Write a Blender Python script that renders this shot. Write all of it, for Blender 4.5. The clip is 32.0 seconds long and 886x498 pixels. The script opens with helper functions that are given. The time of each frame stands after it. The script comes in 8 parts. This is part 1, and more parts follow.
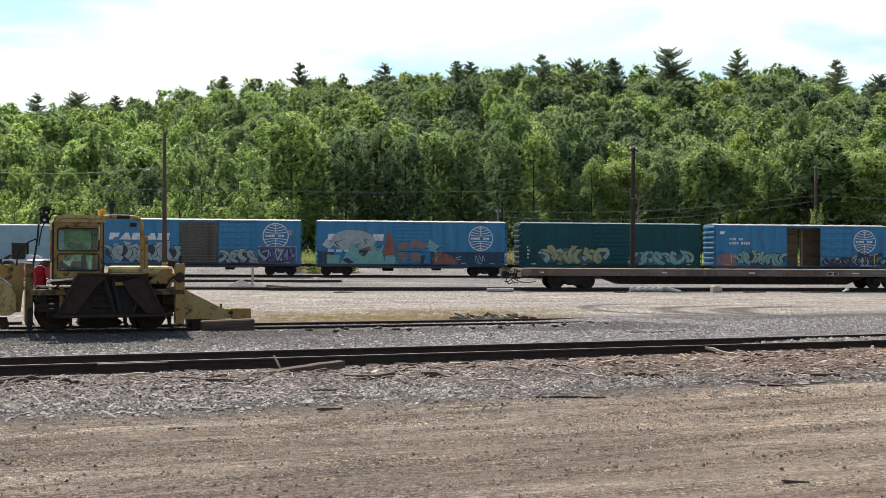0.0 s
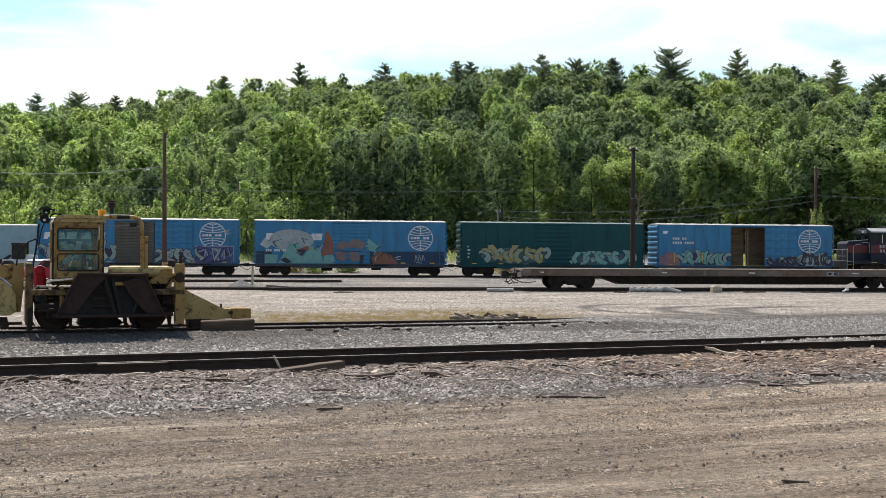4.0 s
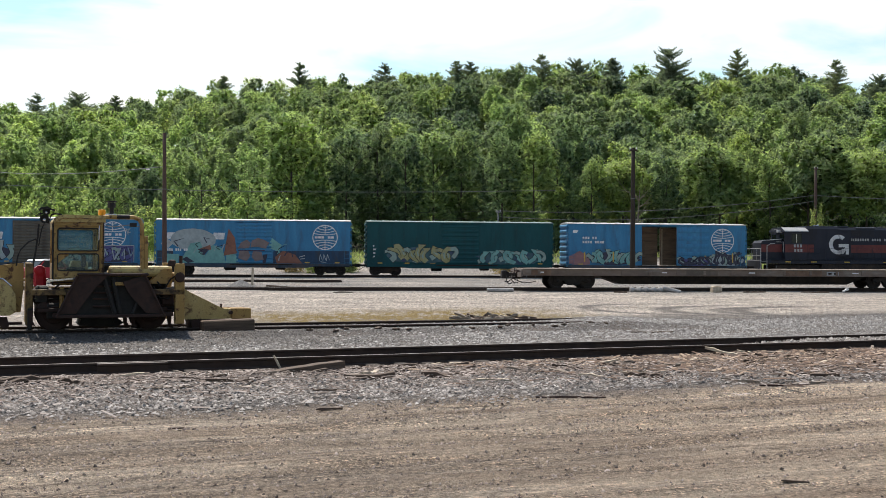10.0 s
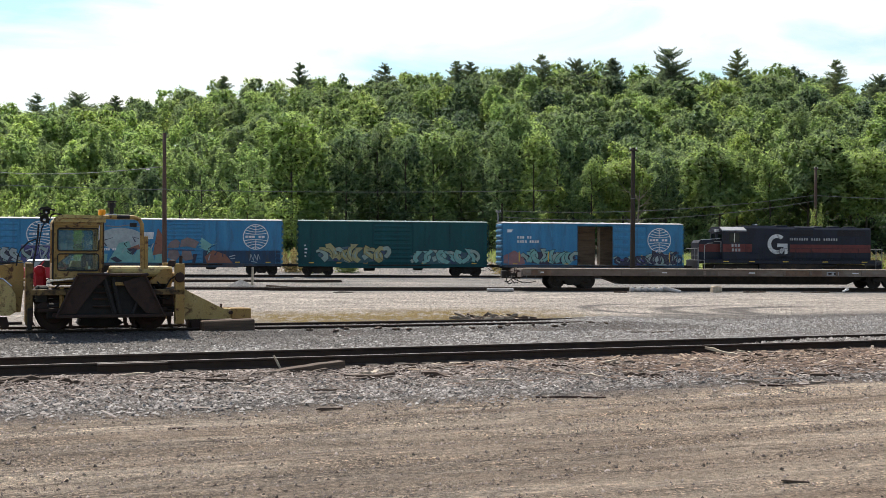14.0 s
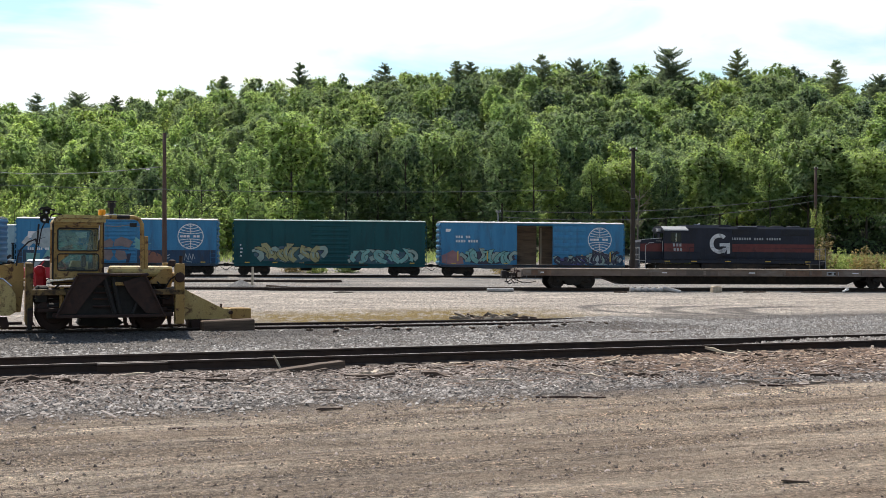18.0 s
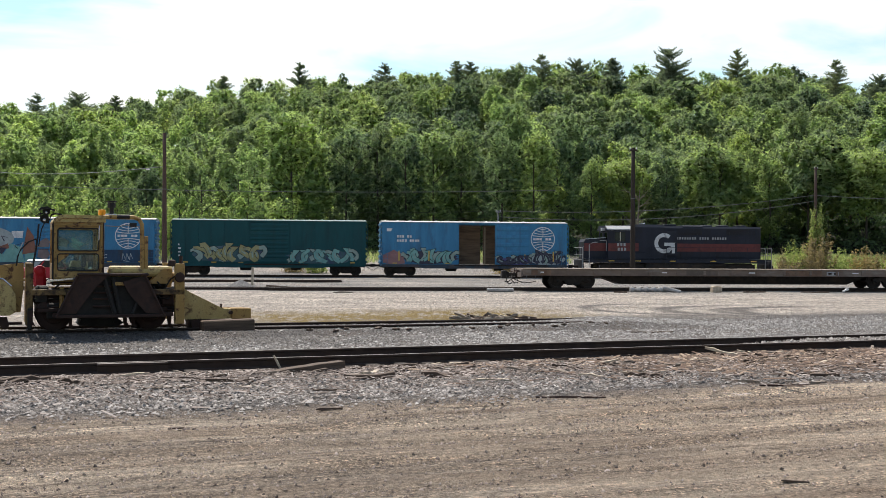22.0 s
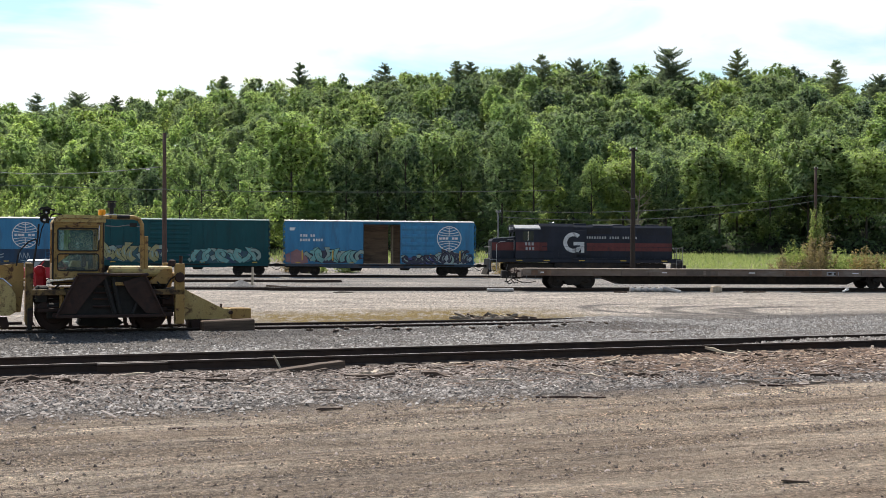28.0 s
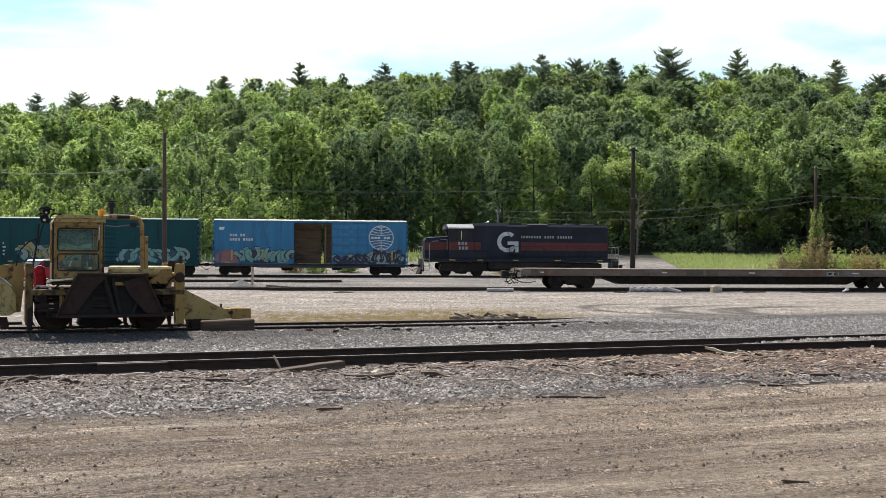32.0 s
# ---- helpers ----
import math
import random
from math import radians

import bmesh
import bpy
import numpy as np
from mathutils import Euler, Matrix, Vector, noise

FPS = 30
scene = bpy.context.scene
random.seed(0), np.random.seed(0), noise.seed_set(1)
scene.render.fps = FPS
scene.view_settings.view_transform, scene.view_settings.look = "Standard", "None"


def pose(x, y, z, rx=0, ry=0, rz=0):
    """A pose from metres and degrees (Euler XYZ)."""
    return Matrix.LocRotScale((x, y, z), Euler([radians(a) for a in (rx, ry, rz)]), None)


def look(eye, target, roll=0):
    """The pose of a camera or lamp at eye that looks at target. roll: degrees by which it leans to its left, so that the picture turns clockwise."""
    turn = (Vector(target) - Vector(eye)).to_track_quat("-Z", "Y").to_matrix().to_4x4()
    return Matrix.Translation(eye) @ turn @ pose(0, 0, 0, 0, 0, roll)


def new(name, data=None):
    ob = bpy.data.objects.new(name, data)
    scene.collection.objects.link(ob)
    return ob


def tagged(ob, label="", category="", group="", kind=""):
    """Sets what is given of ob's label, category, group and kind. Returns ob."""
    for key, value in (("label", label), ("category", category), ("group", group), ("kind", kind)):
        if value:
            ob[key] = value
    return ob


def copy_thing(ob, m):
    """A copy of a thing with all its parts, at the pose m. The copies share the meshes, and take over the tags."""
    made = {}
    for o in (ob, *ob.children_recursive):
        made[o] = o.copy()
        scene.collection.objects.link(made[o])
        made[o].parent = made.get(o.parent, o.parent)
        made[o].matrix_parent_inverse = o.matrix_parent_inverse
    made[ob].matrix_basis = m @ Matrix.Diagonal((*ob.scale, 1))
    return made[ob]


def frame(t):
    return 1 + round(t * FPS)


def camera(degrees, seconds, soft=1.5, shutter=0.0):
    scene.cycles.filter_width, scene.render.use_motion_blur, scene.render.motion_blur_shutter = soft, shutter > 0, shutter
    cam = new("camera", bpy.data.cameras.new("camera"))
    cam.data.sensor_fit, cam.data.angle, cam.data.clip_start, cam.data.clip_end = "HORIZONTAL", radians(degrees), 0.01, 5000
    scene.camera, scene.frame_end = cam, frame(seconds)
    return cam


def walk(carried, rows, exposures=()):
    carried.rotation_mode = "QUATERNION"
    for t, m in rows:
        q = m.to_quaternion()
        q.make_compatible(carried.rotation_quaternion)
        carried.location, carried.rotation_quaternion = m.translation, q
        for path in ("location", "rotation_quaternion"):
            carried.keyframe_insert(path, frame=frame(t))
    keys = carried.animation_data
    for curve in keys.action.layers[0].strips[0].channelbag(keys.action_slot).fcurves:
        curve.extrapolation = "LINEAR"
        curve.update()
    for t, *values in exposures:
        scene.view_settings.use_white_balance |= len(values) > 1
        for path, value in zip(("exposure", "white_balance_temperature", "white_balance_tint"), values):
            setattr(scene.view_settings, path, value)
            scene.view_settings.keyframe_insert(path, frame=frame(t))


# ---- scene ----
import itertools

# ---- camera and its path ----
cam = camera(42.22, 32.0, soft=0.75)
EYE = (0.0, 0.0, 1.92)
CAM_POSE = look(EYE, (0.0, 2030.0, 1.92 + 11.0), 0.355)
walk(cam, [(0.0, CAM_POSE), (32.0, CAM_POSE)], [(0.0, 0.25, 6640, 12), (32.0, 0.25, 6640, 12)])

# ---- world, sun, exposure ----
SUN_AZ, SUN_EL = -25.0, 56.0          # degrees from +Y towards +X, and above the horizon
world = bpy.data.worlds.new("sky")
scene.world = world
world.use_nodes = True
wn, wl = world.node_tree.nodes, world.node_tree.links
bg = wn["Background"]
bg.inputs["Strength"].default_value = 0.10
sky = wn.new("ShaderNodeTexSky")
sky.sky_type, sky.sun_disc = "NISHITA", False
sky.sun_elevation, sky.sun_rotation = radians(SUN_EL), radians(SUN_AZ)
sky.air_density, sky.dust_density, sky.ozone_density = 1.0, 0.6, 1.0
wtc = wn.new("ShaderNodeTexCoord")
wmap = wn.new("ShaderNodeMapping")
wmap.inputs["Scale"].default_value = (1.3, 1.3, 7.0)
wmap.inputs["Location"].default_value = (0.35, 0.2, 0.5)
wnoise = wn.new("ShaderNodeTexNoise")
wnoise.inputs["Scale"].default_value, wnoise.inputs["Detail"].default_value = 2.2, 6.0
wnoise.inputs["Distortion"].default_value = 0.6
wramp = wn.new("ShaderNodeValToRGB")
wramp.color_ramp.elements[0].color = (0.12, 0.12, 0.12, 1)
wramp.color_ramp.elements[0].position, wramp.color_ramp.elements[1].position = 0.41, 0.57
wmix = wn.new("ShaderNodeMix")
wmix.data_type = "RGBA"
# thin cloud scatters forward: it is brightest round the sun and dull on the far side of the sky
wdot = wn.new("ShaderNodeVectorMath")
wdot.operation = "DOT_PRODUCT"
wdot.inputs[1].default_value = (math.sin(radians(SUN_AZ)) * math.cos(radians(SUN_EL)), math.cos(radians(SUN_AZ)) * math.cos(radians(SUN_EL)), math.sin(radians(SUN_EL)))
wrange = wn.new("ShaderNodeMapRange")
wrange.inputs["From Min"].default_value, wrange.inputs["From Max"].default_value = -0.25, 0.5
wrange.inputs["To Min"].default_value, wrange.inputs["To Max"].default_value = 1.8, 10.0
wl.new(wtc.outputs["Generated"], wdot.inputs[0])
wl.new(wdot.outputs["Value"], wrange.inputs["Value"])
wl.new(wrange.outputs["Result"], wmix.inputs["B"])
wl.new(wtc.outputs["Generated"], wmap.inputs["Vector"])
wl.new(wmap.outputs["Vector"], wnoise.inputs["Vector"])
wl.new(wnoise.outputs["Fac"], wramp.inputs["Fac"])
# the cloud thins out overhead
wsep = wn.new("ShaderNodeSeparateXYZ")
wl.new(wtc.outputs["Generated"], wsep.inputs[0])
wthin = wn.new("ShaderNodeMapRange")
wthin.inputs["From Min"].default_value, wthin.inputs["From Max"].default_value = 0.28, 0.7
wthin.inputs["To Min"].default_value, wthin.inputs["To Max"].default_value = 1.0, 0.15
wl.new(wsep.outputs["Z"], wthin.inputs["Value"])
wmul = wn.new("ShaderNodeMath")
wmul.operation = "MULTIPLY"
wl.new(wramp.outputs["Color"], wmul.inputs[0])
wl.new(wthin.outputs["Result"], wmul.inputs[1])
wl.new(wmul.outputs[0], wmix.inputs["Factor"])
wtint = wn.new("ShaderNodeMix")
wtint.data_type, wtint.blend_type = "RGBA", "MULTIPLY"
wtint.inputs["Factor"].default_value, wtint.inputs["B"].default_value = 1.0, (1.08, 1.36, 1.36, 1)
wl.new(sky.outputs["Color"], wtint.inputs["A"])
wl.new(wtint.outputs["Result"], wmix.inputs["A"])
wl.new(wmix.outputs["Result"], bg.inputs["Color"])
sun = new("sun", bpy.data.lights.new("sun", "SUN"))
sun.data.energy, sun.data.angle, sun.data.color = 5.0, radians(0.53), (1.0, 0.94, 0.84)
sun.matrix_world = look((0, 0, 60), Vector((0, 0, 60)) - Vector((math.sin(radians(SUN_AZ)) * math.cos(radians(SUN_EL)),
                        math.cos(radians(SUN_AZ)) * math.cos(radians(SUN_EL)), math.sin(radians(SUN_EL)))))


# ---- materials ----
def ramp(nt, fac, stops, interp="LINEAR"):
    r = nt.nodes.new("ShaderNodeValToRGB")
    r.color_ramp.interpolation = interp
    while len(r.color_ramp.elements) < len(stops):
        r.color_ramp.elements.new(0.5)
    for e, (p, c) in zip(r.color_ramp.elements, stops):
        e.position, e.color = p, (*c, 1) if len(c) == 3 else c
    nt.links.new(fac, r.inputs["Fac"])
    return r.outputs["Color"]


def noise_of(nt, vec, scale, detail=4.0, rough=0.55, stretch=None, distortion=0.0):
    if stretch:
        mp = nt.nodes.new("ShaderNodeMapping")
        mp.inputs["Scale"].default_value = stretch
        nt.links.new(vec, mp.inputs["Vector"])
        vec = mp.outputs["Vector"]
    n = nt.nodes.new("ShaderNodeTexNoise")
    n.inputs["Scale"].default_value, n.inputs["Detail"].default_value = scale, detail
    n.inputs["Roughness"].default_value, n.inputs["Distortion"].default_value = rough, distortion
    nt.links.new(vec, n.inputs["Vector"])
    return n.outputs["Fac"]


def mix(nt, fac, a, b, mode="MIX"):
    m = nt.nodes.new("ShaderNodeMix")
    m.data_type, m.blend_type = "RGBA", mode
    for key, v in (("Factor", fac), ("A", a), ("B", b)):
        if isinstance(v, (int, float)):
            m.inputs[key].default_value = v
        elif isinstance(v, tuple):
            m.inputs[key].default_value = (*v, 1)
        else:
            nt.links.new(v, m.inputs[key])
    return m.outputs["Result"]


def begin(name):
    m = bpy.data.materials.new(name)
    m.use_nodes = True
    nt = m.node_tree
    return m, nt, nt.nodes["Principled BSDF"], nt.nodes.new("ShaderNodeTexCoord").outputs["Object"]


def bump(nt, b, height, strength, dist):
    bp = nt.nodes.new("ShaderNodeBump")
    bp.inputs["Strength"].default_value, bp.inputs["Distance"].default_value = strength, dist
    nt.links.new(height, bp.inputs["Height"])
    nt.links.new(bp.outputs["Normal"], b.inputs["Normal"])


def surface(name, c1, c2, scale=3.0, rough=0.6, metal=0.0, bumps=0.15, dist=0.01, dirt=None, dirt_scale=0.8, dirt_at=(0.5, 0.68), stretch=None, grain=40.0, spec=0.3):
    """A worn surface: two tones in large patches, an optional dirt or rust tone with its own patches, and fine grain."""
    m, nt, b, vec = begin(name)
    col = ramp(nt, noise_of(nt, vec, scale, 5.0, 0.6, stretch), [(0.3, c1), (0.7, c2)])
    if dirt:
        f = ramp(nt, noise_of(nt, vec, dirt_scale, 7.0, 0.65, stretch, 0.4), [(dirt_at[0], (0, 0, 0)), (dirt_at[1], (1, 1, 1))])
        col = mix(nt, f, col, dirt)
    g = noise_of(nt, vec, grain, 3.0)
    col = mix(nt, 0.5, col, ramp(nt, g, [(0.25, (0.6, 0.6, 0.6)), (0.75, (1.25, 1.25, 1.25))]), "MULTIPLY")
    nt.links.new(col, b.inputs["Base Color"])
    nt.links.new(ramp(nt, g, [(0.3, (rough * 0.85,) * 3), (0.7, (min(1, rough * 1.12),) * 3)]), b.inputs["Roughness"])
    b.inputs["Metallic"].default_value = metal
    b.inputs["Specular IOR Level"].default_value = spec
    bump(nt, b, g, bumps, dist)
    return m


def island(name, stops, rough=0.85, translucent=0.0, obj=0.25, bumps=0.0, grain=60.0, patch=False):
    """Many small pieces: each takes a tone of its own; a copied thing shifts as a whole."""
    m, nt, b, vec = begin(name)
    geo = nt.nodes.new("ShaderNodeNewGeometry").outputs["Random Per Island"]
    col = ramp(nt, geo, stops)
    if obj:
        oi = nt.nodes.new("ShaderNodeObjectInfo").outputs["Random"]
        col = mix(nt, 1.0, col, ramp(nt, oi, [(0.0, (1 - obj, 1 - obj, 1 - 0.6 * obj)), (0.5, (1, 1, 0.95)), (1.0, (1 + obj * 1.2, 1 + obj * 0.8, 0.9))]), "MULTIPLY")
    if patch:
        tone = noise_of(nt, vec, 0.16, 2.0)
        col = mix(nt, 1.0, col, ramp(nt, tone, [(0.34, (0.80, 0.85, 0.88)), (0.5, (1, 1, 1)), (0.66, (1.2, 1.12, 1.0))]), "MULTIPLY")
        leafy = noise_of(nt, vec, 3.4, 4.0, 0.7)
        col = mix(nt, 1.0, col, ramp(nt, leafy, [(0.36, (0.76, 0.79, 0.8)), (0.5, (1.0, 1.0, 1.0)), (0.64, (1.22, 1.2, 1.18))]), "MULTIPLY")
        bump(nt, b, leafy, 1.0, 0.15)
    if bumps:
        g = noise_of(nt, vec, grain, 3.0)
        col = mix(nt, 0.6, col, ramp(nt, g, [(0.25, (0.6, 0.6, 0.6)), (0.75, (1.25, 1.25, 1.25))]), "MULTIPLY")
        bump(nt, b, g, bumps, 0.01)
    nt.links.new(col, b.inputs["Base Color"])
    b.inputs["Roughness"].default_value = rough
    if translucent:
        b.inputs["Specular IOR Level"].default_value = 0.25
        tr = nt.nodes.new("ShaderNodeBsdfTranslucent")
        nt.links.new(mix(nt, 1.0, col, (1.3, 1.35, 0.9), "MULTIPLY"), tr.inputs["Color"])
        ms = nt.nodes.new("ShaderNodeMixShader")
        ms.inputs[0].default_value = translucent
        nt.links.new(b.outputs[0], ms.inputs[1])
        nt.links.new(tr.outputs[0], ms.inputs[2])
        nt.links.new(ms.outputs[0], nt.nodes["Material Output"].inputs["Surface"])
    return m


def cab_glass(name):
    """Dusty dark glass that mirrors what stands before it; pale patches in its colour paint haze and bright
    reflections.
    """
    m, nt, b, vec = begin(name)
    nt.links.new(ramp(nt, noise_of(nt, vec, 5.0, 4.0), [(0.3, (0.06, 0.075, 0.07)), (0.52, (0.14, 0.17, 0.16)), (0.68, (0.42, 0.48, 0.46))]), b.inputs["Base Color"])
    b.inputs["Roughness"].default_value, b.inputs["IOR"].default_value = 0.03, 1.7
    see = nt.nodes.new("ShaderNodeBsdfTransparent")
    see.inputs["Color"].default_value = (0.80, 0.95, 0.95, 1)
    ms = nt.nodes.new("ShaderNodeMixShader")
    ms.inputs[0].default_value = 0.78
    nt.links.new(b.outputs[0], ms.inputs[1])
    nt.links.new(see.outputs[0], ms.inputs[2])
    nt.links.new(ms.outputs[0], nt.nodes["Material Output"].inputs["Surface"])
    return m


M = {}
M["rail"] = surface("rusty_rail_steel", (0.036, 0.025, 0.021), (0.066, 0.045, 0.036), 6, 0.9, 0.0, 0.3, dirt=(0.06, 0.036, 0.026))
# Pale, hardly metallic base paints the sun's glint along the worn rail tops.
M["railhead"] = surface("worn_glinting_rail_steel", (0.30, 0.26, 0.23), (0.42, 0.38, 0.35), 3, 0.62, 0.2, 0.05, dirt=(0.16, 0.11, 0.085), dirt_scale=2)
M["tie"] = surface("creosoted_tie_wood", (0.03, 0.024, 0.02), (0.075, 0.06, 0.05), 4, 0.9, 0, 0.6, 0.02, stretch=(0.4, 3, 3))
M["blue"] = surface("faded_blue_paint", (0.036, 0.19, 0.365), (0.055, 0.245, 0.445), 1.2, 0.5, 0, 0.08, dirt=(0.05, 0.145, 0.255), dirt_scale=1.1, stretch=(1.6, 1, 0.35))
M["sill"] = surface("grimy_blue_sill_paint", (0.035, 0.06, 0.09), (0.075, 0.095, 0.12), 1.6, 0.7, 0, 0.15, dirt=(0.12, 0.085, 0.075), dirt_scale=0.8)
M["bluedark"] = surface("dark_weathered_blue_paint", (0.022, 0.05, 0.10), (0.035, 0.085, 0.16), 1.5, 0.6, 0, 0.1, dirt=(0.06, 0.05, 0.045), stretch=(1.6, 1, 0.4))
M["green"] = surface("dark_green_paint", (0.003, 0.060, 0.070), (0.006, 0.078, 0.090), 1.0, 0.6, 0, 0.08, dirt=(0.008, 0.05, 0.058), stretch=(1.6, 1, 0.35))
M["carroof"] = surface("galvanised_car_roof", (0.42, 0.42, 0.42), (0.6, 0.6, 0.6), 2, 0.5, 0.3, 0.15, dirt=(0.25, 0.2, 0.16), dirt_scale=1.5)
M["greenroof"] = surface("green_car_roof", (0.10, 0.17, 0.17), (0.16, 0.24, 0.23), 2, 0.5, 0.2, 0.15, dirt=(0.2, 0.18, 0.15), dirt_scale=1.5)
M["greydoor"] = surface("weathered_grey_door", (0.10, 0.092, 0.08), (0.16, 0.145, 0.12), 2.5, 0.7, 0.1, 0.2, dirt=(0.07, 0.055, 0.045), stretch=(1, 1, 0.5))
M["plywood"] = surface("worn_car_lining_wood", (0.21, 0.145, 0.10), (0.34, 0.245, 0.175), 2, 0.8, 0, 0.2, dirt=(0.14, 0.098, 0.074), stretch=(0.5, 1, 3))
M["under"] = surface("grimy_underframe_steel", (0.020, 0.018, 0.017), (0.045, 0.038, 0.034), 5, 0.8, 0.2, 0.3, dirt=(0.07, 0.05, 0.038))
M["wheel"] = surface("wheel_steel", (0.03, 0.026, 0.024), (0.06, 0.05, 0.045), 6, 0.6, 0.4, 0.2)
M["white"] = surface("white_lettering_paint", (0.66, 0.68, 0.70), (0.78, 0.79, 0.8), 3, 0.6, 0, 0.05, dirt=(0.42, 0.47, 0.52), dirt_scale=2.5)
M["yellowmark"] = surface("yellow_reflector_paint", (0.62, 0.40, 0.07), (0.72, 0.50, 0.10), 6, 0.5)
M["loco"] = surface("dark_locomotive_paint", (0.014, 0.018, 0.030), (0.022, 0.027, 0.043), 1.5, 0.6, 0, 0.08, dirt=(0.018, 0.018, 0.023), dirt_scale=1.2, stretch=(1, 1, 0.5))
M["locored"] = surface("faded_red_stripe_paint", (0.12, 0.030, 0.030), (0.165, 0.045, 0.042), 1.5, 0.5, 0, 0.06, dirt=(0.075, 0.025, 0.026))
M["locowhite"] = surface("pale_cab_roof_paint", (0.55, 0.56, 0.57), (0.68, 0.68, 0.68), 2, 0.5, 0.1, 0.1)
M["cabroof"] = surface("dull_grey_cab_roof_paint", (0.30, 0.31, 0.32), (0.40, 0.40, 0.40), 2, 0.6, 0, 0.1)
M["dulllettering"] = surface("dull_grey_lettering_paint", (0.30, 0.31, 0.33), (0.42, 0.43, 0.44), 3, 0.6, 0, 0.05)
M["chrome"] = surface("silver_logo_paint", (0.5, 0.52, 0.54), (0.68, 0.70, 0.72), 2, 0.5, 0.1, 0.05, dirt=(0.2, 0.2, 0.22), dirt_scale=1.6, dirt_at=(0.52, 0.68))
M["darkglass"] = surface("dark_window_glass", (0.012, 0.015, 0.016), (0.02, 0.024, 0.025), 2, 0.08, 0, 0.0)
M["flatsteel"] = surface("rusty_flatcar_steel", (0.14, 0.108, 0.09), (0.23, 0.18, 0.15), 1.6, 0.8, 0.1, 0.25, dirt=(0.27, 0.245, 0.225), dirt_scale=0.7, stretch=(0.6, 1, 2))
M["flatdark"] = surface("grimy_flatcar_steel", (0.10, 0.082, 0.07), (0.17, 0.14, 0.12), 1.6, 0.8, 0.1, 0.25)
M["rustpatch"] = surface("rust_stained_flatcar_steel", (0.14, 0.085, 0.06), (0.24, 0.16, 0.115), 2.4, 0.85, 0, 0.3, dirt=(0.12, 0.09, 0.075), dirt_scale=1.5)
M["deckwood"] = surface("weathered_deck_wood", (0.20, 0.165, 0.13), (0.33, 0.28, 0.23), 3, 0.9, 0, 0.4, stretch=(3, 0.5, 1))
M["yellow"] = surface("dull_yellow_machine_paint", (0.345, 0.21, 0.066), (0.465, 0.295, 0.105), 1.8, 0.55, 0, 0.12, dirt=(0.10, 0.045, 0.024), dirt_scale=7.0, dirt_at=(0.52, 0.63))
M["yellowpale"] = surface("sunbleached_yellow_paint", (0.46, 0.33, 0.12), (0.58, 0.445, 0.195), 2.2, 0.55, 0, 0.1, dirt=(0.16, 0.085, 0.045), dirt_scale=6.0, dirt_at=(0.54, 0.66))
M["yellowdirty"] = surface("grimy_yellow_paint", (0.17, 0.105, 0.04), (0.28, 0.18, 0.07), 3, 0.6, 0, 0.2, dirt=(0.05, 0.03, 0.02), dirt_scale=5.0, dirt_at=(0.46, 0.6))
M["tiewood"] = surface("old_sawn_tie_timber", (0.075, 0.052, 0.038), (0.15, 0.107, 0.08), 3, 0.9, 0, 0.6, 0.02, stretch=(0.5, 5, 5), grain=50)
M["rust"] = surface("dark_rusted_plate", (0.034, 0.020, 0.017), (0.07, 0.037, 0.028), 3, 0.8, 0, 0.3, dirt=(0.03, 0.021, 0.018), dirt_scale=3.0, spec=0.3)
M["black"] = surface("black_rubber_and_grease", (0.014, 0.013, 0.013), (0.032, 0.029, 0.027), 6, 0.6, 0, 0.2)
M["amber"] = surface("amber_beacon_plastic", (0.85, 0.33, 0.02), (0.95, 0.42, 0.03), 4, 0.3)
M["chromebright"] = surface("bright_steel", (0.55, 0.55, 0.55), (0.7, 0.7, 0.7), 4, 0.25, 0.9, 0.05)
M["glass"] = cab_glass("dark_reflecting_cab_glass")
M["pole"] = surface("weathered_pole_wood", (0.075, 0.045, 0.038), (0.13, 0.085, 0.07), 3, 0.9, 0, 0.5, 0.02, stretch=(6, 6, 0.4))
M["poledark"] = surface("creosoted_pole_wood", (0.028, 0.022, 0.018), (0.055, 0.042, 0.035), 3, 0.9, 0, 0.5, 0.02, stretch=(6, 6, 0.4))
M["wire"] = surface("grey_cable", (0.16, 0.16, 0.16), (0.26, 0.26, 0.26), 3, 0.5, 0.3, 0.0)
M["wood"] = surface("grey_weathered_wood", (0.17, 0.135, 0.105), (0.33, 0.275, 0.22), 3, 0.9, 0, 0.6, 0.02, stretch=(0.6, 6, 6), grain=60)
M["wooddark"] = surface("dark_rotten_wood", (0.075, 0.052, 0.040), (0.16, 0.115, 0.087), 3, 0.9, 0, 0.7, 0.02, stretch=(0.6, 6, 6), grain=60)
M["palewood"] = surface("pale_split_wood", (0.42, 0.34, 0.25), (0.58, 0.49, 0.38), 4, 0.85, 0, 0.4, stretch=(0.6, 6, 6))
M["pipe"] = surface("pale_concrete_pipe", (0.26, 0.25, 0.24), (0.46, 0.445, 0.43), 4, 0.75, 0, 0.3, dirt=(0.15, 0.14, 0.13))
M["trailer"] = surface("pale_blue_trailer_panel", (0.27, 0.40, 0.46), (0.33, 0.47, 0.53), 1, 0.45, 0, 0.05, dirt=(0.23, 0.34, 0.39))
M["vanwhite"] = surface("white_vehicle_paint", (0.7, 0.7, 0.69), (0.8, 0.8, 0.79), 2, 0.3, 0, 0.03)
M["redpaint"] = surface("red_vehicle_paint", (0.36, 0.012, 0.03), (0.45, 0.02, 0.045), 2, 0.3, 0, 0.03)
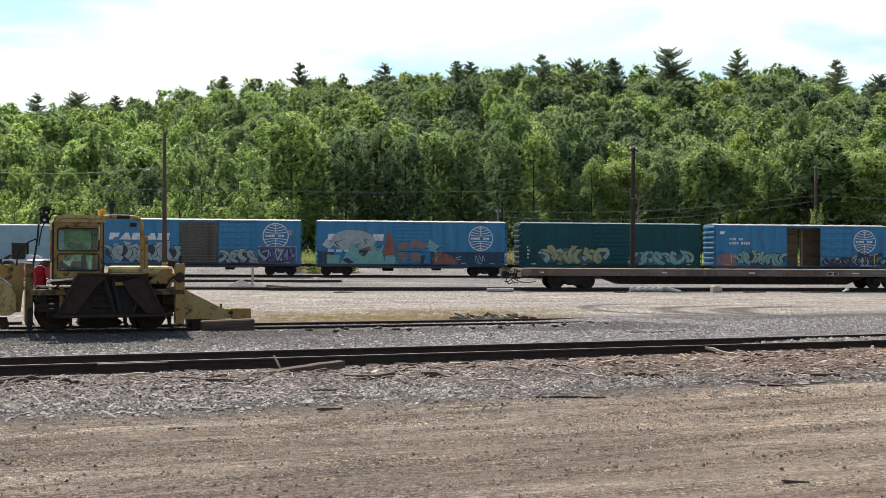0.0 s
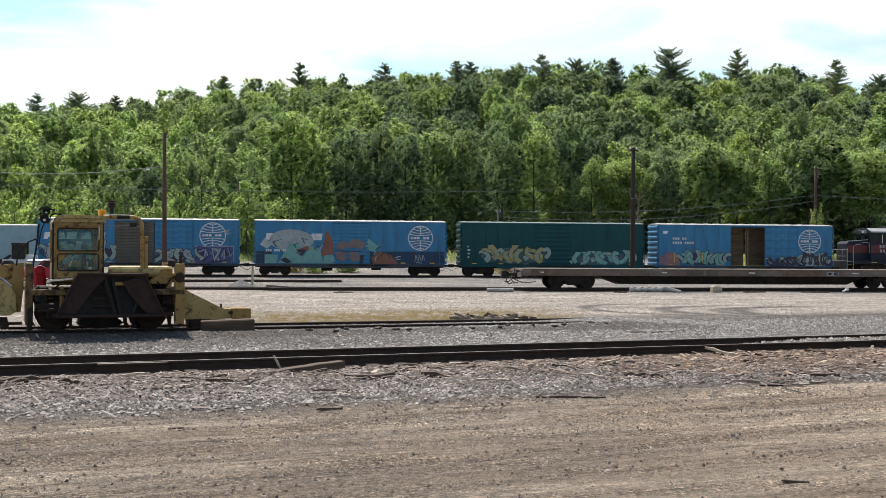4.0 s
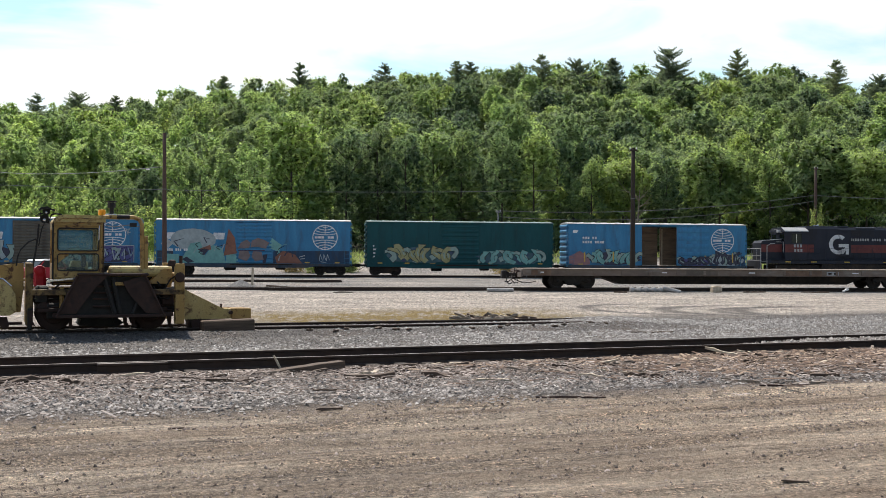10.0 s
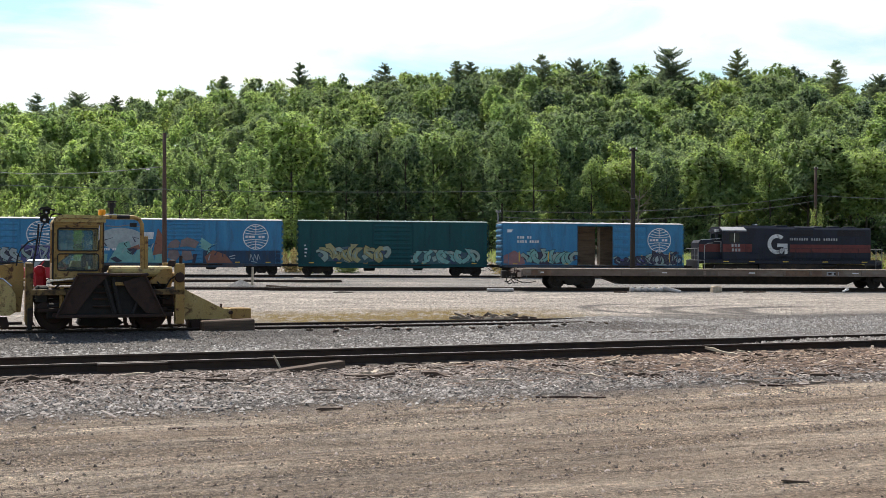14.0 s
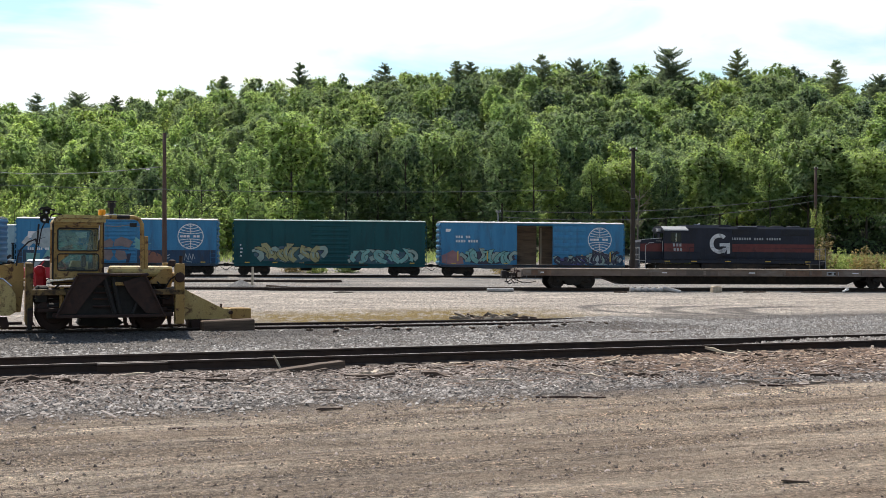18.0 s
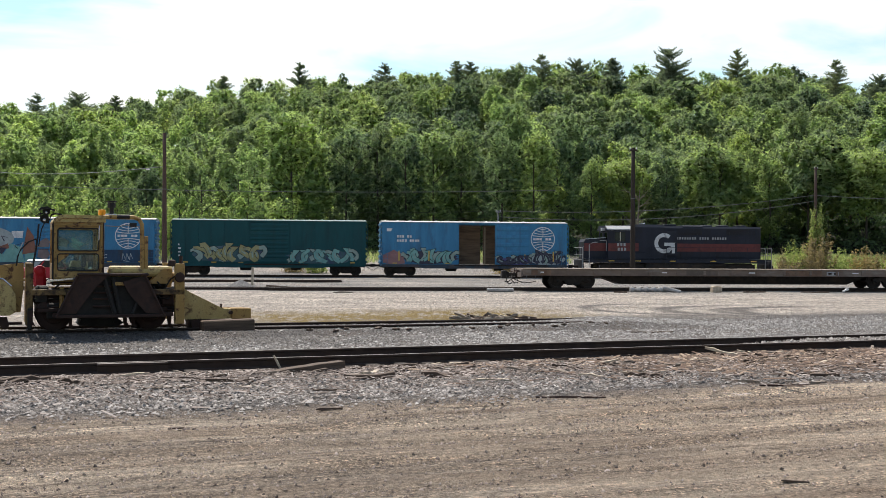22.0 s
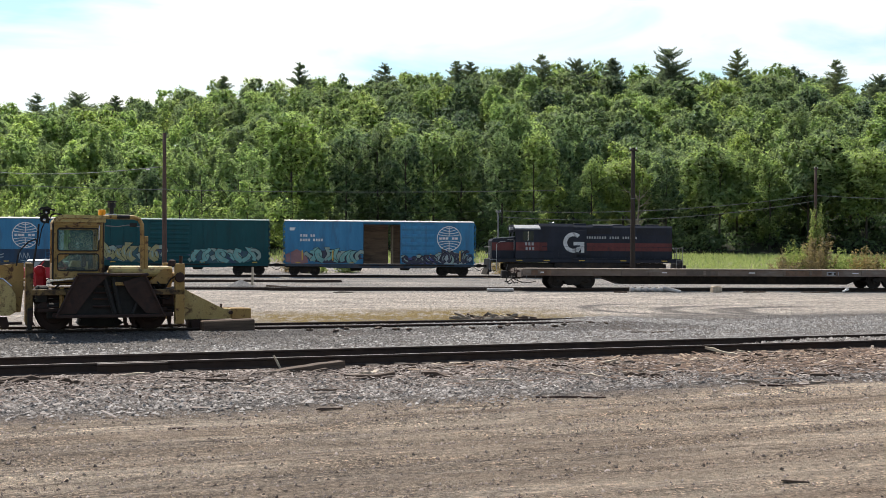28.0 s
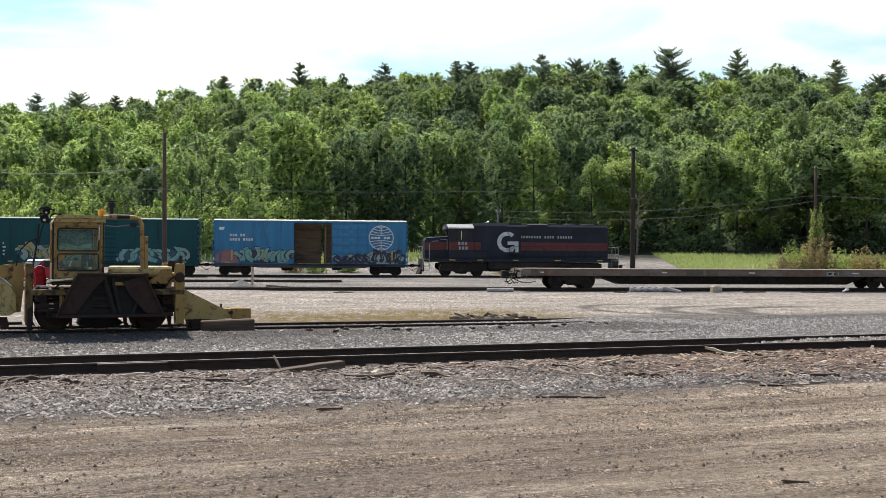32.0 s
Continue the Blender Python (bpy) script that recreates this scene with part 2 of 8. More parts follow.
M["bark"] = surface("tree_bark", (0.045, 0.036, 0.028), (0.10, 0.085, 0.07), 5, 0.95, 0, 0.7, 0.04, stretch=(3, 3, 0.5))
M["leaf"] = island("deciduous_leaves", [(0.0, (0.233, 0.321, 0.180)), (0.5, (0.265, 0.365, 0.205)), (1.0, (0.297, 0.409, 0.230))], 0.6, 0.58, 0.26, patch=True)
M["leafmid"] = island("yellowish_deciduous_leaves", [(0.0, (0.282, 0.370, 0.189)), (0.5, (0.320, 0.420, 0.215)), (1.0, (0.358, 0.470, 0.241))], 0.6, 0.58, 0.26, patch=True)
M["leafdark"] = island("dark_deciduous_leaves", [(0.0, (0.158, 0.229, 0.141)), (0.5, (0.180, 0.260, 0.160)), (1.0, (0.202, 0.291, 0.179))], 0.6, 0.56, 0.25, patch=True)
M["leafyoung"] = island("young_pale_leaves", [(0.0, (0.304, 0.392, 0.189)), (0.5, (0.345, 0.445, 0.215)), (1.0, (0.386, 0.498, 0.241))], 0.6, 0.66, 0.16, patch=True)
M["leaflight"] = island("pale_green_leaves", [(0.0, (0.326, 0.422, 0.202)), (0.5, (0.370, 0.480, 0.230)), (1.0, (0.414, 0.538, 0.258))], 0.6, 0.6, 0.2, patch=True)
M["needle"] = island("pine_needles", [(0.0, (0.12, 0.16, 0.125)), (0.6, (0.175, 0.22, 0.165)), (1.0, (0.24, 0.285, 0.215))], 0.7, 0.45, 0.15)
M["weed"] = island("sunlit_weed_leaves", [(0.0, (0.20, 0.26, 0.09)), (0.5, (0.32, 0.38, 0.14)), (1.0, (0.46, 0.48, 0.24))], 0.75, 0.5, 0.1)
M["drybush"] = island("brownish_shrub_leaves", [(0.0, (0.16, 0.15, 0.07)), (0.5, (0.30, 0.23, 0.14)), (1.0, (0.40, 0.30, 0.20))], 0.7, 0.35, 0.1)
M["grass"] = island("tall_sunlit_grass", [(0.0, (0.20, 0.26, 0.10)), (0.6, (0.33, 0.40, 0.17)), (1.0, (0.50, 0.50, 0.30))], 0.6, 0.5, 0.0)
M["stone"] = island("grey_ballast_stones", [(0.0, (0.075, 0.064, 0.058)), (0.4, (0.16, 0.142, 0.131)), (0.75, (0.255, 0.232, 0.217)), (1.0, (0.39, 0.362, 0.342))], 0.9, 0, 0, 0.4)
M["stonepale"] = island("pale_grey_ballast_stones", [(0.0, (0.125, 0.116, 0.109)), (0.4, (0.215, 0.202, 0.192)), (0.75, (0.30, 0.286, 0.272)), (1.0, (0.41, 0.392, 0.375))], 0.9, 0, 0, 0.4)
M["stonedark"] = island("oily_shaded_ballast_stones", [(0.0, (0.03, 0.026, 0.023)), (0.45, (0.07, 0.061, 0.055)), (0.8, (0.115, 0.103, 0.095)), (1.0, (0.19, 0.175, 0.165))], 0.8, 0, 0, 0.4)
M["chips"] = island("wood_chips_and_bark", [(0.0, (0.045, 0.031, 0.026)), (0.4, (0.115, 0.085, 0.071)), (0.75, (0.22, 0.176, 0.153)), (1.0, (0.43, 0.37, 0.335))], 0.9, 0, 0, 0.5)
M["graf_pale"] = island("pale_spray_paint", [(0.0, (0.34, 0.40, 0.36)), (0.5, (0.24, 0.36, 0.35)), (1.0, (0.42, 0.39, 0.22))], 0.6, 0, 0, 0.1, 3)
M["graf_haze"] = surface("faded_blue_green_overspray", (0.035, 0.095, 0.10), (0.085, 0.15, 0.19), 1.1, 0.65, 0, 0.05, dirt=(0.05, 0.05, 0.13), dirt_scale=1.3)
M["graf_olive"] = surface("yellowish_spray_paint", (0.30, 0.28, 0.12), (0.42, 0.40, 0.22), 1.6, 0.6, 0, 0.05, dirt=(0.12, 0.19, 0.22), dirt_scale=1.8)
M["graf_black"] = surface("black_spray_outline", (0.008, 0.010, 0.013), (0.02, 0.022, 0.028), 3, 0.6)
M["graf_teal"] = island("teal_spray_paint", [(0.0, (0.09, 0.30, 0.30)), (0.5, (0.15, 0.38, 0.36)), (1.0, (0.30, 0.46, 0.44))], 0.6, 0, 0, 0.1, 3)
M["graf_dark"] = island("dark_spray_paint", [(0.0, (0.02, 0.03, 0.05)), (1.0, (0.06, 0.05, 0.09))], 0.6, 0, 0, 0.1, 3)
M["graf_purple"] = island("purple_spray_paint", [(0.0, (0.05, 0.055, 0.16)), (0.6, (0.08, 0.08, 0.23)), (1.0, (0.12, 0.12, 0.3))], 0.6, 0, 0, 0.1, 3)
M["graf_orange"] = island("orange_spray_paint", [(0.0, (0.20, 0.085, 0.065)), (1.0, (0.29, 0.12, 0.075))], 0.6, 0, 0, 0.1, 3)
M["graf_tan"] = island("tan_spray_paint", [(0.0, (0.16, 0.13, 0.14)), (1.0, (0.24, 0.18, 0.165))], 0.6, 0, 0, 0.1, 3)
M["graf_grey"] = island("grey_white_spray_paint", [(0.0, (0.22, 0.31, 0.36)), (0.5, (0.31, 0.37, 0.39)), (1.0, (0.44, 0.47, 0.48))], 0.6, 0, 0, 0.1, 3)
M["graf_pink"] = island("dull_pink_spray_paint", [(0.0, (0.26, 0.13, 0.14)), (1.0, (0.34, 0.18, 0.18))], 0.6, 0, 0, 0.1, 3)

# The ground: bands that run along the near track, in its own directions.
NEAR_Y0, NEAR_SLOPE = 21.43, 0.418
NT = math.atan(NEAR_SLOPE)


def ground_material():
    m, nt, b, vec = begin("yard_ground")
    mp = nt.nodes.new("ShaderNodeMapping")          # x along the near track, y across it
    mp.vector_type = "POINT"
    mp.inputs["Rotation"].default_value = (0, 0, -NT)
    mp.inputs["Location"].default_value = (-NEAR_Y0 * math.sin(NT), -NEAR_Y0 * math.cos(NT), 0)
    nt.links.new(vec, mp.inputs["Vector"])
    tv = mp.outputs["Vector"]
    sep = nt.nodes.new("ShaderNodeSeparateXYZ")
    nt.links.new(tv, sep.inputs[0])
    warp = noise_of(nt, vec, 0.35, 6.0, 0.6)

    def band(edge, width, amp=3.0):
        a = nt.nodes.new("ShaderNodeMath")
        a.operation = "MULTIPLY_ADD"
        nt.links.new(warp, a.inputs[0])
        a.inputs[1].default_value, a.inputs[2].default_value = amp, -amp / 2
        s = nt.nodes.new("ShaderNodeMath")
        s.operation = "ADD"
        nt.links.new(sep.outputs["Y"], s.inputs[0])
        nt.links.new(a.outputs[0], s.inputs[1])
        r = nt.nodes.new("ShaderNodeMapRange")
        r.inputs["From Min"].default_value, r.inputs["From Max"].default_value = edge - width, edge + width
        nt.links.new(s.outputs[0], r.inputs["Value"])
        return r.outputs["Result"]

    streak = noise_of(nt, tv, 1.0, 8.0, 0.62, (0.16, 2.2, 1.0), 0.5)
    fine = noise_of(nt, tv, 22.0, 6.0, 0.7, (0.7, 1.1, 1.0))
    grit = noise_of(nt, tv, 60.0, 4.0, 0.8, (0.8, 1.0, 1.0))
    clod = noise_of(nt, tv, 6.0, 9.0, 0.78, (0.55, 1.5, 1.0), 0.5)
    dirt = ramp(nt, streak, [(0.34, (0.37, 0.268, 0.19)), (0.5, (0.575, 0.44, 0.322)), (0.66, (0.78, 0.63, 0.485))])
    dirt = mix(nt, 0.85, dirt, ramp(nt, clod, [(0.36, (0.42, 0.41, 0.40)), (0.46, (0.95, 0.95, 0.95)), (0.68, (1.25, 1.25, 1.25))]), "MULTIPLY")
    dirt = mix(nt, 0.7, dirt, ramp(nt, fine, [(0.36, (0.5, 0.49, 0.48)), (0.62, (1.4, 1.4, 1.4))]), "MULTIPLY")
    dirt = mix(nt, 0.4, dirt, ramp(nt, grit, [(0.36, (0.4, 0.4, 0.4)), (0.64, (1.5, 1.5, 1.5))]), "MULTIPLY")
    # the greyer, gravelly side of the road
    greyer = nt.nodes.new("ShaderNodeMapRange")
    greyer.inputs["From Min"].default_value, greyer.inputs["From Max"].default_value = 2.5, -4.5
    nt.links.new(sep.outputs["X"], greyer.inputs["Value"])
    grey = nt.nodes.new("ShaderNodeMath")
    grey.operation = "MULTIPLY"
    nt.links.new(greyer.outputs["Result"], grey.inputs[0])
    nt.links.new(ramp(nt, noise_of(nt, tv, 0.7, 6.0, 0.65, (0.35, 1.2, 1.0)), [(0.36, (0.2, 0.2, 0.2)), (0.58, (0.95, 0.95, 0.95))]), grey.inputs[1])
    dirt = mix(nt, grey.outputs[0], dirt, mix(nt, 1.0, dirt, (0.72, 0.735, 0.75), "MULTIPLY"))
    # thin dark and pale lines that run with the wheels: shade and light of ridges and scrapes, put into the colour
    scrape = noise_of(nt, tv, 1.0, 7.0, 0.68, (0.42, 7.5, 1.0), 0.7)
    dirt = mix(nt, 1.0, dirt, ramp(nt, scrape, [(0.33, (0.38, 0.36, 0.34)), (0.43, (0.95, 0.95, 0.95)), (0.55, (1.05, 1.05, 1.05)), (0.66, (1.3, 1.29, 1.27))]), "MULTIPLY")
    vor = nt.nodes.new("ShaderNodeTexVoronoi")
    vor.inputs["Scale"].default_value = 42.0
    nt.links.new(vec, vor.inputs["Vector"])
    cell = nt.nodes.new("ShaderNodeSeparateColor")
    nt.links.new(vor.outputs["Color"], cell.inputs[0])
    gritty = ramp(nt, noise_of(nt, tv, 1.3, 5.0, 0.6, (0.22, 1.6, 1.0), 0.6), [(0.44, (0.05, 0.05, 0.05)), (0.56, (0.9, 0.9, 0.9))])
    pieces = ramp(nt, cell.outputs[0], [(0.0, (0.3, 0.29, 0.28)), (0.5, (0.8, 0.78, 0.76)), (0.85, (1.15, 1.15, 1.15)), (1.0, (1.9, 1.85, 1.8))])
    dirt = mix(nt, gritty, dirt, mix(nt, 1.0, dirt, pieces, "MULTIPLY"))
    gravel = ramp(nt, grit, [(0.38, (0.055, 0.048, 0.044)), (0.5, (0.155, 0.138, 0.127)), (0.62, (0.34, 0.305, 0.28))])
    gravel = mix(nt, ramp(nt, noise_of(nt, vec, 0.9, 5.0), [(0.45, (0, 0, 0)), (0.65, (0.6, 0.6, 0.6))]), gravel, (0.16, 0.12, 0.095))
    pale = ramp(nt, noise_of(nt, vec, 0.5, 7.0, 0.65, (0.8, 1.0, 1)), [(0.36, (0.41, 0.345, 0.29)), (0.64, (0.68, 0.59, 0.505))])
    pale = mix(nt, 0.8, pale, ramp(nt, noise_of(nt, vec, 2.2, 8.0, 0.78, (2.0, 0.22, 1)), [(0.36, (0.5, 0.49, 0.48)), (0.48, (1.0, 1.0, 1.0)), (0.64, (1.3, 1.3, 1.3))]), "MULTIPLY")
    speck = noise_of(nt, vec, 1.0, 4.0, 0.7, (9.0, 1.5, 1))
    pale = mix(nt, 0.8, pale, ramp(nt, speck, [(0.36, (0.45, 0.44, 0.43)), (0.5, (1.02, 1.02, 1.02)), (0.64, (1.4, 1.4, 1.4))]), "MULTIPLY")
    chipx = nt.nodes.new("ShaderNodeMapRange")          # ground-in bark where the chips lie thickest
    chipx.inputs["From Min"].default_value, chipx.inputs["From Max"].default_value = 1.0, 6.0
    chipx.inputs["To Max"].default_value = 0.8
    nt.links.new(sep.outputs["X"], chipx.inputs["Value"])
    chipv = nt.nodes.new("ShaderNodeMath")
    chipv.operation = "MULTIPLY"
    nt.links.new(chipx.outputs["Result"], chipv.inputs[0])
    nearside = nt.nodes.new("ShaderNodeMapRange")
    nearside.inputs["From Min"].default_value, nearside.inputs["From Max"].default_value = -0.2, -1.0
    nt.links.new(sep.outputs["Y"], nearside.inputs["Value"])
    nt.links.new(nearside.outputs["Result"], chipv.inputs[1])
    gravel = mix(nt, chipv.outputs[0], gravel, ramp(nt, fine, [(0.38, (0.03, 0.02, 0.016)), (0.62, (0.14, 0.095, 0.075))]))
    col = mix(nt, band(-5.7, 0.4, 1.2), dirt, gravel)
    col = mix(nt, band(12.0, 1.6, 4.0), col, pale)
    # a mossy strip beyond the machine's track
    moss = nt.nodes.new("ShaderNodeMath")
    moss.operation = "MULTIPLY"
    nt.links.new(band(10.9, 0.9, 3.0), moss.inputs[0])
    inv = nt.nodes.new("ShaderNodeMath")
    inv.operation = "SUBTRACT"
    inv.inputs[0].default_value = 1.0
    nt.links.new(band(17.2, 2.0, 4.0), inv.inputs[1])
    nt.links.new(inv.outputs[0], moss.inputs[1])
    xr = nt.nodes.new("ShaderNodeMapRange")
    xr.inputs["From Min"].default_value, xr.inputs["From Max"].default_value = 12.0, 8.0
    nt.links.new(sep.outputs["X"], xr.inputs["Value"])
    m2 = nt.nodes.new("ShaderNodeMath")
    m2.operation = "MULTIPLY"
    nt.links.new(moss.outputs[0], m2.inputs[0])
    nt.links.new(xr.outputs["Result"], m2.inputs[1])
    xl = nt.nodes.new("ShaderNodeMapRange")
    xl.inputs["From Min"].default_value, xl.inputs["From Max"].default_value = -1.5, 0.5
    nt.links.new(sep.outputs["X"], xl.inputs["Value"])
    m2b = nt.nodes.new("ShaderNodeMath")
    m2b.operation = "MULTIPLY"
    nt.links.new(m2.outputs[0], m2b.inputs[0])
    nt.links.new(xl.outputs["Result"], m2b.inputs[1])
    m3 = nt.nodes.new("ShaderNodeMath")
    m3.operation = "MULTIPLY"
    nt.links.new(m2b.outputs[0], m3.inputs[0])
    nt.links.new(ramp(nt, noise_of(nt, vec, 1.6, 7.0, 0.75, (1.6, 0.4, 1)), [(0.38, (0.12, 0.12, 0.12)), (0.52, (1, 1, 1))]), m3.inputs[1])
    col = mix(nt, m3.outputs[0], col, ramp(nt, fine, [(0.38, (0.16, 0.10, 0.022)), (0.62, (0.43, 0.295, 0.075))]))
    # greyer cinders beside the far tracks
    sepw = nt.nodes.new("ShaderNodeSeparateXYZ")
    nt.links.new(vec, sepw.inputs[0])
    cr = nt.nodes.new("ShaderNodeMapRange")
    cr.inputs["From Min"].default_value, cr.inputs["From Max"].default_value = 56.0, 62.0
    nt.links.new(sepw.outputs["Y"], cr.inputs["Value"])
    cm = nt.nodes.new("ShaderNodeMath")
    cm.operation = "MULTIPLY"
    nt.links.new(cr.outputs["Result"], cm.inputs[0])
    nt.links.new(ramp(nt, noise_of(nt, vec, 0.25, 6.0, 0.7, (0.8, 1.0, 1)), [(0.36, (0.25, 0.25, 0.25)), (0.6, (1, 1, 1))]), cm.inputs[1])
    col = mix(nt, cm.outputs[0], col, ramp(nt, speck, [(0.38, (0.11, 0.104, 0.098)), (0.62, (0.38, 0.36, 0.34))]))
    # curved wheel marks in the pale dirt
    for cx, cy, rad, wid in ((13.0, 41.3, 4.0, 0.55), (14.3, 41.0, 3.5, 0.4), (16.2, 41.0, 4.4, 0.45), (10.5, 42.0, 4.2, 0.4)):
        dn = nt.nodes.new("ShaderNodeVectorMath")
        dn.operation = "DISTANCE"
        wv = nt.nodes.new("ShaderNodeMapping")
        wv.inputs["Scale"].default_value = (0.8, 1.0, 0.0)
        nt.links.new(vec, wv.inputs["Vector"])
        nt.links.new(wv.outputs["Vector"], dn.inputs[0])
        dn.inputs[1].default_value = (cx * 0.8, cy, 0)
        ab = nt.nodes.new("ShaderNodeMath")
        ab.operation = "SUBTRACT"
        ab.inputs[1].default_value = rad
        nt.links.new(dn.outputs["Value"], ab.inputs[0])
        ab2 = nt.nodes.new("ShaderNodeMath")
        ab2.operation = "ABSOLUTE"
        nt.links.new(ab.outputs[0], ab2.inputs[0])
        mr = nt.nodes.new("ShaderNodeMapRange")
        mr.inputs["From Min"].default_value, mr.inputs["From Max"].default_value = wid, wid * 0.3
        mr.inputs["To Max"].default_value = 0.85
        nt.links.new(ab2.outputs[0], mr.inputs["Value"])
        mm = nt.nodes.new("ShaderNodeMath")
        mm.operation = "MULTIPLY"
        nt.links.new(mr.outputs["Result"], mm.inputs[0])
        nt.links.new(ramp(nt, noise_of(nt, vec, 0.9, 8.0, 0.75, (1.5, 0.5, 1)), [(0.34, (0, 0, 0)), (0.46, (1, 1, 1))]), mm.inputs[1])
        turn = nt.nodes.new("ShaderNodeMapRange")
        turn.inputs["From Min"].default_value, turn.inputs["From Max"].default_value = cx - 0.5, cx - 2.5
        nt.links.new(sepw.outputs["X"], turn.inputs["Value"])
        half_turn = nt.nodes.new("ShaderNodeMath")
        half_turn.operation = "MULTIPLY"
        nt.links.new(mm.outputs[0], half_turn.inputs[0])
        nt.links.new(turn.outputs["Result"], half_turn.inputs[1])
        col = mix(nt, half_turn.outputs[0], col, (0.15, 0.13, 0.115))
    # forest floor on the hill
    sep2 = nt.nodes.new("ShaderNodeSeparateXYZ")
    nt.links.new(vec, sep2.inputs[0])
    fr = nt.nodes.new("ShaderNodeMapRange")
    fr.inputs["From Min"].default_value, fr.inputs["From Max"].default_value = 125.0, 131.0
    nt.links.new(sep2.outputs["Y"], fr.inputs["Value"])
    col = mix(nt, fr.outputs["Result"], col, ramp(nt, fine, [(0.3, (0.014, 0.018, 0.008)), (0.7, (0.035, 0.04, 0.018))]))
    nt.links.new(col, b.inputs["Base Color"])
    b.inputs["Roughness"].default_value = 0.95
    h = nt.nodes.new("ShaderNodeMath")
    h.operation = "ADD"
    nt.links.new(mix(nt, 0.4, fine, vor.outputs["Distance"]), h.inputs[0])
    nt.links.new(grit, h.inputs[1])
    h2 = nt.nodes.new("ShaderNodeMath")
    h2.operation = "ADD"
    nt.links.new(h.outputs[0], h2.inputs[0])
    nt.links.new(mix(nt, 0.5, clod, scrape), h2.inputs[1])
    bump(nt, b, h2.outputs[0], 1.0, 0.11)
    return m


M["ground"] = ground_material()


# ---- mesh helpers ----
class Shape:
    """Gathers vertices and faces of one mesh."""

    def __init__(self):
        self.v, self.f = [], []

    def add(self, verts, faces):
        n = len(self.v)
        self.v += [tuple(p) for p in verts]
        self.f += [tuple(i + n for i in f) for f in faces]
        return self

    def box(self, x0, x1, y0, y1, z0, z1, c=0.0, m=None):
        """A box with chamfered edges c."""
        if c <= 0:
            vs = [(x, y, z) for x in (x0, x1) for y in (y0, y1) for z in (z0, z1)]
            fs = [(0, 1, 3, 2), (4, 6, 7, 5), (0, 4, 5, 1), (2, 3, 7, 6), (0, 2, 6, 4), (1, 5, 7, 3)]
        else:
            c = min(c, abs(x1 - x0) * 0.45, abs(y1 - y0) * 0.45, abs(z1 - z0) * 0.45)
            vs, idx = [], {}
            for i, x in enumerate((x0, x1)):
                for j, y in enumerate((y0, y1)):
                    for k, z in enumerate((z0, z1)):
                        sx, sy, sz = (1, -1)[i], (1, -1)[j], (1, -1)[k]
                        for a, p in enumerate(((x, y + sy * c, z + sz * c), (x + sx * c, y, z + sz * c), (x + sx * c, y + sy * c, z))):
                            idx[i, j, k, a] = len(vs)
                            vs.append(p)
            fs = []
            for i in (0, 1):
                fs.append([idx[i, j, k, 0] for j, k in ((0, 0), (0, 1), (1, 1), (1, 0))])
                fs.append([idx[j, i, k, 1] for j, k in ((0, 0), (0, 1), (1, 1), (1, 0))])
                fs.append([idx[j, k, i, 2] for j, k in ((0, 0), (0, 1), (1, 1), (1, 0))])
                for j in (0, 1):
                    fs.append([idx[0, i, j, 1], idx[1, i, j, 1], idx[1, i, j, 2], idx[0, i, j, 2]])
                    fs.append([idx[i, 0, j, 0], idx[i, 1, j, 0], idx[i, 1, j, 2], idx[i, 0, j, 2]])
                    fs.append([idx[i, j, 0, 0], idx[i, j, 1, 0], idx[i, j, 1, 1], idx[i, j, 0, 1]])
                    for k in (0, 1):
                        fs.append([idx[i, j, k, a] for a in (0, 1, 2)])
        if m is not None:
            vs = [m @ Vector(p) for p in vs]
        return self.add(vs, fs)

    def tube(self, pts, r, n=8, caps=True, r2=None):
        pts = [Vector(p) for p in pts]
        rings = []
        for i, p in enumerate(pts):
            d = (pts[min(i + 1, len(pts) - 1)] - pts[max(i - 1, 0)]).normalized()
            a = d.cross(Vector((0, 0, 1)) if abs(d.z) < 0.9 else Vector((1, 0, 0))).normalized()
            b2 = d.cross(a)
            rr = r if r2 is None else r + (r2 - r) * i / (len(pts) - 1)
            rings.append([p + (a * math.cos(2 * math.pi * k / n) + b2 * math.sin(2 * math.pi * k / n)) * rr for k in range(n)])
        vs = [q for ring in rings for q in ring]
        fs = [(i * n + k, i * n + (k + 1) % n, (i + 1) * n + (k + 1) % n, (i + 1) * n + k) for i in range(len(pts) - 1) for k in range(n)]
        if caps:
            fs += [tuple(range(n))[::-1], tuple((len(pts) - 1) * n + k for k in range(n))]
        return self.add(vs, fs)

    def lathe(self, profile, c, axis="y", n=20):
        """A turned shape: profile of (radius, along), round an axis through c."""
        vs, m = [], len(profile)
        for k in range(n):
            a = 2 * math.pi * k / n
            for r, h in profile:
                p = (r * math.cos(a), r * math.sin(a))
                vs.append({"y": (c[0] + p[0], c[1] + h, c[2] + p[1]), "z": (c[0] + p[0], c[1] + p[1], c[2] + h), "x": (c[0] + h, c[1] + p[0], c[2] + p[1])}[axis])
        fs = [(k * m + i, ((k + 1) % n) * m + i, ((k + 1) % n) * m + i + 1, k * m + i + 1) for k in range(n) for i in range(m - 1)]
        fs += [tuple(k * m for k in range(n)), tuple(k * m + m - 1 for k in range(n))]
        return self.add(vs, fs)

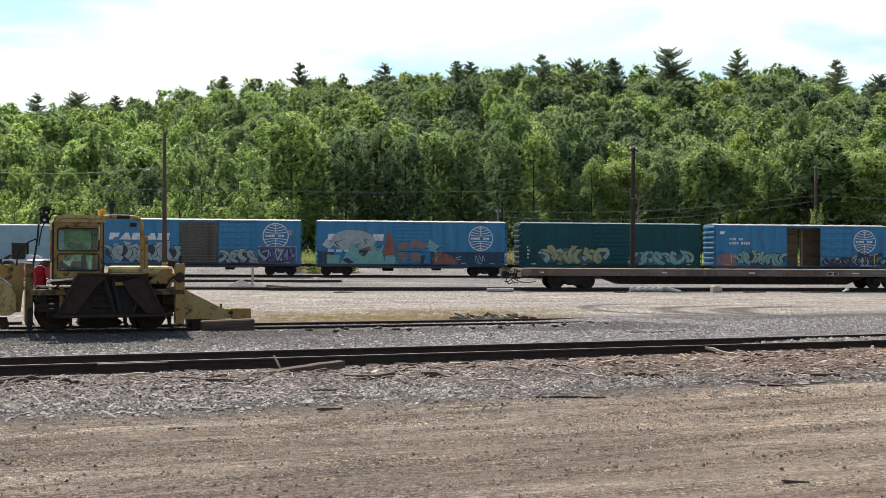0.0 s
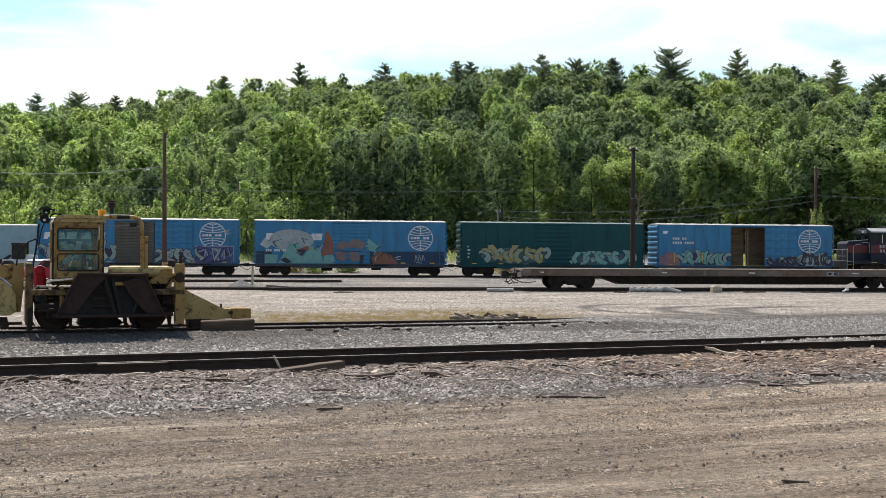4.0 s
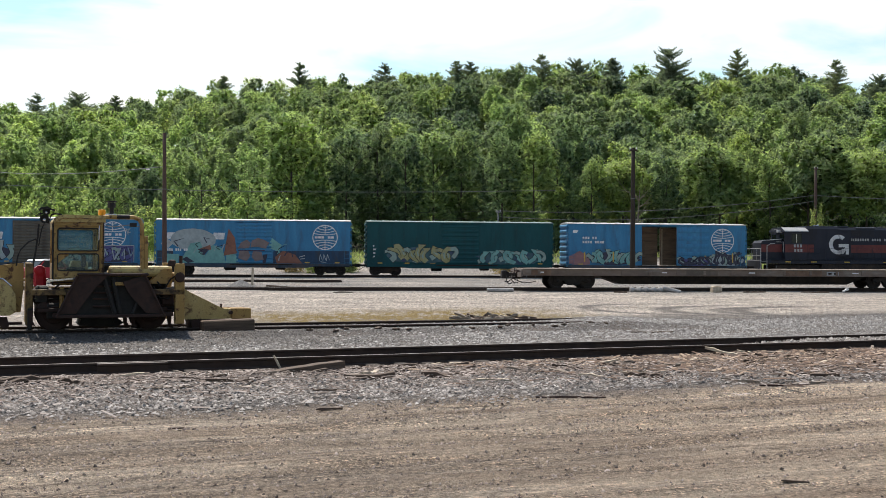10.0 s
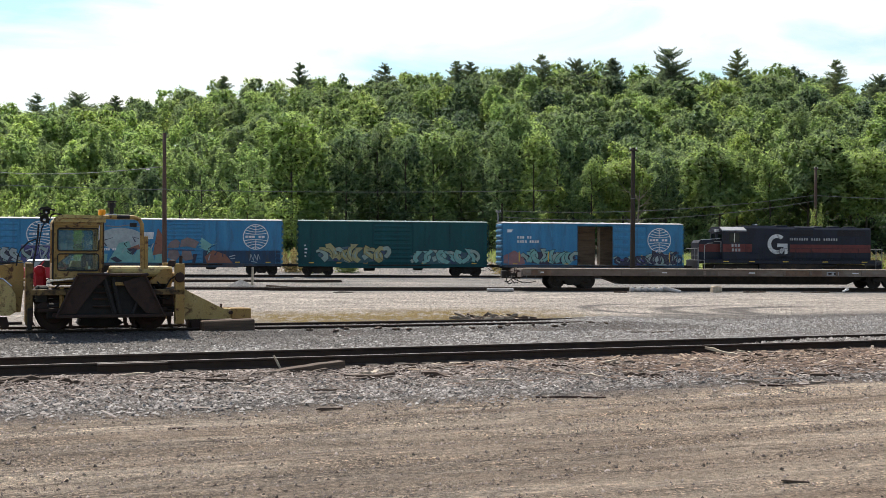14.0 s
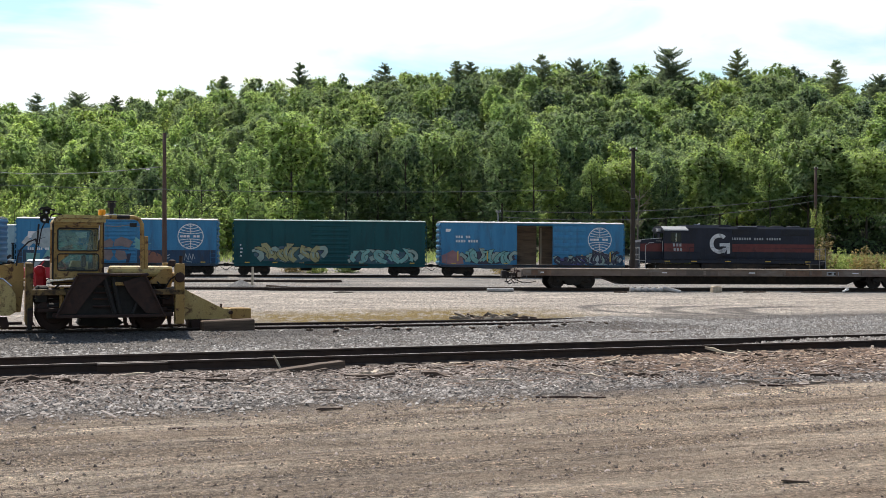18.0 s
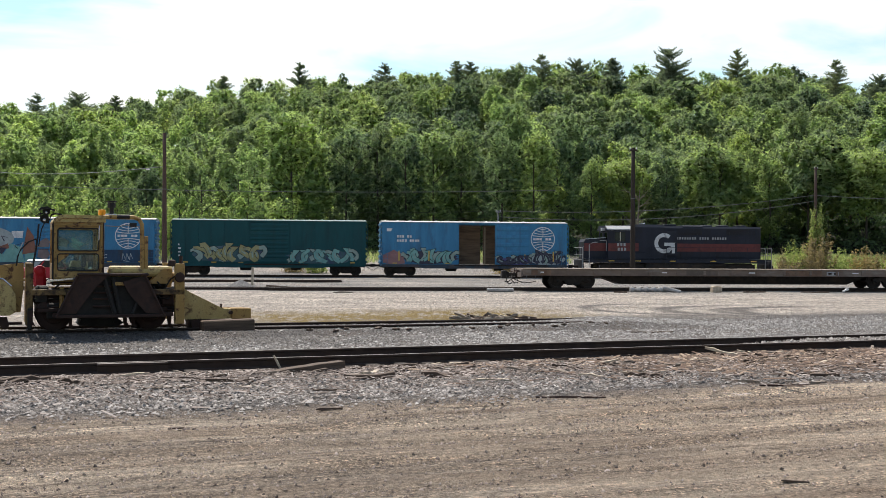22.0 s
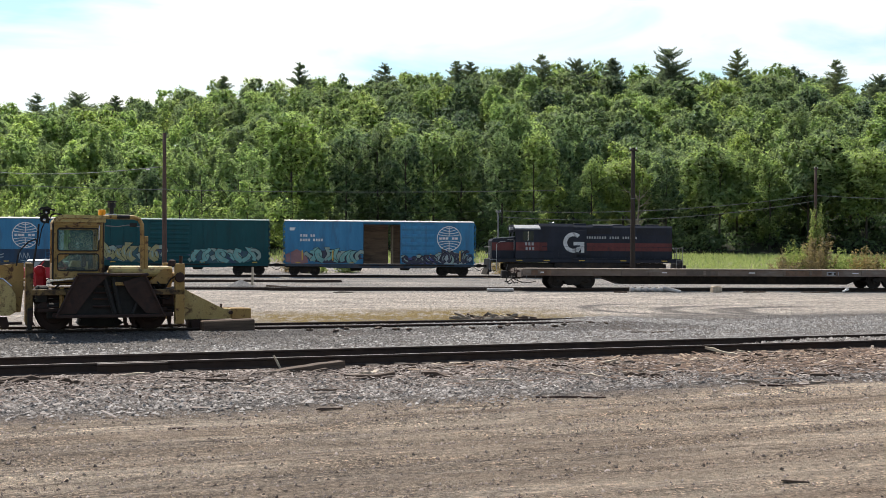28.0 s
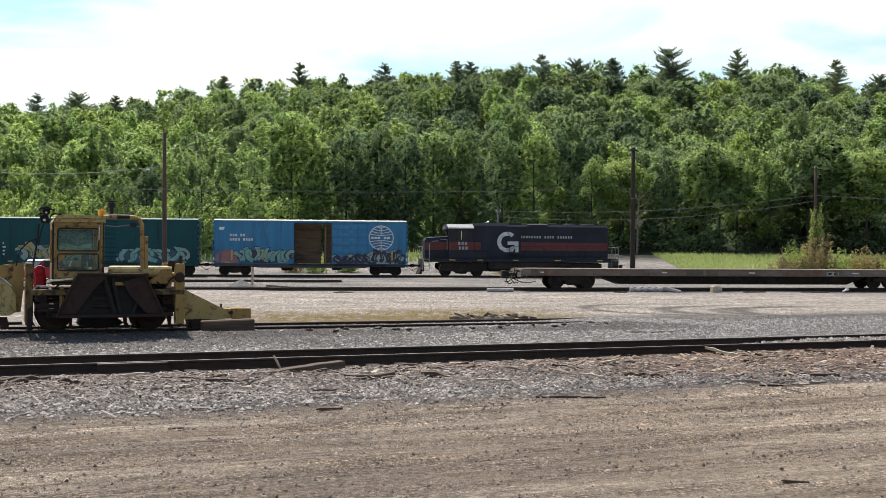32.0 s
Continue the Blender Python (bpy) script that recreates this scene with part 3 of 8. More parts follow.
    def prism(self, poly, a0, a1, axis="y"):
        """A polygon of (u, w) drawn out along an axis from a0 to a1: u, w are the other two axes in order."""
        put = {"y": lambda u, w, a: (u, a, w), "x": lambda u, w, a: (a, u, w), "z": lambda u, w, a: (u, w, a)}[axis]
        n = len(poly)
        vs = [put(u, w, a0) for u, w in poly] + [put(u, w, a1) for u, w in poly]
        fs = [tuple(range(n)), tuple(range(2 * n - 1, n - 1, -1))] + [(i, (i + 1) % n, n + (i + 1) % n, n + i) for i in range(n)]
        return self.add(vs, fs)

    def wall(self, a0, a1, z0, z1, holes, d0, d1, axis="y"):
        """One connected wall from a0 to a1 and z0 to z1, d0 to d1 thick across the axis, with rectangular holes (a, a, z, z) through it."""
        ga = sorted({a0, a1, *(v for h in holes for v in h[:2])})
        gz = sorted({z0, z1, *(v for h in holes for v in h[2:])})
        solid = {(i, k) for i in range(len(ga) - 1) for k in range(len(gz) - 1)
                 if not any(h[0] <= ga[i] < h[1] and h[2] <= gz[k] < h[3] for h in holes)}
        ids, vs, fs = {}, [], []

        def vert(i, k, s):
            if (i, k, s) not in ids:
                ids[i, k, s] = len(vs)
                d = (d0, d1)[s]
                vs.append((ga[i], d, gz[k]) if axis == "y" else (d, ga[i], gz[k]))
            return ids[i, k, s]

        for i, k in solid:
            for s in (0, 1):
                fs.append([vert(i, k, s), vert(i + 1, k, s), vert(i + 1, k + 1, s), vert(i, k + 1, s)])
            for di, dk, e in ((-1, 0, ((i, k), (i, k + 1))), (1, 0, ((i + 1, k), (i + 1, k + 1))), (0, -1, ((i, k), (i + 1, k))), (0, 1, ((i, k + 1), (i + 1, k + 1)))):
                if (i + di, k + dk) not in solid:
                    p, q = e
                    fs.append([vert(*p, 0), vert(*q, 0), vert(*q, 1), vert(*p, 1)])
        return self.add(vs, fs)

    def flat(self, poly, y):
        """A thin painted shape on a wall that faces -y."""
        return self.add([(u, y, w) for u, w in poly], [tuple(range(len(poly)))])

    def mesh(self, name, smooth=False):
        me = bpy.data.meshes.new(name)
        me.from_pydata(self.v, [], self.f)
        bm = bmesh.new()
        bm.from_mesh(me)
        bmesh.ops.recalc_face_normals(bm, faces=bm.faces)
        bm.to_mesh(me)
        bm.free()
        if smooth:
            me.polygons.foreach_set("use_smooth", [True] * len(me.polygons))
        return me


def part(name, shape, material, parent=None, label="", smooth=False):
    me = shape.mesh(name, smooth) if isinstance(shape, Shape) else shape
    if not me.materials:
        me.materials.append(material)
    ob = new(name, me)
    if parent is not None:
        ob.parent = parent
    if label:
        ob["label"] = label
    return ob


def empty(name, m, label, category, group="", kind=""):
    ob = new(name)
    ob.empty_display_size = 0.2
    ob.matrix_world = m
    return tagged(ob, label, category, group, kind)


def bulk(name, verts, faces, material):
    me = bpy.data.meshes.new(name)
    nv, nf, k = len(verts), len(faces), faces.shape[1]
    me.vertices.add(nv)
    me.vertices.foreach_set("co", np.ascontiguousarray(verts, dtype=np.float32).ravel())
    me.loops.add(nf * k)
    me.loops.foreach_set("vertex_index", np.ascontiguousarray(faces, dtype=np.int32).ravel())
    me.polygons.add(nf)
    me.polygons.foreach_set("loop_start", np.arange(0, nf * k, k, dtype=np.int32))
    me.update(calc_edges=True)
    me.materials.append(material)
    return me


def wave(x, y):
    """Smooth rolling noise for arrays."""
    return (np.sin(x * 0.71 + 1.3 * np.sin(y * 0.43)) + np.sin(y * 0.93 + 1.7 * np.sin(x * 0.37 + 2)) + 0.5 * np.sin(1.9 * x - 1.3 * y + 0.4)) / 2.5


def terrain(x, y):
    x, y = np.asarray(x, float), np.asarray(y, float)
    v = (y - NEAR_Y0 - NEAR_SLOPE * x) * math.cos(NT)
    u = x * math.cos(NT) + (y - NEAR_Y0) * math.sin(NT)
    z = 0.03 * wave(x * 0.5, y * 0.5) * np.clip((y - 24) / 10, 0.3, 1.5)
    near = np.clip((-5.2 - v) / 0.8, 0, 1)
    z += near * (0.022 * np.sin(v * 5.2 + 0.9 * np.sin(u * 0.23)) + 0.014 * np.sin(v * 11.3 + 0.6 * np.sin(u * 0.31 + 1)) + 0.012 * wave(u * 0.9, v * 5)) - 0.05 * near
    z += near * 0.010 * np.sin(x * 37.7 + 3 * np.sin(y * 23.1)) * np.sin(y * 61.3 + 2 * np.sin(x * 17.7))
    z -= 0.07 * np.exp(-((v + 0.8) / 0.45) ** 2)
    z += 0.025 * np.clip(1 - np.abs(v + 3.2) / 1.6, 0, 1) * wave(u * 1.3, v * 2.1)
    for y0, k, x1, up in ((30.2, 0.384, 5.9, 0.10), (62.3, 0.15, 400, 0.02), (79.6, 0.14, 400, 0.03)):     # ballast heaped to the sidings' rails
        dd = np.abs(y - y0 - k * x) / math.sqrt(1 + k * k)
        z += up * np.clip((1.9 - dd) / 0.5, 0, 1) * np.clip((x1 - x) / 1.0, 0, 1)
    z += 0.12 * np.clip((u - 6.0) / 3.0, 0, 1) * np.clip((0.62 - np.abs(v)) / 0.1, 0, 1)
    z += 0.11 * np.clip((x - 2.6) / 3.0, 0, 1) * np.clip((8.0 - x) / 1.6, 0, 1) * np.clip((2.2 - np.abs(y - 30.2 - 0.384 * x)) / 0.8, 0, 1)
    t = np.clip((y - 108) / 32, 0, 1)
    z += 2.3 * t * t * (3 - 2 * t)
    g = np.interp(x, [-130, -95, -46, 0, 95, 150], [0.155, 0.172, 0.220, 0.252, 0.272, 0.268])
    far = np.clip(y, 140, 255) - 140
    z += g * far * np.clip(0.78 + far / 480, 0, 1)
    z += np.clip(far / 60, 0, 1) * 1.8 * wave(x * 0.06, y * 0.06)
    return z


def at_ground(x, y):
    return float(terrain(x, y))


# ---- ground ----
def steps(a, b, d0, grow, cap):
    out, d = [a], d0
    while out[-1] < b:
        out.append(out[-1] + d)
        d = min(d * grow, cap)
    return out


def build_ground():
    right = steps(0, 14, 0.22, 1.0, 1) + steps(14.3, 1600, 0.35, 1.09, 90)
    xs = np.array([-v for v in right[:0:-1]] + right)
    ys = np.array([-v for v in steps(-6, 900, 2.0, 1.35, 90)][::-1] + steps(6.6, 20, 0.1, 1.0, 1) + steps(20.2, 1600, 0.14, 1.022, 70))
    X, Yg = np.meshgrid(xs, ys)
    Z = terrain(X, Yg)
    nx, ny = len(xs), len(ys)
    verts = np.stack([X, Yg, Z], -1).reshape(-1, 3)
    i = (np.arange(ny - 1)[:, None] * nx + np.arange(nx - 1)[None, :]).ravel()
    faces = np.stack([i, i + 1, i + nx + 1, i + nx], -1)
    me = bulk("ground", verts, faces, M["ground"])
    me.polygons.foreach_set("use_smooth", np.ones(len(faces), bool))
    tagged(new("ground", me), "brown rutted dirt and grey gravel yard ground rising to a hill", "ground", kind="structure")


build_ground()


# ---- tracks ----
def line_pose(y0, slope, along=0.0, z=0.17):
    th = math.atan(slope)
    return Matrix.Translation((along * math.cos(th), y0 + along * math.sin(th), z)) @ pose(0, 0, 0, 0, 0, math.degrees(th))


RAIL = [(-0.07, -0.17), (0.07, -0.17), (0.07, -0.155), (0.012, -0.135), (0.010, -0.045), (0.034, -0.035), (0.034, -0.006), (0.028, -0.002),
        (-0.028, -0.002), (-0.034, -0.006), (-0.034, -0.035), (-0.010, -0.045), (-0.012, -0.135), (-0.07, -0.155)]


def track(y0, slope, a, b, label, ties=(), shiny=True, rails=(-0.7525, 0.7525), z=0.17):
    """A track from a to b along its line, origin at the rail tops."""
    root = empty("railway_track", line_pose(y0, slope, 0, z), label, "track", kind="structure")
    for yy in rails:
        r = part("rail", Shape().prism([(u + yy, w) for u, w in RAIL], a, b, "x"), M["rail"], root)
        if shiny:
            part("running_surface", Shape().box(a, b, yy - 0.017, yy + 0.021, -0.002, 0.0015), M["railhead"], r)
    me = Shape().box(-0.115, 0.115, -1.3, 1.3, -0.34, -0.17, 0.015).mesh("tie")
    for p, shift, lift in ties:
        t = part("tie", me, M["tie"], root)
        t.location = (p, shift, lift)
    return root


rnd = random.Random(5)
near_track = track(NEAR_Y0, NEAR_SLOPE, -60, 90, "rusty near track with dark rails half sunk in ballast",
                   [(-9.5 + 0.52 * i, rnd.uniform(-0.05, 0.05), rnd.uniform(-0.0, 0.03)) for i in range(52)])
guard = part("guard_rail", Shape().prism([(u - 0.95, w) for u, w in RAIL], -6.3, -5.2, "x"), M["rail"], near_track)
part("running_surface", Shape().box(-6.3, -5.2, -0.976, -0.924, -0.002, 0.0015), M["railhead"], guard)
machine_track = track(30.2, 0.384, -60, 5.6, "dark siding track ending in gravel beyond the machine",
                      [(-13 + 0.52 * i, rnd.uniform(-0.16, 0.02), 0.02 + rnd.uniform(-0.03, 0.03)) for i in range(37)], False)
flat_track = track(62.3, 0.15, -60, 150, "siding track under the parked flatcar", [], True)
middle_track = track(79.6, 0.14, -70, -7.0, "dark disused track half buried in pale dirt", [], False)
train_track = track(99.2, 0.13, -160, 220, "track that carries the moving freight train", [(-30 + 0.55 * i, 0, 0.02) for i in range(110)], True)


# ---- rolling stock parts ----
def wheelset(parent, x, spin):
    """Two wheels on an axle, turning about its own middle."""
    s = Shape()
    for side in (-1, 1):
        y = side * 0.7525
        s.lathe([(0.08, y - side * 0.09), (0.16, y - side * 0.08), (0.17, y - side * 0.03), (0.36, y - side * 0.02), (0.37, y - side * 0.07), (0.455, y - side * 0.065),
                 (0.455, y - side * 0.04), (0.42, y - side * 0.03), (0.415, y + side * 0.06), (0.36, y + side * 0.062), (0.35, y + side * 0.02), (0.15, y + side * 0.035), (0.13, y + side * 0.09), (0.07, y + side * 0.10)], (0, 0, 0), "y", 20)
    s.tube([(0, -1.0, 0), (0, 1.0, 0)], 0.075, 8)
    # spoke-like casting ribs that show the turning
    for k in range(3):
        a = 2 * math.pi * k / 3
        s.box(0.14, 0.35, -0.80, -0.765, -0.02, 0.02, 0, Matrix.Rotation(a, 4, "Y"))
    w = part("wheelset", s, M["wheel"], parent)
    w.location = (x, 0, 0.42)
    spin.append((w, x))
    return w


def truck(root, x, spin, base=1.73):
    t = part("truck_bolster", Shape().box(x - 0.2, x + 0.2, -1.0, 1.0, 0.38, 0.72, 0.03), M["under"], root)
    for side in (-1, 1):
        s = Shape()
        y0, y1 = sorted((side * 0.93, side * 1.06))
        h = base / 2
        s.prism([(x - h - 0.2, 0.36), (x - h - 0.2, 0.56), (x - h + 0.15, 0.62), (x - 0.35, 0.78), (x + 0.35, 0.78), (x + h - 0.15, 0.62), (x + h + 0.2, 0.56), (x + h + 0.2, 0.36),
                 (x + h - 0.22, 0.36), (x + h - 0.3, 0.46), (x + 0.42, 0.30), (x + 0.3, 0.17), (x - 0.3, 0.17), (x - 0.42, 0.30), (x - h + 0.3, 0.46), (x - h + 0.22, 0.36)], y0, y1)
        f = part("side_frame", s, M["under"], t)
        sp = Shape()
        for k in (-0.14, 0.0, 0.14):
            for j in range(5):
                sp.lathe([(0.055, 0), (0.065, 0.02), (0.055, 0.04)], (x + k, side * 0.99 - 0.0, 0.22 + j * 0.042), "z", 8)
        part("spring", sp, M["under"], t)
        for e in (-h, h):
            part("bearing_cap", Shape().lathe([(0.10, 0), (0.10, 0.05), (0.06, 0.08)] if side > 0 else [(0.10, 0), (0.10, -0.05), (0.06, -0.08)], (x + e, side * 1.06, 0.42), "y", 10), M["under"], t)
    for e in (-base / 2, base / 2):
        wheelset(t, x + e, spin)
    return t


def coupler(root, x, sgn, z=0.84):
    s = Shape()
    s.box(min(x, x + sgn * 0.55), max(x, x + sgn * 0.55), -0.09, 0.09, z - 0.09, z + 0.09, 0.02)
    s.prism([(x + sgn * 0.5, -0.14), (x + sgn * 0.62, -0.16), (x + sgn * 0.74, -0.06), (x + sgn * 0.70, 0.02), (x + sgn * 0.80, 0.10), (x + sgn * 0.66, 0.18), (x + sgn * 0.5, 0.14)], z - 0.14, z + 0.14, "z")
    c = part("coupler", s, M["under"], root)
    part("air_hose", Shape().tube([(x + sgn * 0.1, -0.35, z - 0.08), (x + sgn * 0.4, -0.36, z - 0.25), (x + sgn * 0.62, -0.28, z - 0.42), (x + sgn * 0.72, -0.1, z - 0.36)], 0.025, 6), M["black"], c)


def bars(s, x0, z0, h, pattern, y, w=0.62, gap=0.24):
    """One plain bar a letter."""
    x = x0
    for ch in pattern:
        if ch == "#":
            s.flat([(x, z0), (x + w * h, z0), (x + w * h, z0 + h), (x, z0 + h)], y)
        x += (w + gap) * h
    return x


def ring(s, cx, cz, r0, r1, y, a0=0.0, a1=2 * math.pi, n=40):
    for i in range(n):
        p, q = a0 + (a1 - a0) * i / n, a0 + (a1 - a0) * (i + 1) / n
        s.flat([(cx + r0 * math.cos(p), cz + r0 * math.sin(p)), (cx + r1 * math.cos(p), cz + r1 * math.sin(p)),
                (cx + r1 * math.cos(q), cz + r1 * math.sin(q)), (cx + r0 * math.cos(q), cz + r0 * math.sin(q))], y)


def stroke(s, pts, w, y):
    for (x0, z0), (x1, z1) in zip(pts, pts[1:]):
        d = math.hypot(x1 - x0, z1 - z0) or 1
        nx, nz = -(z1 - z0) / d * w / 2, (x1 - x0) / d * w / 2
        s.flat([(x0 - nx, z0 - nz), (x1 - nx, z1 - nz), (x1 + nx, z1 + nz), (x0 + nx, z0 + nz)], y)


def globe(cx, cz, r, y):
    """A white ring with curved lines and a row of bars across its middle."""
    s = Shape()
    ring(s, cx, cz, r * 0.93, r, y)
    for k, bend in ((0.26, 0.10), (0.46, 0.15), (0.66, 0.15), (0.84, 0.10)):
        for sg in (-1, 1):
            half = math.sqrt(max(0.0, 0.94 ** 2 - (k + bend * 0.5) ** 2)) * r
            pts = [(cx + half * t, cz + sg * r * (k + bend * (t * t - 0.5))) for t in np.linspace(-1, 1, 11)]
            stroke(s, pts, 0.06, y)
    for sg in (-1, 1):
        stroke(s, [(cx, cz + sg * r * 0.2), (cx, cz + sg * r * 0.95)], 0.06, y)
    bars(s, cx - 0.80 * r, cz - 0.09, 0.19, "### ##", y, 1.2, 0.22)
    return s


def block_word(r, x0, z0, h, widths, gap, lean, material, label):
    """A name as plain slanted blocks, one a letter: wedges and slabs without inner shapes."""
    x = x0
    for kind, w in widths:
        if kind == "wedge":
            poly = [(x, z0), (x + w, z0), (x + w * 0.72 + lean, z0 + h), (x + w * 0.42 + lean, z0 + h)]
        elif kind == "flag":
            poly = [(x, z0), (x + w * 0.42, z0), (x + w * 0.5, z0 + h * 0.3), (x + w, z0 + h * 0.42), (x + w + lean, z0 + h), (x + lean, z0 + h)]
        else:
            poly = [(x, z0), (x + w, z0), (x + w + lean, z0 + h), (x + lean, z0 + h)]
        if kind != "space":
            part("lettering_bar", Shape().flat(poly, YD), material, r, label)
        x += w + gap


def blob(rng, cx, cz, rx, rz, n=11, wob=0.3):
    return [(cx + rx * math.cos(2 * math.pi * k / n) * (1 + rng.uniform(-wob, wob)), cz + rz * math.sin(2 * math.pi * k / n) * (1 + rng.uniform(-wob, wob))) for k in range(n)]


def clipped(poly, x0, x1, z0, z1):
    return [(min(max(u, x0), x1), min(max(w, z0), z1)) for u, w in poly]


def ribbon(pts, w0, w1, y, lim):
    """A bent painted band with mitred corners, w0 wide at its start and w1 at its end."""
    P2 = [Vector((p[0], p[1])) for p in pts]
    s, left, right = Shape(), [], []
    for i, p in enumerate(P2):
        d0 = (p - P2[i - 1]).normalized() if i else (P2[1] - p).normalized()
        d1 = (P2[i + 1] - p).normalized() if i < len(P2) - 1 else d0
        n = Vector((-(d0.y + d1.y), d0.x + d1.x))
        n = n.normalized() if n.length > 0.05 else Vector((-d0.y, d0.x))
        stretch = 1 / max(0.55, n.dot(Vector((-d0.y, d0.x))))
        w = (w0 + (w1 - w0) * i / (len(P2) - 1)) / 2 * stretch
        left.append(p + n * w), right.append(p - n * w)
    ring_pts = clipped([(q.x, q.y) for q in left + right], *lim)
    k = len(P2)
    s.add([(u, y, v) for u, v in ring_pts], [(i, i + 1, k + i + 1, k + i) for i in range(k - 1)])
    return s


def graffiti(root, seed, x0, x1, z0, z1, fill, edge, y, letters=6, label=""):
    """Overlapping sprayed wedges and hooks, one part each: a black outline, a pale band on it, thin cuts over that, all before a soft cloud."""
    rng = random.Random(seed)
    lim = (x0 - 0.2, x1 + 0.2, max(z0 - 0.1, 0.98), z1 + 0.2)
    count = int(letters * 2.2)
    w, H = (x1 - x0) / count, z1 - z0
    part("graffiti_cloud", Shape().flat(clipped(blob(rng, (x0 + x1) / 2, (z0 + z1) / 2 - 0.1, (x1 - x0) * 0.51, H * 0.5, 30, 0.10), *lim), y - 0.002), edge, root, label)
    for i in range(count):
        cx, cz = x0 + w * (i + 0.5), (z0 + z1) / 2 + rng.uniform(-0.12, 0.12) * H
        lean, bend, tall = rng.uniform(-0.9, 0.9), rng.choice((-1, 1)) * rng.uniform(0.5, 1.1), rng.uniform(0.28, 0.46)
        pts = [(cx + w * (lean * q + bend * (1 - q * q)) + rng.uniform(-0.05, 0.05), cz + H * tall * q) for q in (-1.0, -0.45, 0.1, 0.6, 1.0)]
        pts.append((pts[-1][0] + rng.choice((-1, 1)) * w * rng.uniform(0.5, 0.9), pts[-1][1] + rng.uniform(-0.12, 0.02)))
        fat, thin = w * rng.uniform(0.7, 1.25), w * rng.uniform(0.4, 0.8)
        g = part("graffiti_letter", ribbon(pts, fat + 0.08, thin + 0.08, y - 0.004 - 0.0009 * i, lim), M["graf_black"], root, label)
        part("graffiti_fill", ribbon(pts, fat, thin, y - 0.0043 - 0.0009 * i, lim), fill if i % 4 else M["graf_pale"], g)
        part("graffiti_glint", ribbon([(px + 0.04, pz + 0.03) for px, pz in pts[1:4]], fat * 0.3, 0.03, y - 0.0046 - 0.0009 * i, lim), M["graf_pale"], g)


# ---- boxcars ----
HALF, SIDE, SILL, EAVE, RIDGE = 8.0, 1.47, 0.82, 4.52, 4.68


def ribbed_door(x0, x1, z0, z1, y, ribs, depth=0.045):
    s = Shape().box(x0, x1, y, y + 0.06, z0, z1, 0.01)
    h = (z1 - z0) / ribs * 0.3
    rib = Shape().prism([(y - depth, -h * 0.4), (y - depth, h * 0.4), (y + 0.002, h), (y + 0.002, -h)], x0 + 0.12, x1 - 0.12, "x").mesh("door_rib")
    return s, rib, [z0 + (z1 - z0) * (k + 0.5) / ribs for k in range(ribs)]


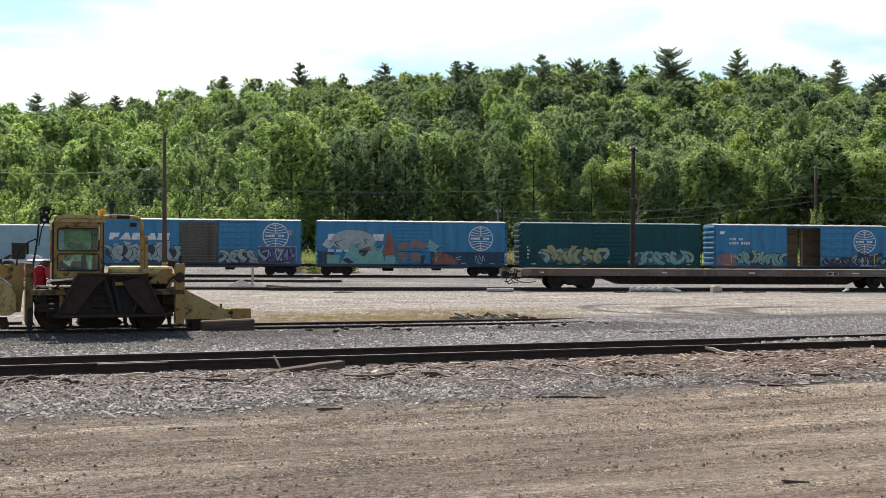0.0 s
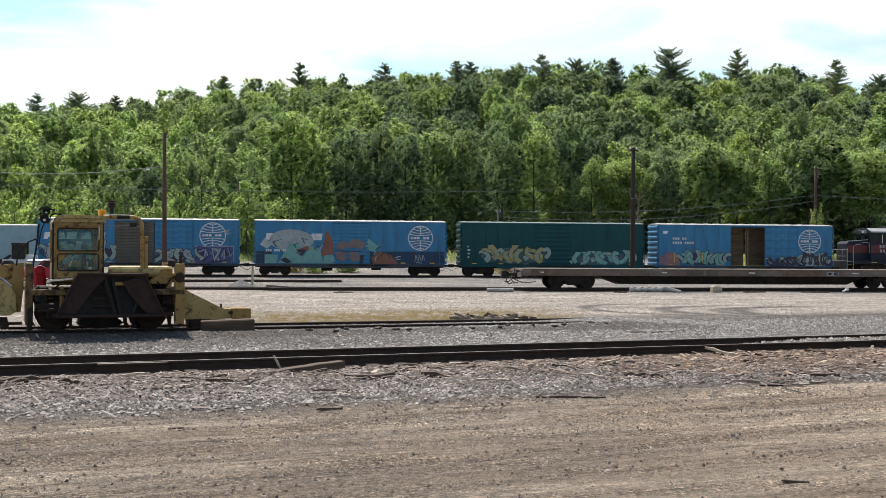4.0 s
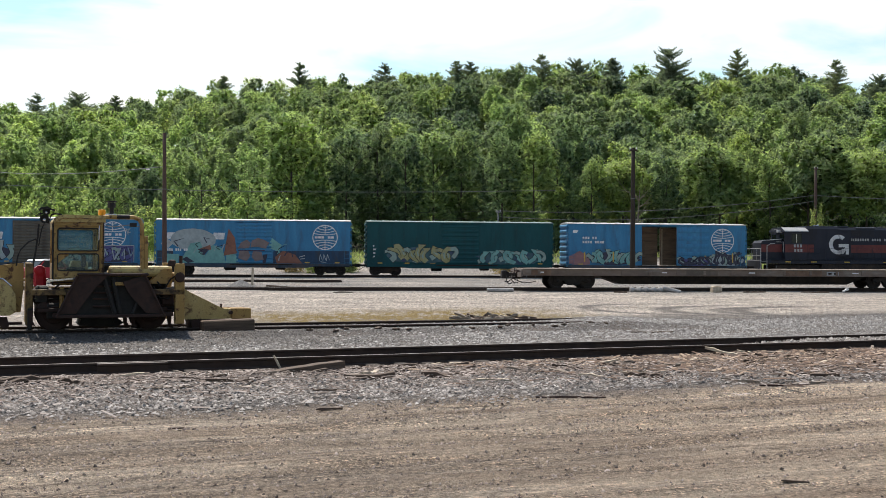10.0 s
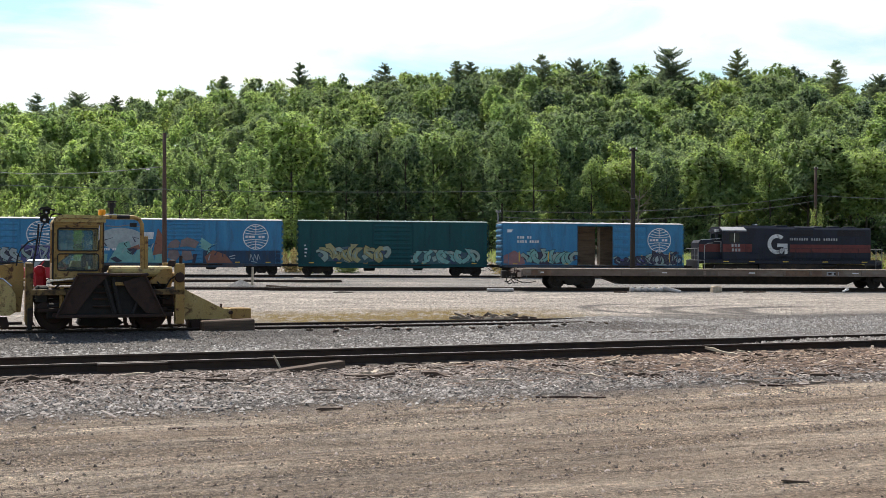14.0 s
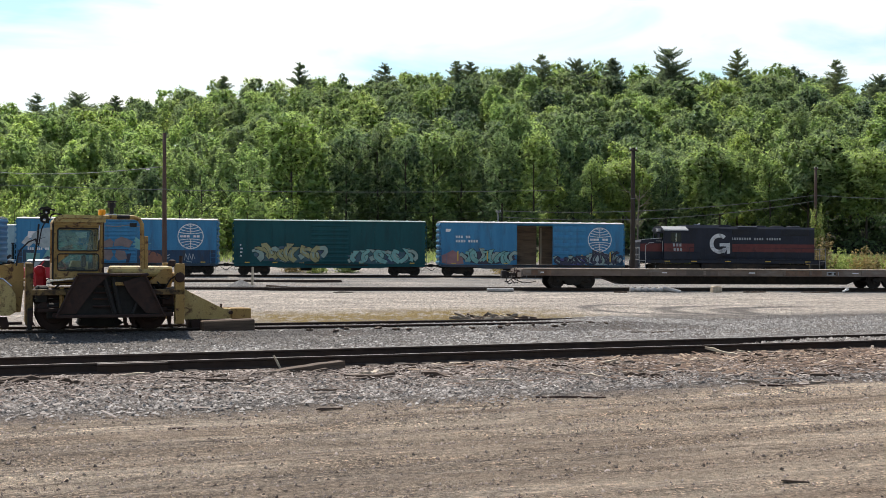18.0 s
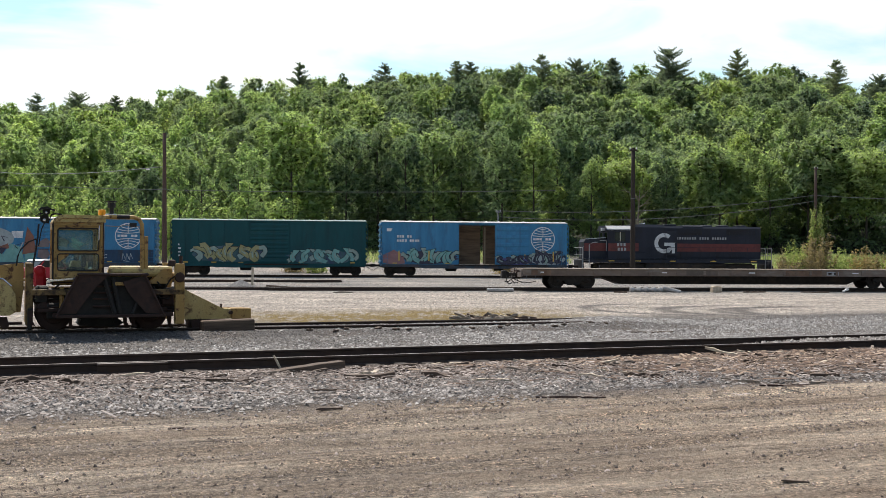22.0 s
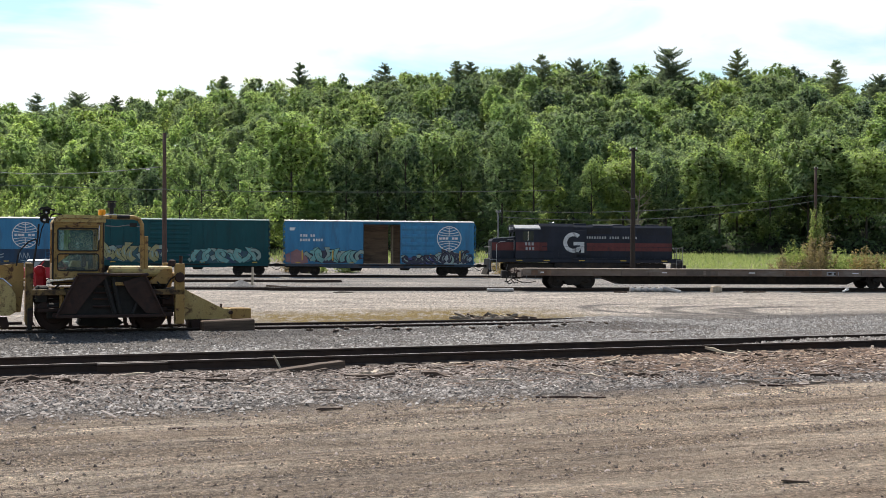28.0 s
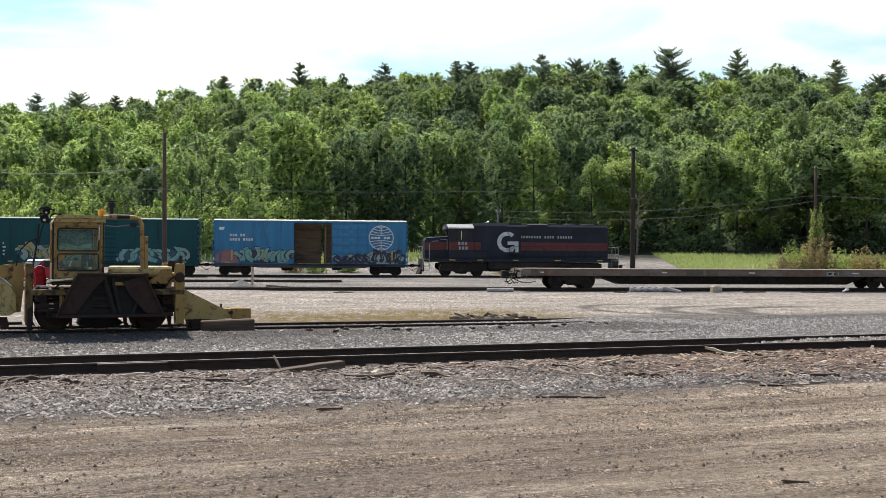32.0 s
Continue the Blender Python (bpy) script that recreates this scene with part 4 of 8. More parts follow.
def boxcar(paint, roofpaint, label, doors, spin, opening=None, seams=8, end_label=""):
    """doors: (x0, x1, material, ribs, label) on both sides; opening: (x0, x1) left open through the car."""
    root = empty("boxcar", Matrix.Identity(4), label, "boxcar", "freight train")
    d0, d1 = (min(d[0] for d in doors), max(d[1] for d in doors))
    if opening:
        d0, d1 = min(d0, opening[0]), max(d1, opening[1])
    for sg in (-1, 1):
        for a, b2 in ((-HALF, d0), (d1, HALF)):
            y0, y1 = sorted((sg * SIDE, sg * (SIDE - 0.09)))
            w = part("side_wall", Shape().box(a, b2, y0, y1, SILL + 0.14, EAVE, 0.006), paint, root)
            if sg < 0:
                n = max(2, round((b2 - a) / 1.05))
                for k in range(n + 1):
                    x = a + (b2 - a) * k / n
                    x = min(max(x, a + 0.05), b2 - 0.05)
                    part("side_post", Shape().box(x - 0.035, x + 0.035, -SIDE - 0.028, -SIDE + 0.004, SILL + 0.16, EAVE - 0.08, 0.008), paint, w)
        y0, y1 = sorted((sg * (SIDE + 0.012), sg * (SIDE - 0.1)))
        part("side_sill", Shape().box(-HALF, HALF, y0, y1, SILL - 0.08, SILL + 0.138, 0.012).prism([(-5.0, SILL - 0.08), (5.0, SILL - 0.08), (4.4, SILL - 0.2), (-4.4, SILL - 0.2)], y0, y1), M["sill"] if paint is M["blue"] else paint, root)
        part("top_chord", Shape().box(d0, d1, y0, y1, EAVE - 0.14, EAVE, 0.01), paint, root)
        for a, b2, mt, ribs, lb in doors:
            if sg < 0:
                slab, rib, heights = ribbed_door(a, b2, SILL + 0.15, EAVE - 0.16, -SIDE - 0.03, ribs)
                d = part("door", slab, mt, root, lb)
                for z in heights:
                    part("door_rib", rib, mt, d).location = (0, 0, z)
            elif not opening:
                y = SIDE - 0.06
                part("door", Shape().box(a, b2, y, y + 0.06, SILL + 0.15, EAVE - 0.16, 0.01), mt, root)
        part("door_track", Shape().box(d0 - 0.4, min(d1 + 1.6, HALF - 0.2), *sorted((sg * (SIDE + 0.015), sg * (SIDE + 0.07))), SILL + 0.02, SILL + 0.1, 0.01), M["under"], root)
    if opening:
        a, b2 = opening
        y = SIDE - 0.06
        part("far_door", Shape().box(a - 0.2, b2 - 0.80, y, y + 0.06, SILL + 0.15, EAVE - 0.16, 0.01), M["plywood"], root, "inner face of a worn brown door")
        part("far_door", Shape().box(b2 - 0.58, d1 + 0.1, y, y + 0.06, SILL + 0.15, EAVE - 0.16, 0.01), M["plywood"], root)
        for k in range(9):
            z = SILL + 0.34 + k * 0.385
            part("lining_board", Shape().box(a - 0.25, b2 - 0.83, y - 0.03, y - 0.004, z - 0.18, z + 0.18, 0.008), M["plywood"], root)
        for sg in (-1, 1):
            for p, q in ((-HALF + 0.1, a), (d1, HALF - 0.1)):
                part("lining", Shape().box(p, q, *sorted((sg * (SIDE - 0.13), sg * (SIDE - 0.095))), SILL + 0.15, EAVE - 0.05), M["plywood"], root)
        part("door_jamb", Shape().box(a - 0.06, a + 0.02, -SIDE - 0.02, -SIDE + 0.12, SILL + 0.14, EAVE - 0.14, 0.01), M["rust"], root)
        part("door_edge", Shape().box(b2 - 0.5, b2 - 0.36, SIDE - 0.18, SIDE - 0.12, SILL + 0.16, EAVE - 0.3, 0.01), M["palewood"], root, "pale split batten")
    part("floor", Shape().box(-HALF + 0.05, HALF - 0.05, -SIDE + 0.05, SIDE - 0.05, SILL + 0.02, SILL + 0.13), M["plywood"] if opening else M["under"], root)
    # roof with cross ribs and a running edge
    s = Shape().prism([(-SIDE - 0.05, EAVE), (-SIDE - 0.05, EAVE + 0.05), (-0.4, RIDGE), (0.4, RIDGE), (SIDE + 0.05, EAVE + 0.05), (SIDE + 0.05, EAVE)], -HALF - 0.04, HALF + 0.04, "x")
    roof = part("roof", s, roofpaint, root)
    for k in range(15):
        x = -HALF + 0.35 + k * (2 * HALF - 0.7) / 14
        part("roof_rib", Shape().prism([(-SIDE + 0.05, EAVE + 0.02), (-SIDE + 0.12, EAVE + 0.06), (-0.4, RIDGE + 0.04), (0.4, RIDGE + 0.04), (SIDE - 0.12, EAVE + 0.06), (SIDE - 0.05, EAVE + 0.02)], x - 0.05, x + 0.05, "x"), roofpaint, roof)
    # corrugated ends
    for sg in (-1, 1):
        e = part("end_wall", Shape().box(*sorted((sg * HALF, sg * (HALF - 0.08))), -SIDE + 0.002, SIDE - 0.002, SILL, EAVE - 0.002), paint, root)
        for k in range(8):
            z = SILL + 0.3 + k * 0.46
            part("end_rib", Shape().prism([(sg * HALF, z - 0.17), (sg * (HALF + 0.10), z - 0.06), (sg * (HALF + 0.10), z + 0.06), (sg * HALF, z + 0.17)], -SIDE + 0.1, SIDE - 0.1), paint, e)
        part("end_ladder", Shape().box(*sorted((sg * (HALF + 0.11), sg * (HALF + 0.15))), -SIDE + 0.04, -SIDE + 0.09, SILL, EAVE - 0.2, 0.005), paint, e)
        # side ladder, stirrup, grab irons
        x = sg * (HALF - 0.28)
        lad = Shape()
        for xx in (x - 0.22, x + 0.22):
            lad.box(xx - 0.015, xx + 0.015, -SIDE - 0.09, -SIDE - 0.05, SILL + 0.1, 2.2, 0.004)
        for k in range(4):
            lad.tube([(x - 0.22, -SIDE - 0.07, SILL + 0.25 + k * 0.36), (x + 0.22, -SIDE - 0.07, SILL + 0.25 + k * 0.36)], 0.013, 6)
        part("side_ladder", lad, paint, root)
        part("stirrup", Shape().tube([(x - 0.2, -SIDE, SILL), (x - 0.2, -SIDE, SILL - 0.36), (x + 0.2, -SIDE, SILL - 0.36), (x + 0.2, -SIDE, SILL)], 0.018, 6), M["under"], root)
        coupler(root, sg * HALF, sg)
        truck(root, sg * 6.35, spin)
    part("centre_sill", Shape().box(-HALF, HALF, -0.2, 0.2, 0.66, SILL + 0.01, 0.01), M["under"], root)
    for x in (-3.2, -1.1, 1.1, 3.2):
        part("cross_bearer", Shape().prism([(-SIDE + 0.1, SILL), (SIDE - 0.1, SILL), (0.3, 0.6), (-0.3, 0.6)], x - 0.05, x + 0.05, "x"), M["under"], root)
    part("brake_cylinder", Shape().lathe([(0.05, -0.45), (0.16, -0.4), (0.16, 0.3), (0.05, 0.42)], (2.2, -0.6, 0.6), "x", 12), M["under"], root)
    part("brake_reservoir", Shape().lathe([(0.05, -0.5), (0.2, -0.42), (0.2, 0.42), (0.05, 0.5)], (-2.0, -0.7, 0.58), "x", 12), M["under"], root)
    for x in (-6.9, -4.6, -2.4, 2.6, 4.4, 6.9):
        part("reflector", Shape().box(x - 0.2, x + 0.2, -SIDE - 0.036, -SIDE - 0.03, SILL + 0.2, SILL + 0.28), M["yellowmark"], root)
    return root


SPIN = []
YD = -SIDE - 0.034                      # where painted marks lie
car_blue_a = boxcar(M["blue"], M["carroof"], "blue boxcar with white marks, grey ribbed door and pale graffiti",
                    [(-1.95, 1.2, M["greydoor"], 14, "weathered grey ribbed door"), (1.25, 4.3, M["blue"], 7, "")], SPIN)
car_blue_b = boxcar(M["blue"], M["carroof"], "blue boxcar with teal and orange graffiti",
                    [(-1.58, 1.55, M["blue"], 11, "")], SPIN)
car_green = boxcar(M["green"], M["greenroof"], "plain dark green boxcar with pale graffiti along its foot",
                   [(-1.7, 1.6, M["green"], 9, "")], SPIN)
car_open = boxcar(M["blue"], M["carroof"], "blue boxcar with an open door showing its wooden inside",
                  [(1.7, 4.72, M["blue"], 5, "blue sliding door pushed open")], SPIN, opening=(-1.42, 1.7))


def marks_blue_a(r):
    block_word(r, -7.6, 2.88, 0.56, (("flag", 0.78), ("wedge", 0.95), ("slab", 0.74), ("space", 0.28), ("wedge", 0.92), ("slab", 0.95)), 0.04, 0.10, M["white"], "white letter-sized block")
    part("globe_emblem", globe(5.95, 3.28, 1.08, YD), M["white"], r, "white ringed globe emblem")
    graffiti(r, 3, -7.8, -2.0, 1.1, 2.6, M["graf_grey"], M["graf_dark"], YD - 0.001, 6, "pale grey graffiti")
    graffiti(r, 4, 1.3, 4.3, 1.0, 2.1, M["graf_grey"], M["graf_dark"], YD - 0.05, 4, "dark scribbled graffiti")
    s = Shape().flat([(4.5, 1.0), (7.7, 1.0), (7.7, 2.4), (4.45, 2.35)], YD - 0.001)
    p = part("graffiti", s, M["graf_purple"], r, "purple graffiti panel")
    graffiti(r, 6, 4.7, 7.4, 1.1, 2.2, M["graf_purple"], M["graf_dark"], YD - 0.0015, 4, "dark purple graffiti")
    s = Shape()
    stroke(s, [(4.5, 2.37), (7.66, 2.39), (7.66, 1.02)], 0.07, YD - 0.006)
    for pts in ([(4.8, 1.9), (5.4, 2.1), (5.3, 1.5), (4.9, 1.2)], [(5.9, 2.2), (6.1, 1.2), (6.4, 1.9), (6.6, 2.2)], [(6.0, 2.2), (6.6, 2.1), (6.2, 1.3)], [(6.9, 2.1), (6.9, 1.3)], [(7.2, 2.2), (7.4, 1.5)]):
        stroke(s, pts, 0.08, YD - 0.024)
    part("graffiti_line", s, M["graf_grey"], p)
    s = Shape()
    for pts in ([(6.95, 3.6), (7.35, 3.8), (7.1, 3.4), (7.4, 3.5)], [(7.0, 3.8), (7.2, 3.3)]):
        stroke(s, pts, 0.06, YD)
    part("tag_scrawl", s, M["graf_grey"], r)


def marks_blue_b(r):
    part("dark_band", Shape().flat([(1.58, 0.98), (7.96, 0.98), (7.96, 2.05), (1.58, 2.02)], YD + 0.001), M["bluedark"], r, "dark patched lower paint")
    part("dark_band", Shape().flat([(-7.9, 0.98), (-6.6, 0.98), (-6.6, 2.0), (-7.9, 2.0)], YD + 0.001), M["bluedark"], r, "dark patched lower paint")
    block_word(r, -7.15, 2.95, 0.55, (("flag", 0.76), ("wedge", 0.9), ("slab", 0.7), ("space", 0.24), ("wedge", 0.9), ("slab", 0.92)), 0.05, 0.08, M["white"], "white letter-sized block")
    s = Shape()
    bars(s, -7.1, 1.98, 0.2, "### ### ##", YD - 0.016)
    part("number_bars", s, M["white"], r)
    part("globe_emblem", globe(5.88, 3.18, 1.06, YD), M["white"], r, "white ringed globe emblem")
    rng = random.Random(8)
    s = Shape().flat(blob(rng, -5.0, 2.95, 1.95, 0.9, 16, 0.07), YD - 0.003).flat([(-7.6, 2.55), (-7.2, 3.1), (-6.6, 2.6), (-7.0, 2.2)], YD - 0.004)
    g = part("graffiti", s, M["graf_grey"], r, "pale grey cloud-shaped graffiti")
    for k, poly in enumerate(([(-7.2, 1.0), (-7.2, 1.75), (-6.1, 1.7), (-6.2, 1.0)], [(-6.1, 1.0), (-5.2, 2.6), (-4.4, 2.75), (-4.0, 1.6), (-3.4, 2.5), (-2.6, 2.2), (-2.3, 1.0)], [(1.15, 2.3), (1.45, 3.1), (2.3, 2.5), (1.9, 2.0)], [(-2.3, 1.0), (-2.3, 1.8), (-1.5, 1.7), (-1.2, 1.0)])):
        part("graffiti_fill", Shape().flat(poly, YD - 0.006 - 0.001 * k), M["graf_teal"], g)
    for k, poly in enumerate(([(-2.5, 1.6), (-2.1, 3.85), (-1.6, 3.1), (-1.4, 1.8)], [(-4.6, 2.1), (-3.6, 2.5), (-3.5, 2.1), (-4.3, 1.9)], [(1.7, 1.5), (2.4, 2.05), (3.4, 1.7), (4.0, 0.98), (1.9, 0.98)])):
        part("graffiti_fill", Shape().flat(poly, YD - 0.011 - 0.001 * k), M["graf_orange"], g)
    for k, poly in enumerate(([(-1.35, 2.2), (-1.1, 2.7), (-0.6, 2.95), (-0.3, 2.7), (-0.4, 2.25)], [(-0.3, 2.3), (-0.2, 2.85), (0.3, 3.1), (0.8, 2.95), (1.25, 2.7), (0.95, 2.2), (0.3, 2.35)], [(-1.3, 1.4), (-1.2, 2.0), (-0.5, 2.05), (-0.3, 1.6), (-0.6, 1.15)], [(-0.2, 1.5), (-0.1, 2.0), (0.6, 1.95), (0.8, 1.3), (0.1, 1.15)])):
        part("graffiti_fill", Shape().flat(poly, YD - 0.05 - 0.001 * k), M["graf_tan"], g)
    s = Shape().flat([(-4.1, 1.6), (-3.7, 2.15), (-4.6, 2.15)], YD - 0.02).flat([(0.7, 1.0), (0.75, 1.7), (1.1, 1.75), (0.95, 1.0)], YD - 0.052).flat([(-5.9, 1.3), (-5.5, 1.5), (-4.9, 1.1), (-5.4, 0.99)], YD - 0.02)
    stroke(s, [(-1.3, 2.05), (0.9, 2.05)], 0.08, YD - 0.053)
    part("graffiti_line", s, M["graf_dark"], g)
    for k in range(16):
        px, pz = rng.uniform(-6.8, -2.4) if k < 10 else rng.uniform(1.7, 3.8), rng.uniform(1.25, 2.7) if k < 10 else rng.uniform(1.1, 2.0)
        part("graffiti_cut", ribbon([(px, pz), (px + rng.uniform(-0.4, 0.4), pz + rng.uniform(0.2, 0.5)), (px + rng.uniform(0.1, 0.7), pz + rng.uniform(0.3, 0.7))], rng.uniform(0.05, 0.12), 0.03, YD - 0.022 - 0.0004 * k, (-7.9, 7.9, 0.98, 3.9)), M[("graf_black", "graf_grey", "graf_dark", "graf_teal")[k % 4]], g)
    s = Shape()
    for x in (5.4, 5.7, 6.0):
        stroke(s, [(x, 1.2), (x + 0.08, 1.75), (x + 0.25, 1.3)], 0.05, YD - 0.003)
    for pts in ([(3.7, 1.5), (4.2, 1.65)], [(3.8, 1.35), (4.2, 1.4)], [(5.5, 1.15), (6.0, 1.05)]):
        stroke(s, pts, 0.07, YD - 0.003)
    part("tag_scrawl", s, M["graf_grey"], r)


def marks_green(r):
    graffiti(r, 11, -6.3, -0.4, 1.15, 2.5, M["graf_olive"], M["graf_haze"], YD - 0.045, 6, "pale yellow and white graffiti")
    graffiti(r, 12, 1.5, 7.2, 1.05, 2.2, M["graf_teal"], M["graf_haze"], YD, 6, "teal and white graffiti")
    s = Shape()
    for k, wide in enumerate((0.1, 0.24, 0.2, 0.16)):
        z = 2.44 - k * 0.3
        s.flat([(-7.5, z), (-7.5 + wide, z), (-7.5 + wide, z + 0.13), (-7.5, z + 0.13)], YD)
    part("number_bars", s, M["white"], r)


def marks_open(r):
    part("dark_band", Shape().flat([(4.76, 0.98), (7.96, 0.98), (7.96, 1.75), (4.76, 1.68)], YD + 0.001), M["bluedark"], r, "dark grimy lower paint")
    s = Shape()
    for k in range(2):
        x = bars(s, -6.73, 3.22 - 0.36 * k, 0.21, "###" if k == 0 else "####", YD, 0.75, 0.3)
        bars(s, x + 0.2, 3.22 - 0.36 * k, 0.21, "##" if k == 0 else "####", YD, 0.75, 0.3)
    s.flat([(-7.6, 3.75), (-7.25, 3.75), (-7.1, 4.0), (-7.6, 4.0)], YD)
    part("lettering_bars", s, M["white"], r, "white letter-sized bars")
    part("globe_emblem", globe(5.87, 3.17, 1.06, YD), M["white"], r, "white ringed globe emblem")
    part("graffiti", Shape().flat(clipped(blob(random.Random(3), -7.0, 1.4, 1.0, 0.7, 12, 0.2), -7.97, -6, 0.98, 2.2), YD - 0.001), M["graf_pink"], r, "dull pink sprayed patch")
    graffiti(r, 21, -6.2, -1.6, 1.1, 2.2, M["graf_teal"], M["graf_dark"], YD - 0.003, 6, "pale teal graffiti")
    graffiti(r, 22, 1.9, 4.7, 1.0, 1.7, M["graf_dark"], M["graf_purple"], YD - 0.05, 4, "dark scribbled graffiti")
    graffiti(r, 23, 4.8, 7.7, 1.0, 2.1, M["graf_dark"], M["graf_grey"], YD - 0.003, 5, "dark scribbled graffiti")
    for x in (-6.55, -4.0, 4.3, 6.8):
        part("yellow_post", Shape().box(x - 0.05, x + 0.05, YD - 0.02, YD, 1.25, 2.1), M["yellowmark"], r)


marks_blue_a(car_blue_a)
marks_blue_b(car_blue_b)
marks_green(car_green)
marks_open(car_open)


# ---- locomotive ----
def locomotive(spin):
    r = empty("locomotive", Matrix.Identity(4), "dark locomotive with a red stripe, silver emblem and pale cab roof", "locomotive", "freight train")
    x0, x1 = -8.6, 8.6
    part("frame", Shape().box(x0 + 0.5, x1 - 0.4, -1.5, 1.5, 1.18, 1.5, 0.02), M["loco"], r)
    part("walkway", Shape().box(x0 + 0.3, x1 - 0.25, -1.54, 1.54, 1.5, 1.54, 0.008), M["loco"], r)
    # pilots, steps
    for sg, x in ((-1, x0), (1, x1)):
        part("pilot", Shape().prism([(x, 0.35), (x, 1.45), (x - sg * 0.12, 1.5), (x - sg * 0.2, 0.35)], -1.45, 1.45), M["loco"], r)
        part("plough", Shape().prism([(x + sg * 0.25, 0.12), (x + sg * 0.06, 0.6), (x, 0.6), (x, 0.12)], -1.4, 1.4), M["under"], r)
        for k in range(3):
            part("step", Shape().box(*sorted((x - sg * 0.05, x - sg * 0.55)), -1.53, -1.2, 0.45 + 0.34 * k, 0.48 + 0.34 * k, 0.005), M["under"], r)
        hr = Shape()
        for xx in (x - sg * 0.05, x - sg * 0.62):
            hr.tube([(xx, -1.5, 0.5), (xx, -1.5, 2.5), (xx - sg * 0.06, -1.46, 2.56)], 0.034, 6)
        hr.tube([(x - sg * 0.05, -1.5, 2.5), (x - sg * 0.05, 1.5, 2.5)], 0.03, 6)
        hr.tube([(x - sg * 0.05, -1.5, 1.9), (x - sg * 0.05, 1.5, 1.9)], 0.022, 6)
        hr.tube([(x - sg * 0.05, -1.5, 1.4), (x - sg * 0.62, -1.5, 1.4)], 0.028, 6)
        hr.tube([(x - sg * 0.05, -0.6, 1.5), (x - sg * 0.05, -0.6, 2.5)], 0.018, 6)
        hr.tube([(x - sg * 0.05, 0.6, 1.5), (x - sg * 0.05, 0.6, 2.5)], 0.018, 6)
        part("end_handrail", hr, M["cabroof"] if sg < 0 else M["wire"], r, "pale grey handrail")
        coupler(r, x, sg, 0.85)
    # low nose
    nose = [(-8.3, 1.54), (-8.3, 3.0), (-8.15, 3.22), (-6.32, 3.36), (-6.32, 1.54)]
    part("nose", Shape().prism(nose, -0.95, 0.95), M["loco"], r)
    part("nose_edge", Shape().tube([(-8.16, -0.95, 3.24), (-6.34, -0.95, 3.38)], 0.03, 6), M["locowhite"], r)
    part("nose_stripe", Shape().flat([(-8.28, 2.2), (-6.34, 2.2), (-6.34, 2.9), (-8.28, 2.88)], -0.956), M["locored"], r)
    # cab with real window openings
    c = part("cab", Shape().box(-6.3, -4.2, -1.44, 1.44, 1.545, 1.6), M["loco"], r)
    for sg in (-1, 1):
        part("cab_side", Shape().wall(-6.32, -4.2, 1.545, 4.05, [(-5.7, -4.75, 3.05, 3.85)], *sorted((sg * 1.5, sg * 1.44))), M["loco"], c)
    part("cab_front", Shape().wall(-1.44, 1.44, 1.601, 4.05, [(-1.3, -0.35, 3.2, 3.8), (0.35, 1.3, 3.2, 3.8)], -6.32, -6.26, "x"), M["loco"], c)
    part("cab_back", Shape().box(-4.26, -4.2, -1.44, 1.44, 1.601, 4.05), M["loco"], c)
    part("cab_window", Shape().box(-5.7, -4.75, -1.475, -1.465, 3.05, 3.85), M["darkglass"], c)
    part("cab_window", Shape().box(-5.7, -4.75, 1.465, 1.475, 3.05, 3.85), M["darkglass"], c)
    part("window_post", Shape().box(-5.25, -5.2, -1.49, -1.46, 3.05, 3.85), M["chromebright"], c)
    part("windscreen", Shape().box(-6.3, -6.29, -1.4, 1.4, 3.2, 3.8), M["darkglass"], c)
    part("cab_roof", Shape().prism([(-1.6, 4.02), (-1.58, 4.12), (-0.9, 4.42), (0.9, 4.42), (1.58, 4.12), (1.6, 4.02)], -6.4, -4.15, "x"), M["cabroof"], c, "pale grey cab roof")
    part("roof_front", Shape().prism([(-1.61, 4.0), (-1.59, 4.13), (-0.9, 4.43), (0.9, 4.43), (1.59, 4.13), (1.61, 4.0)], -6.46, -6.402, "x"), M["loco"], c)
    part("cab_stripe", Shape().flat([(-6.3, 2.2), (-4.22, 2.2), (-4.22, 2.9), (-6.3, 2.9)], -1.506), M["locored"], c)
    s = Shape()
    bars(s, -5.5, 2.64, 0.26, "###", -1.512, 0.7, 0.4)
    bars(s, -5.45, 2.24, 0.26, "###", -1.512, 0.7, 0.4)
    part("number_bars", s, M["dulllettering"], c, "white number bars")
    part("headlight", Shape().box(-6.6, -6.35, -0.3, 0.3, 3.85, 4.25, 0.04), M["loco"], c)
    part("number_board", Shape().box(-6.72, -6.4, -1.0, -0.55, 3.95, 4.2, 0.02), M["dulllettering"], c)
    # long hood
    hood = part("long_hood", Shape().prism([(-1.0, 1.545), (-1.0, 4.25), (-0.85, 4.42), (0.85, 4.42), (1.0, 4.25), (1.0, 1.545)], -4.2, 7.75, "x"), M["loco"], r)
    part("equipment_box", Shape().prism([(-1.25, 1.545), (-1.25, 4.3), (-1.05, 4.55), (1.05, 4.55), (1.25, 4.3), (1.25, 1.545)], -4.18, -1.2, "x"), M["loco"], r)
    for k in range(12):
        x = -0.95 + k * 0.66
        part("hood_door", Shape().box(x, x + 0.6, -1.025, -0.998, 1.7, 3.55, 0.012), M["loco"], hood)
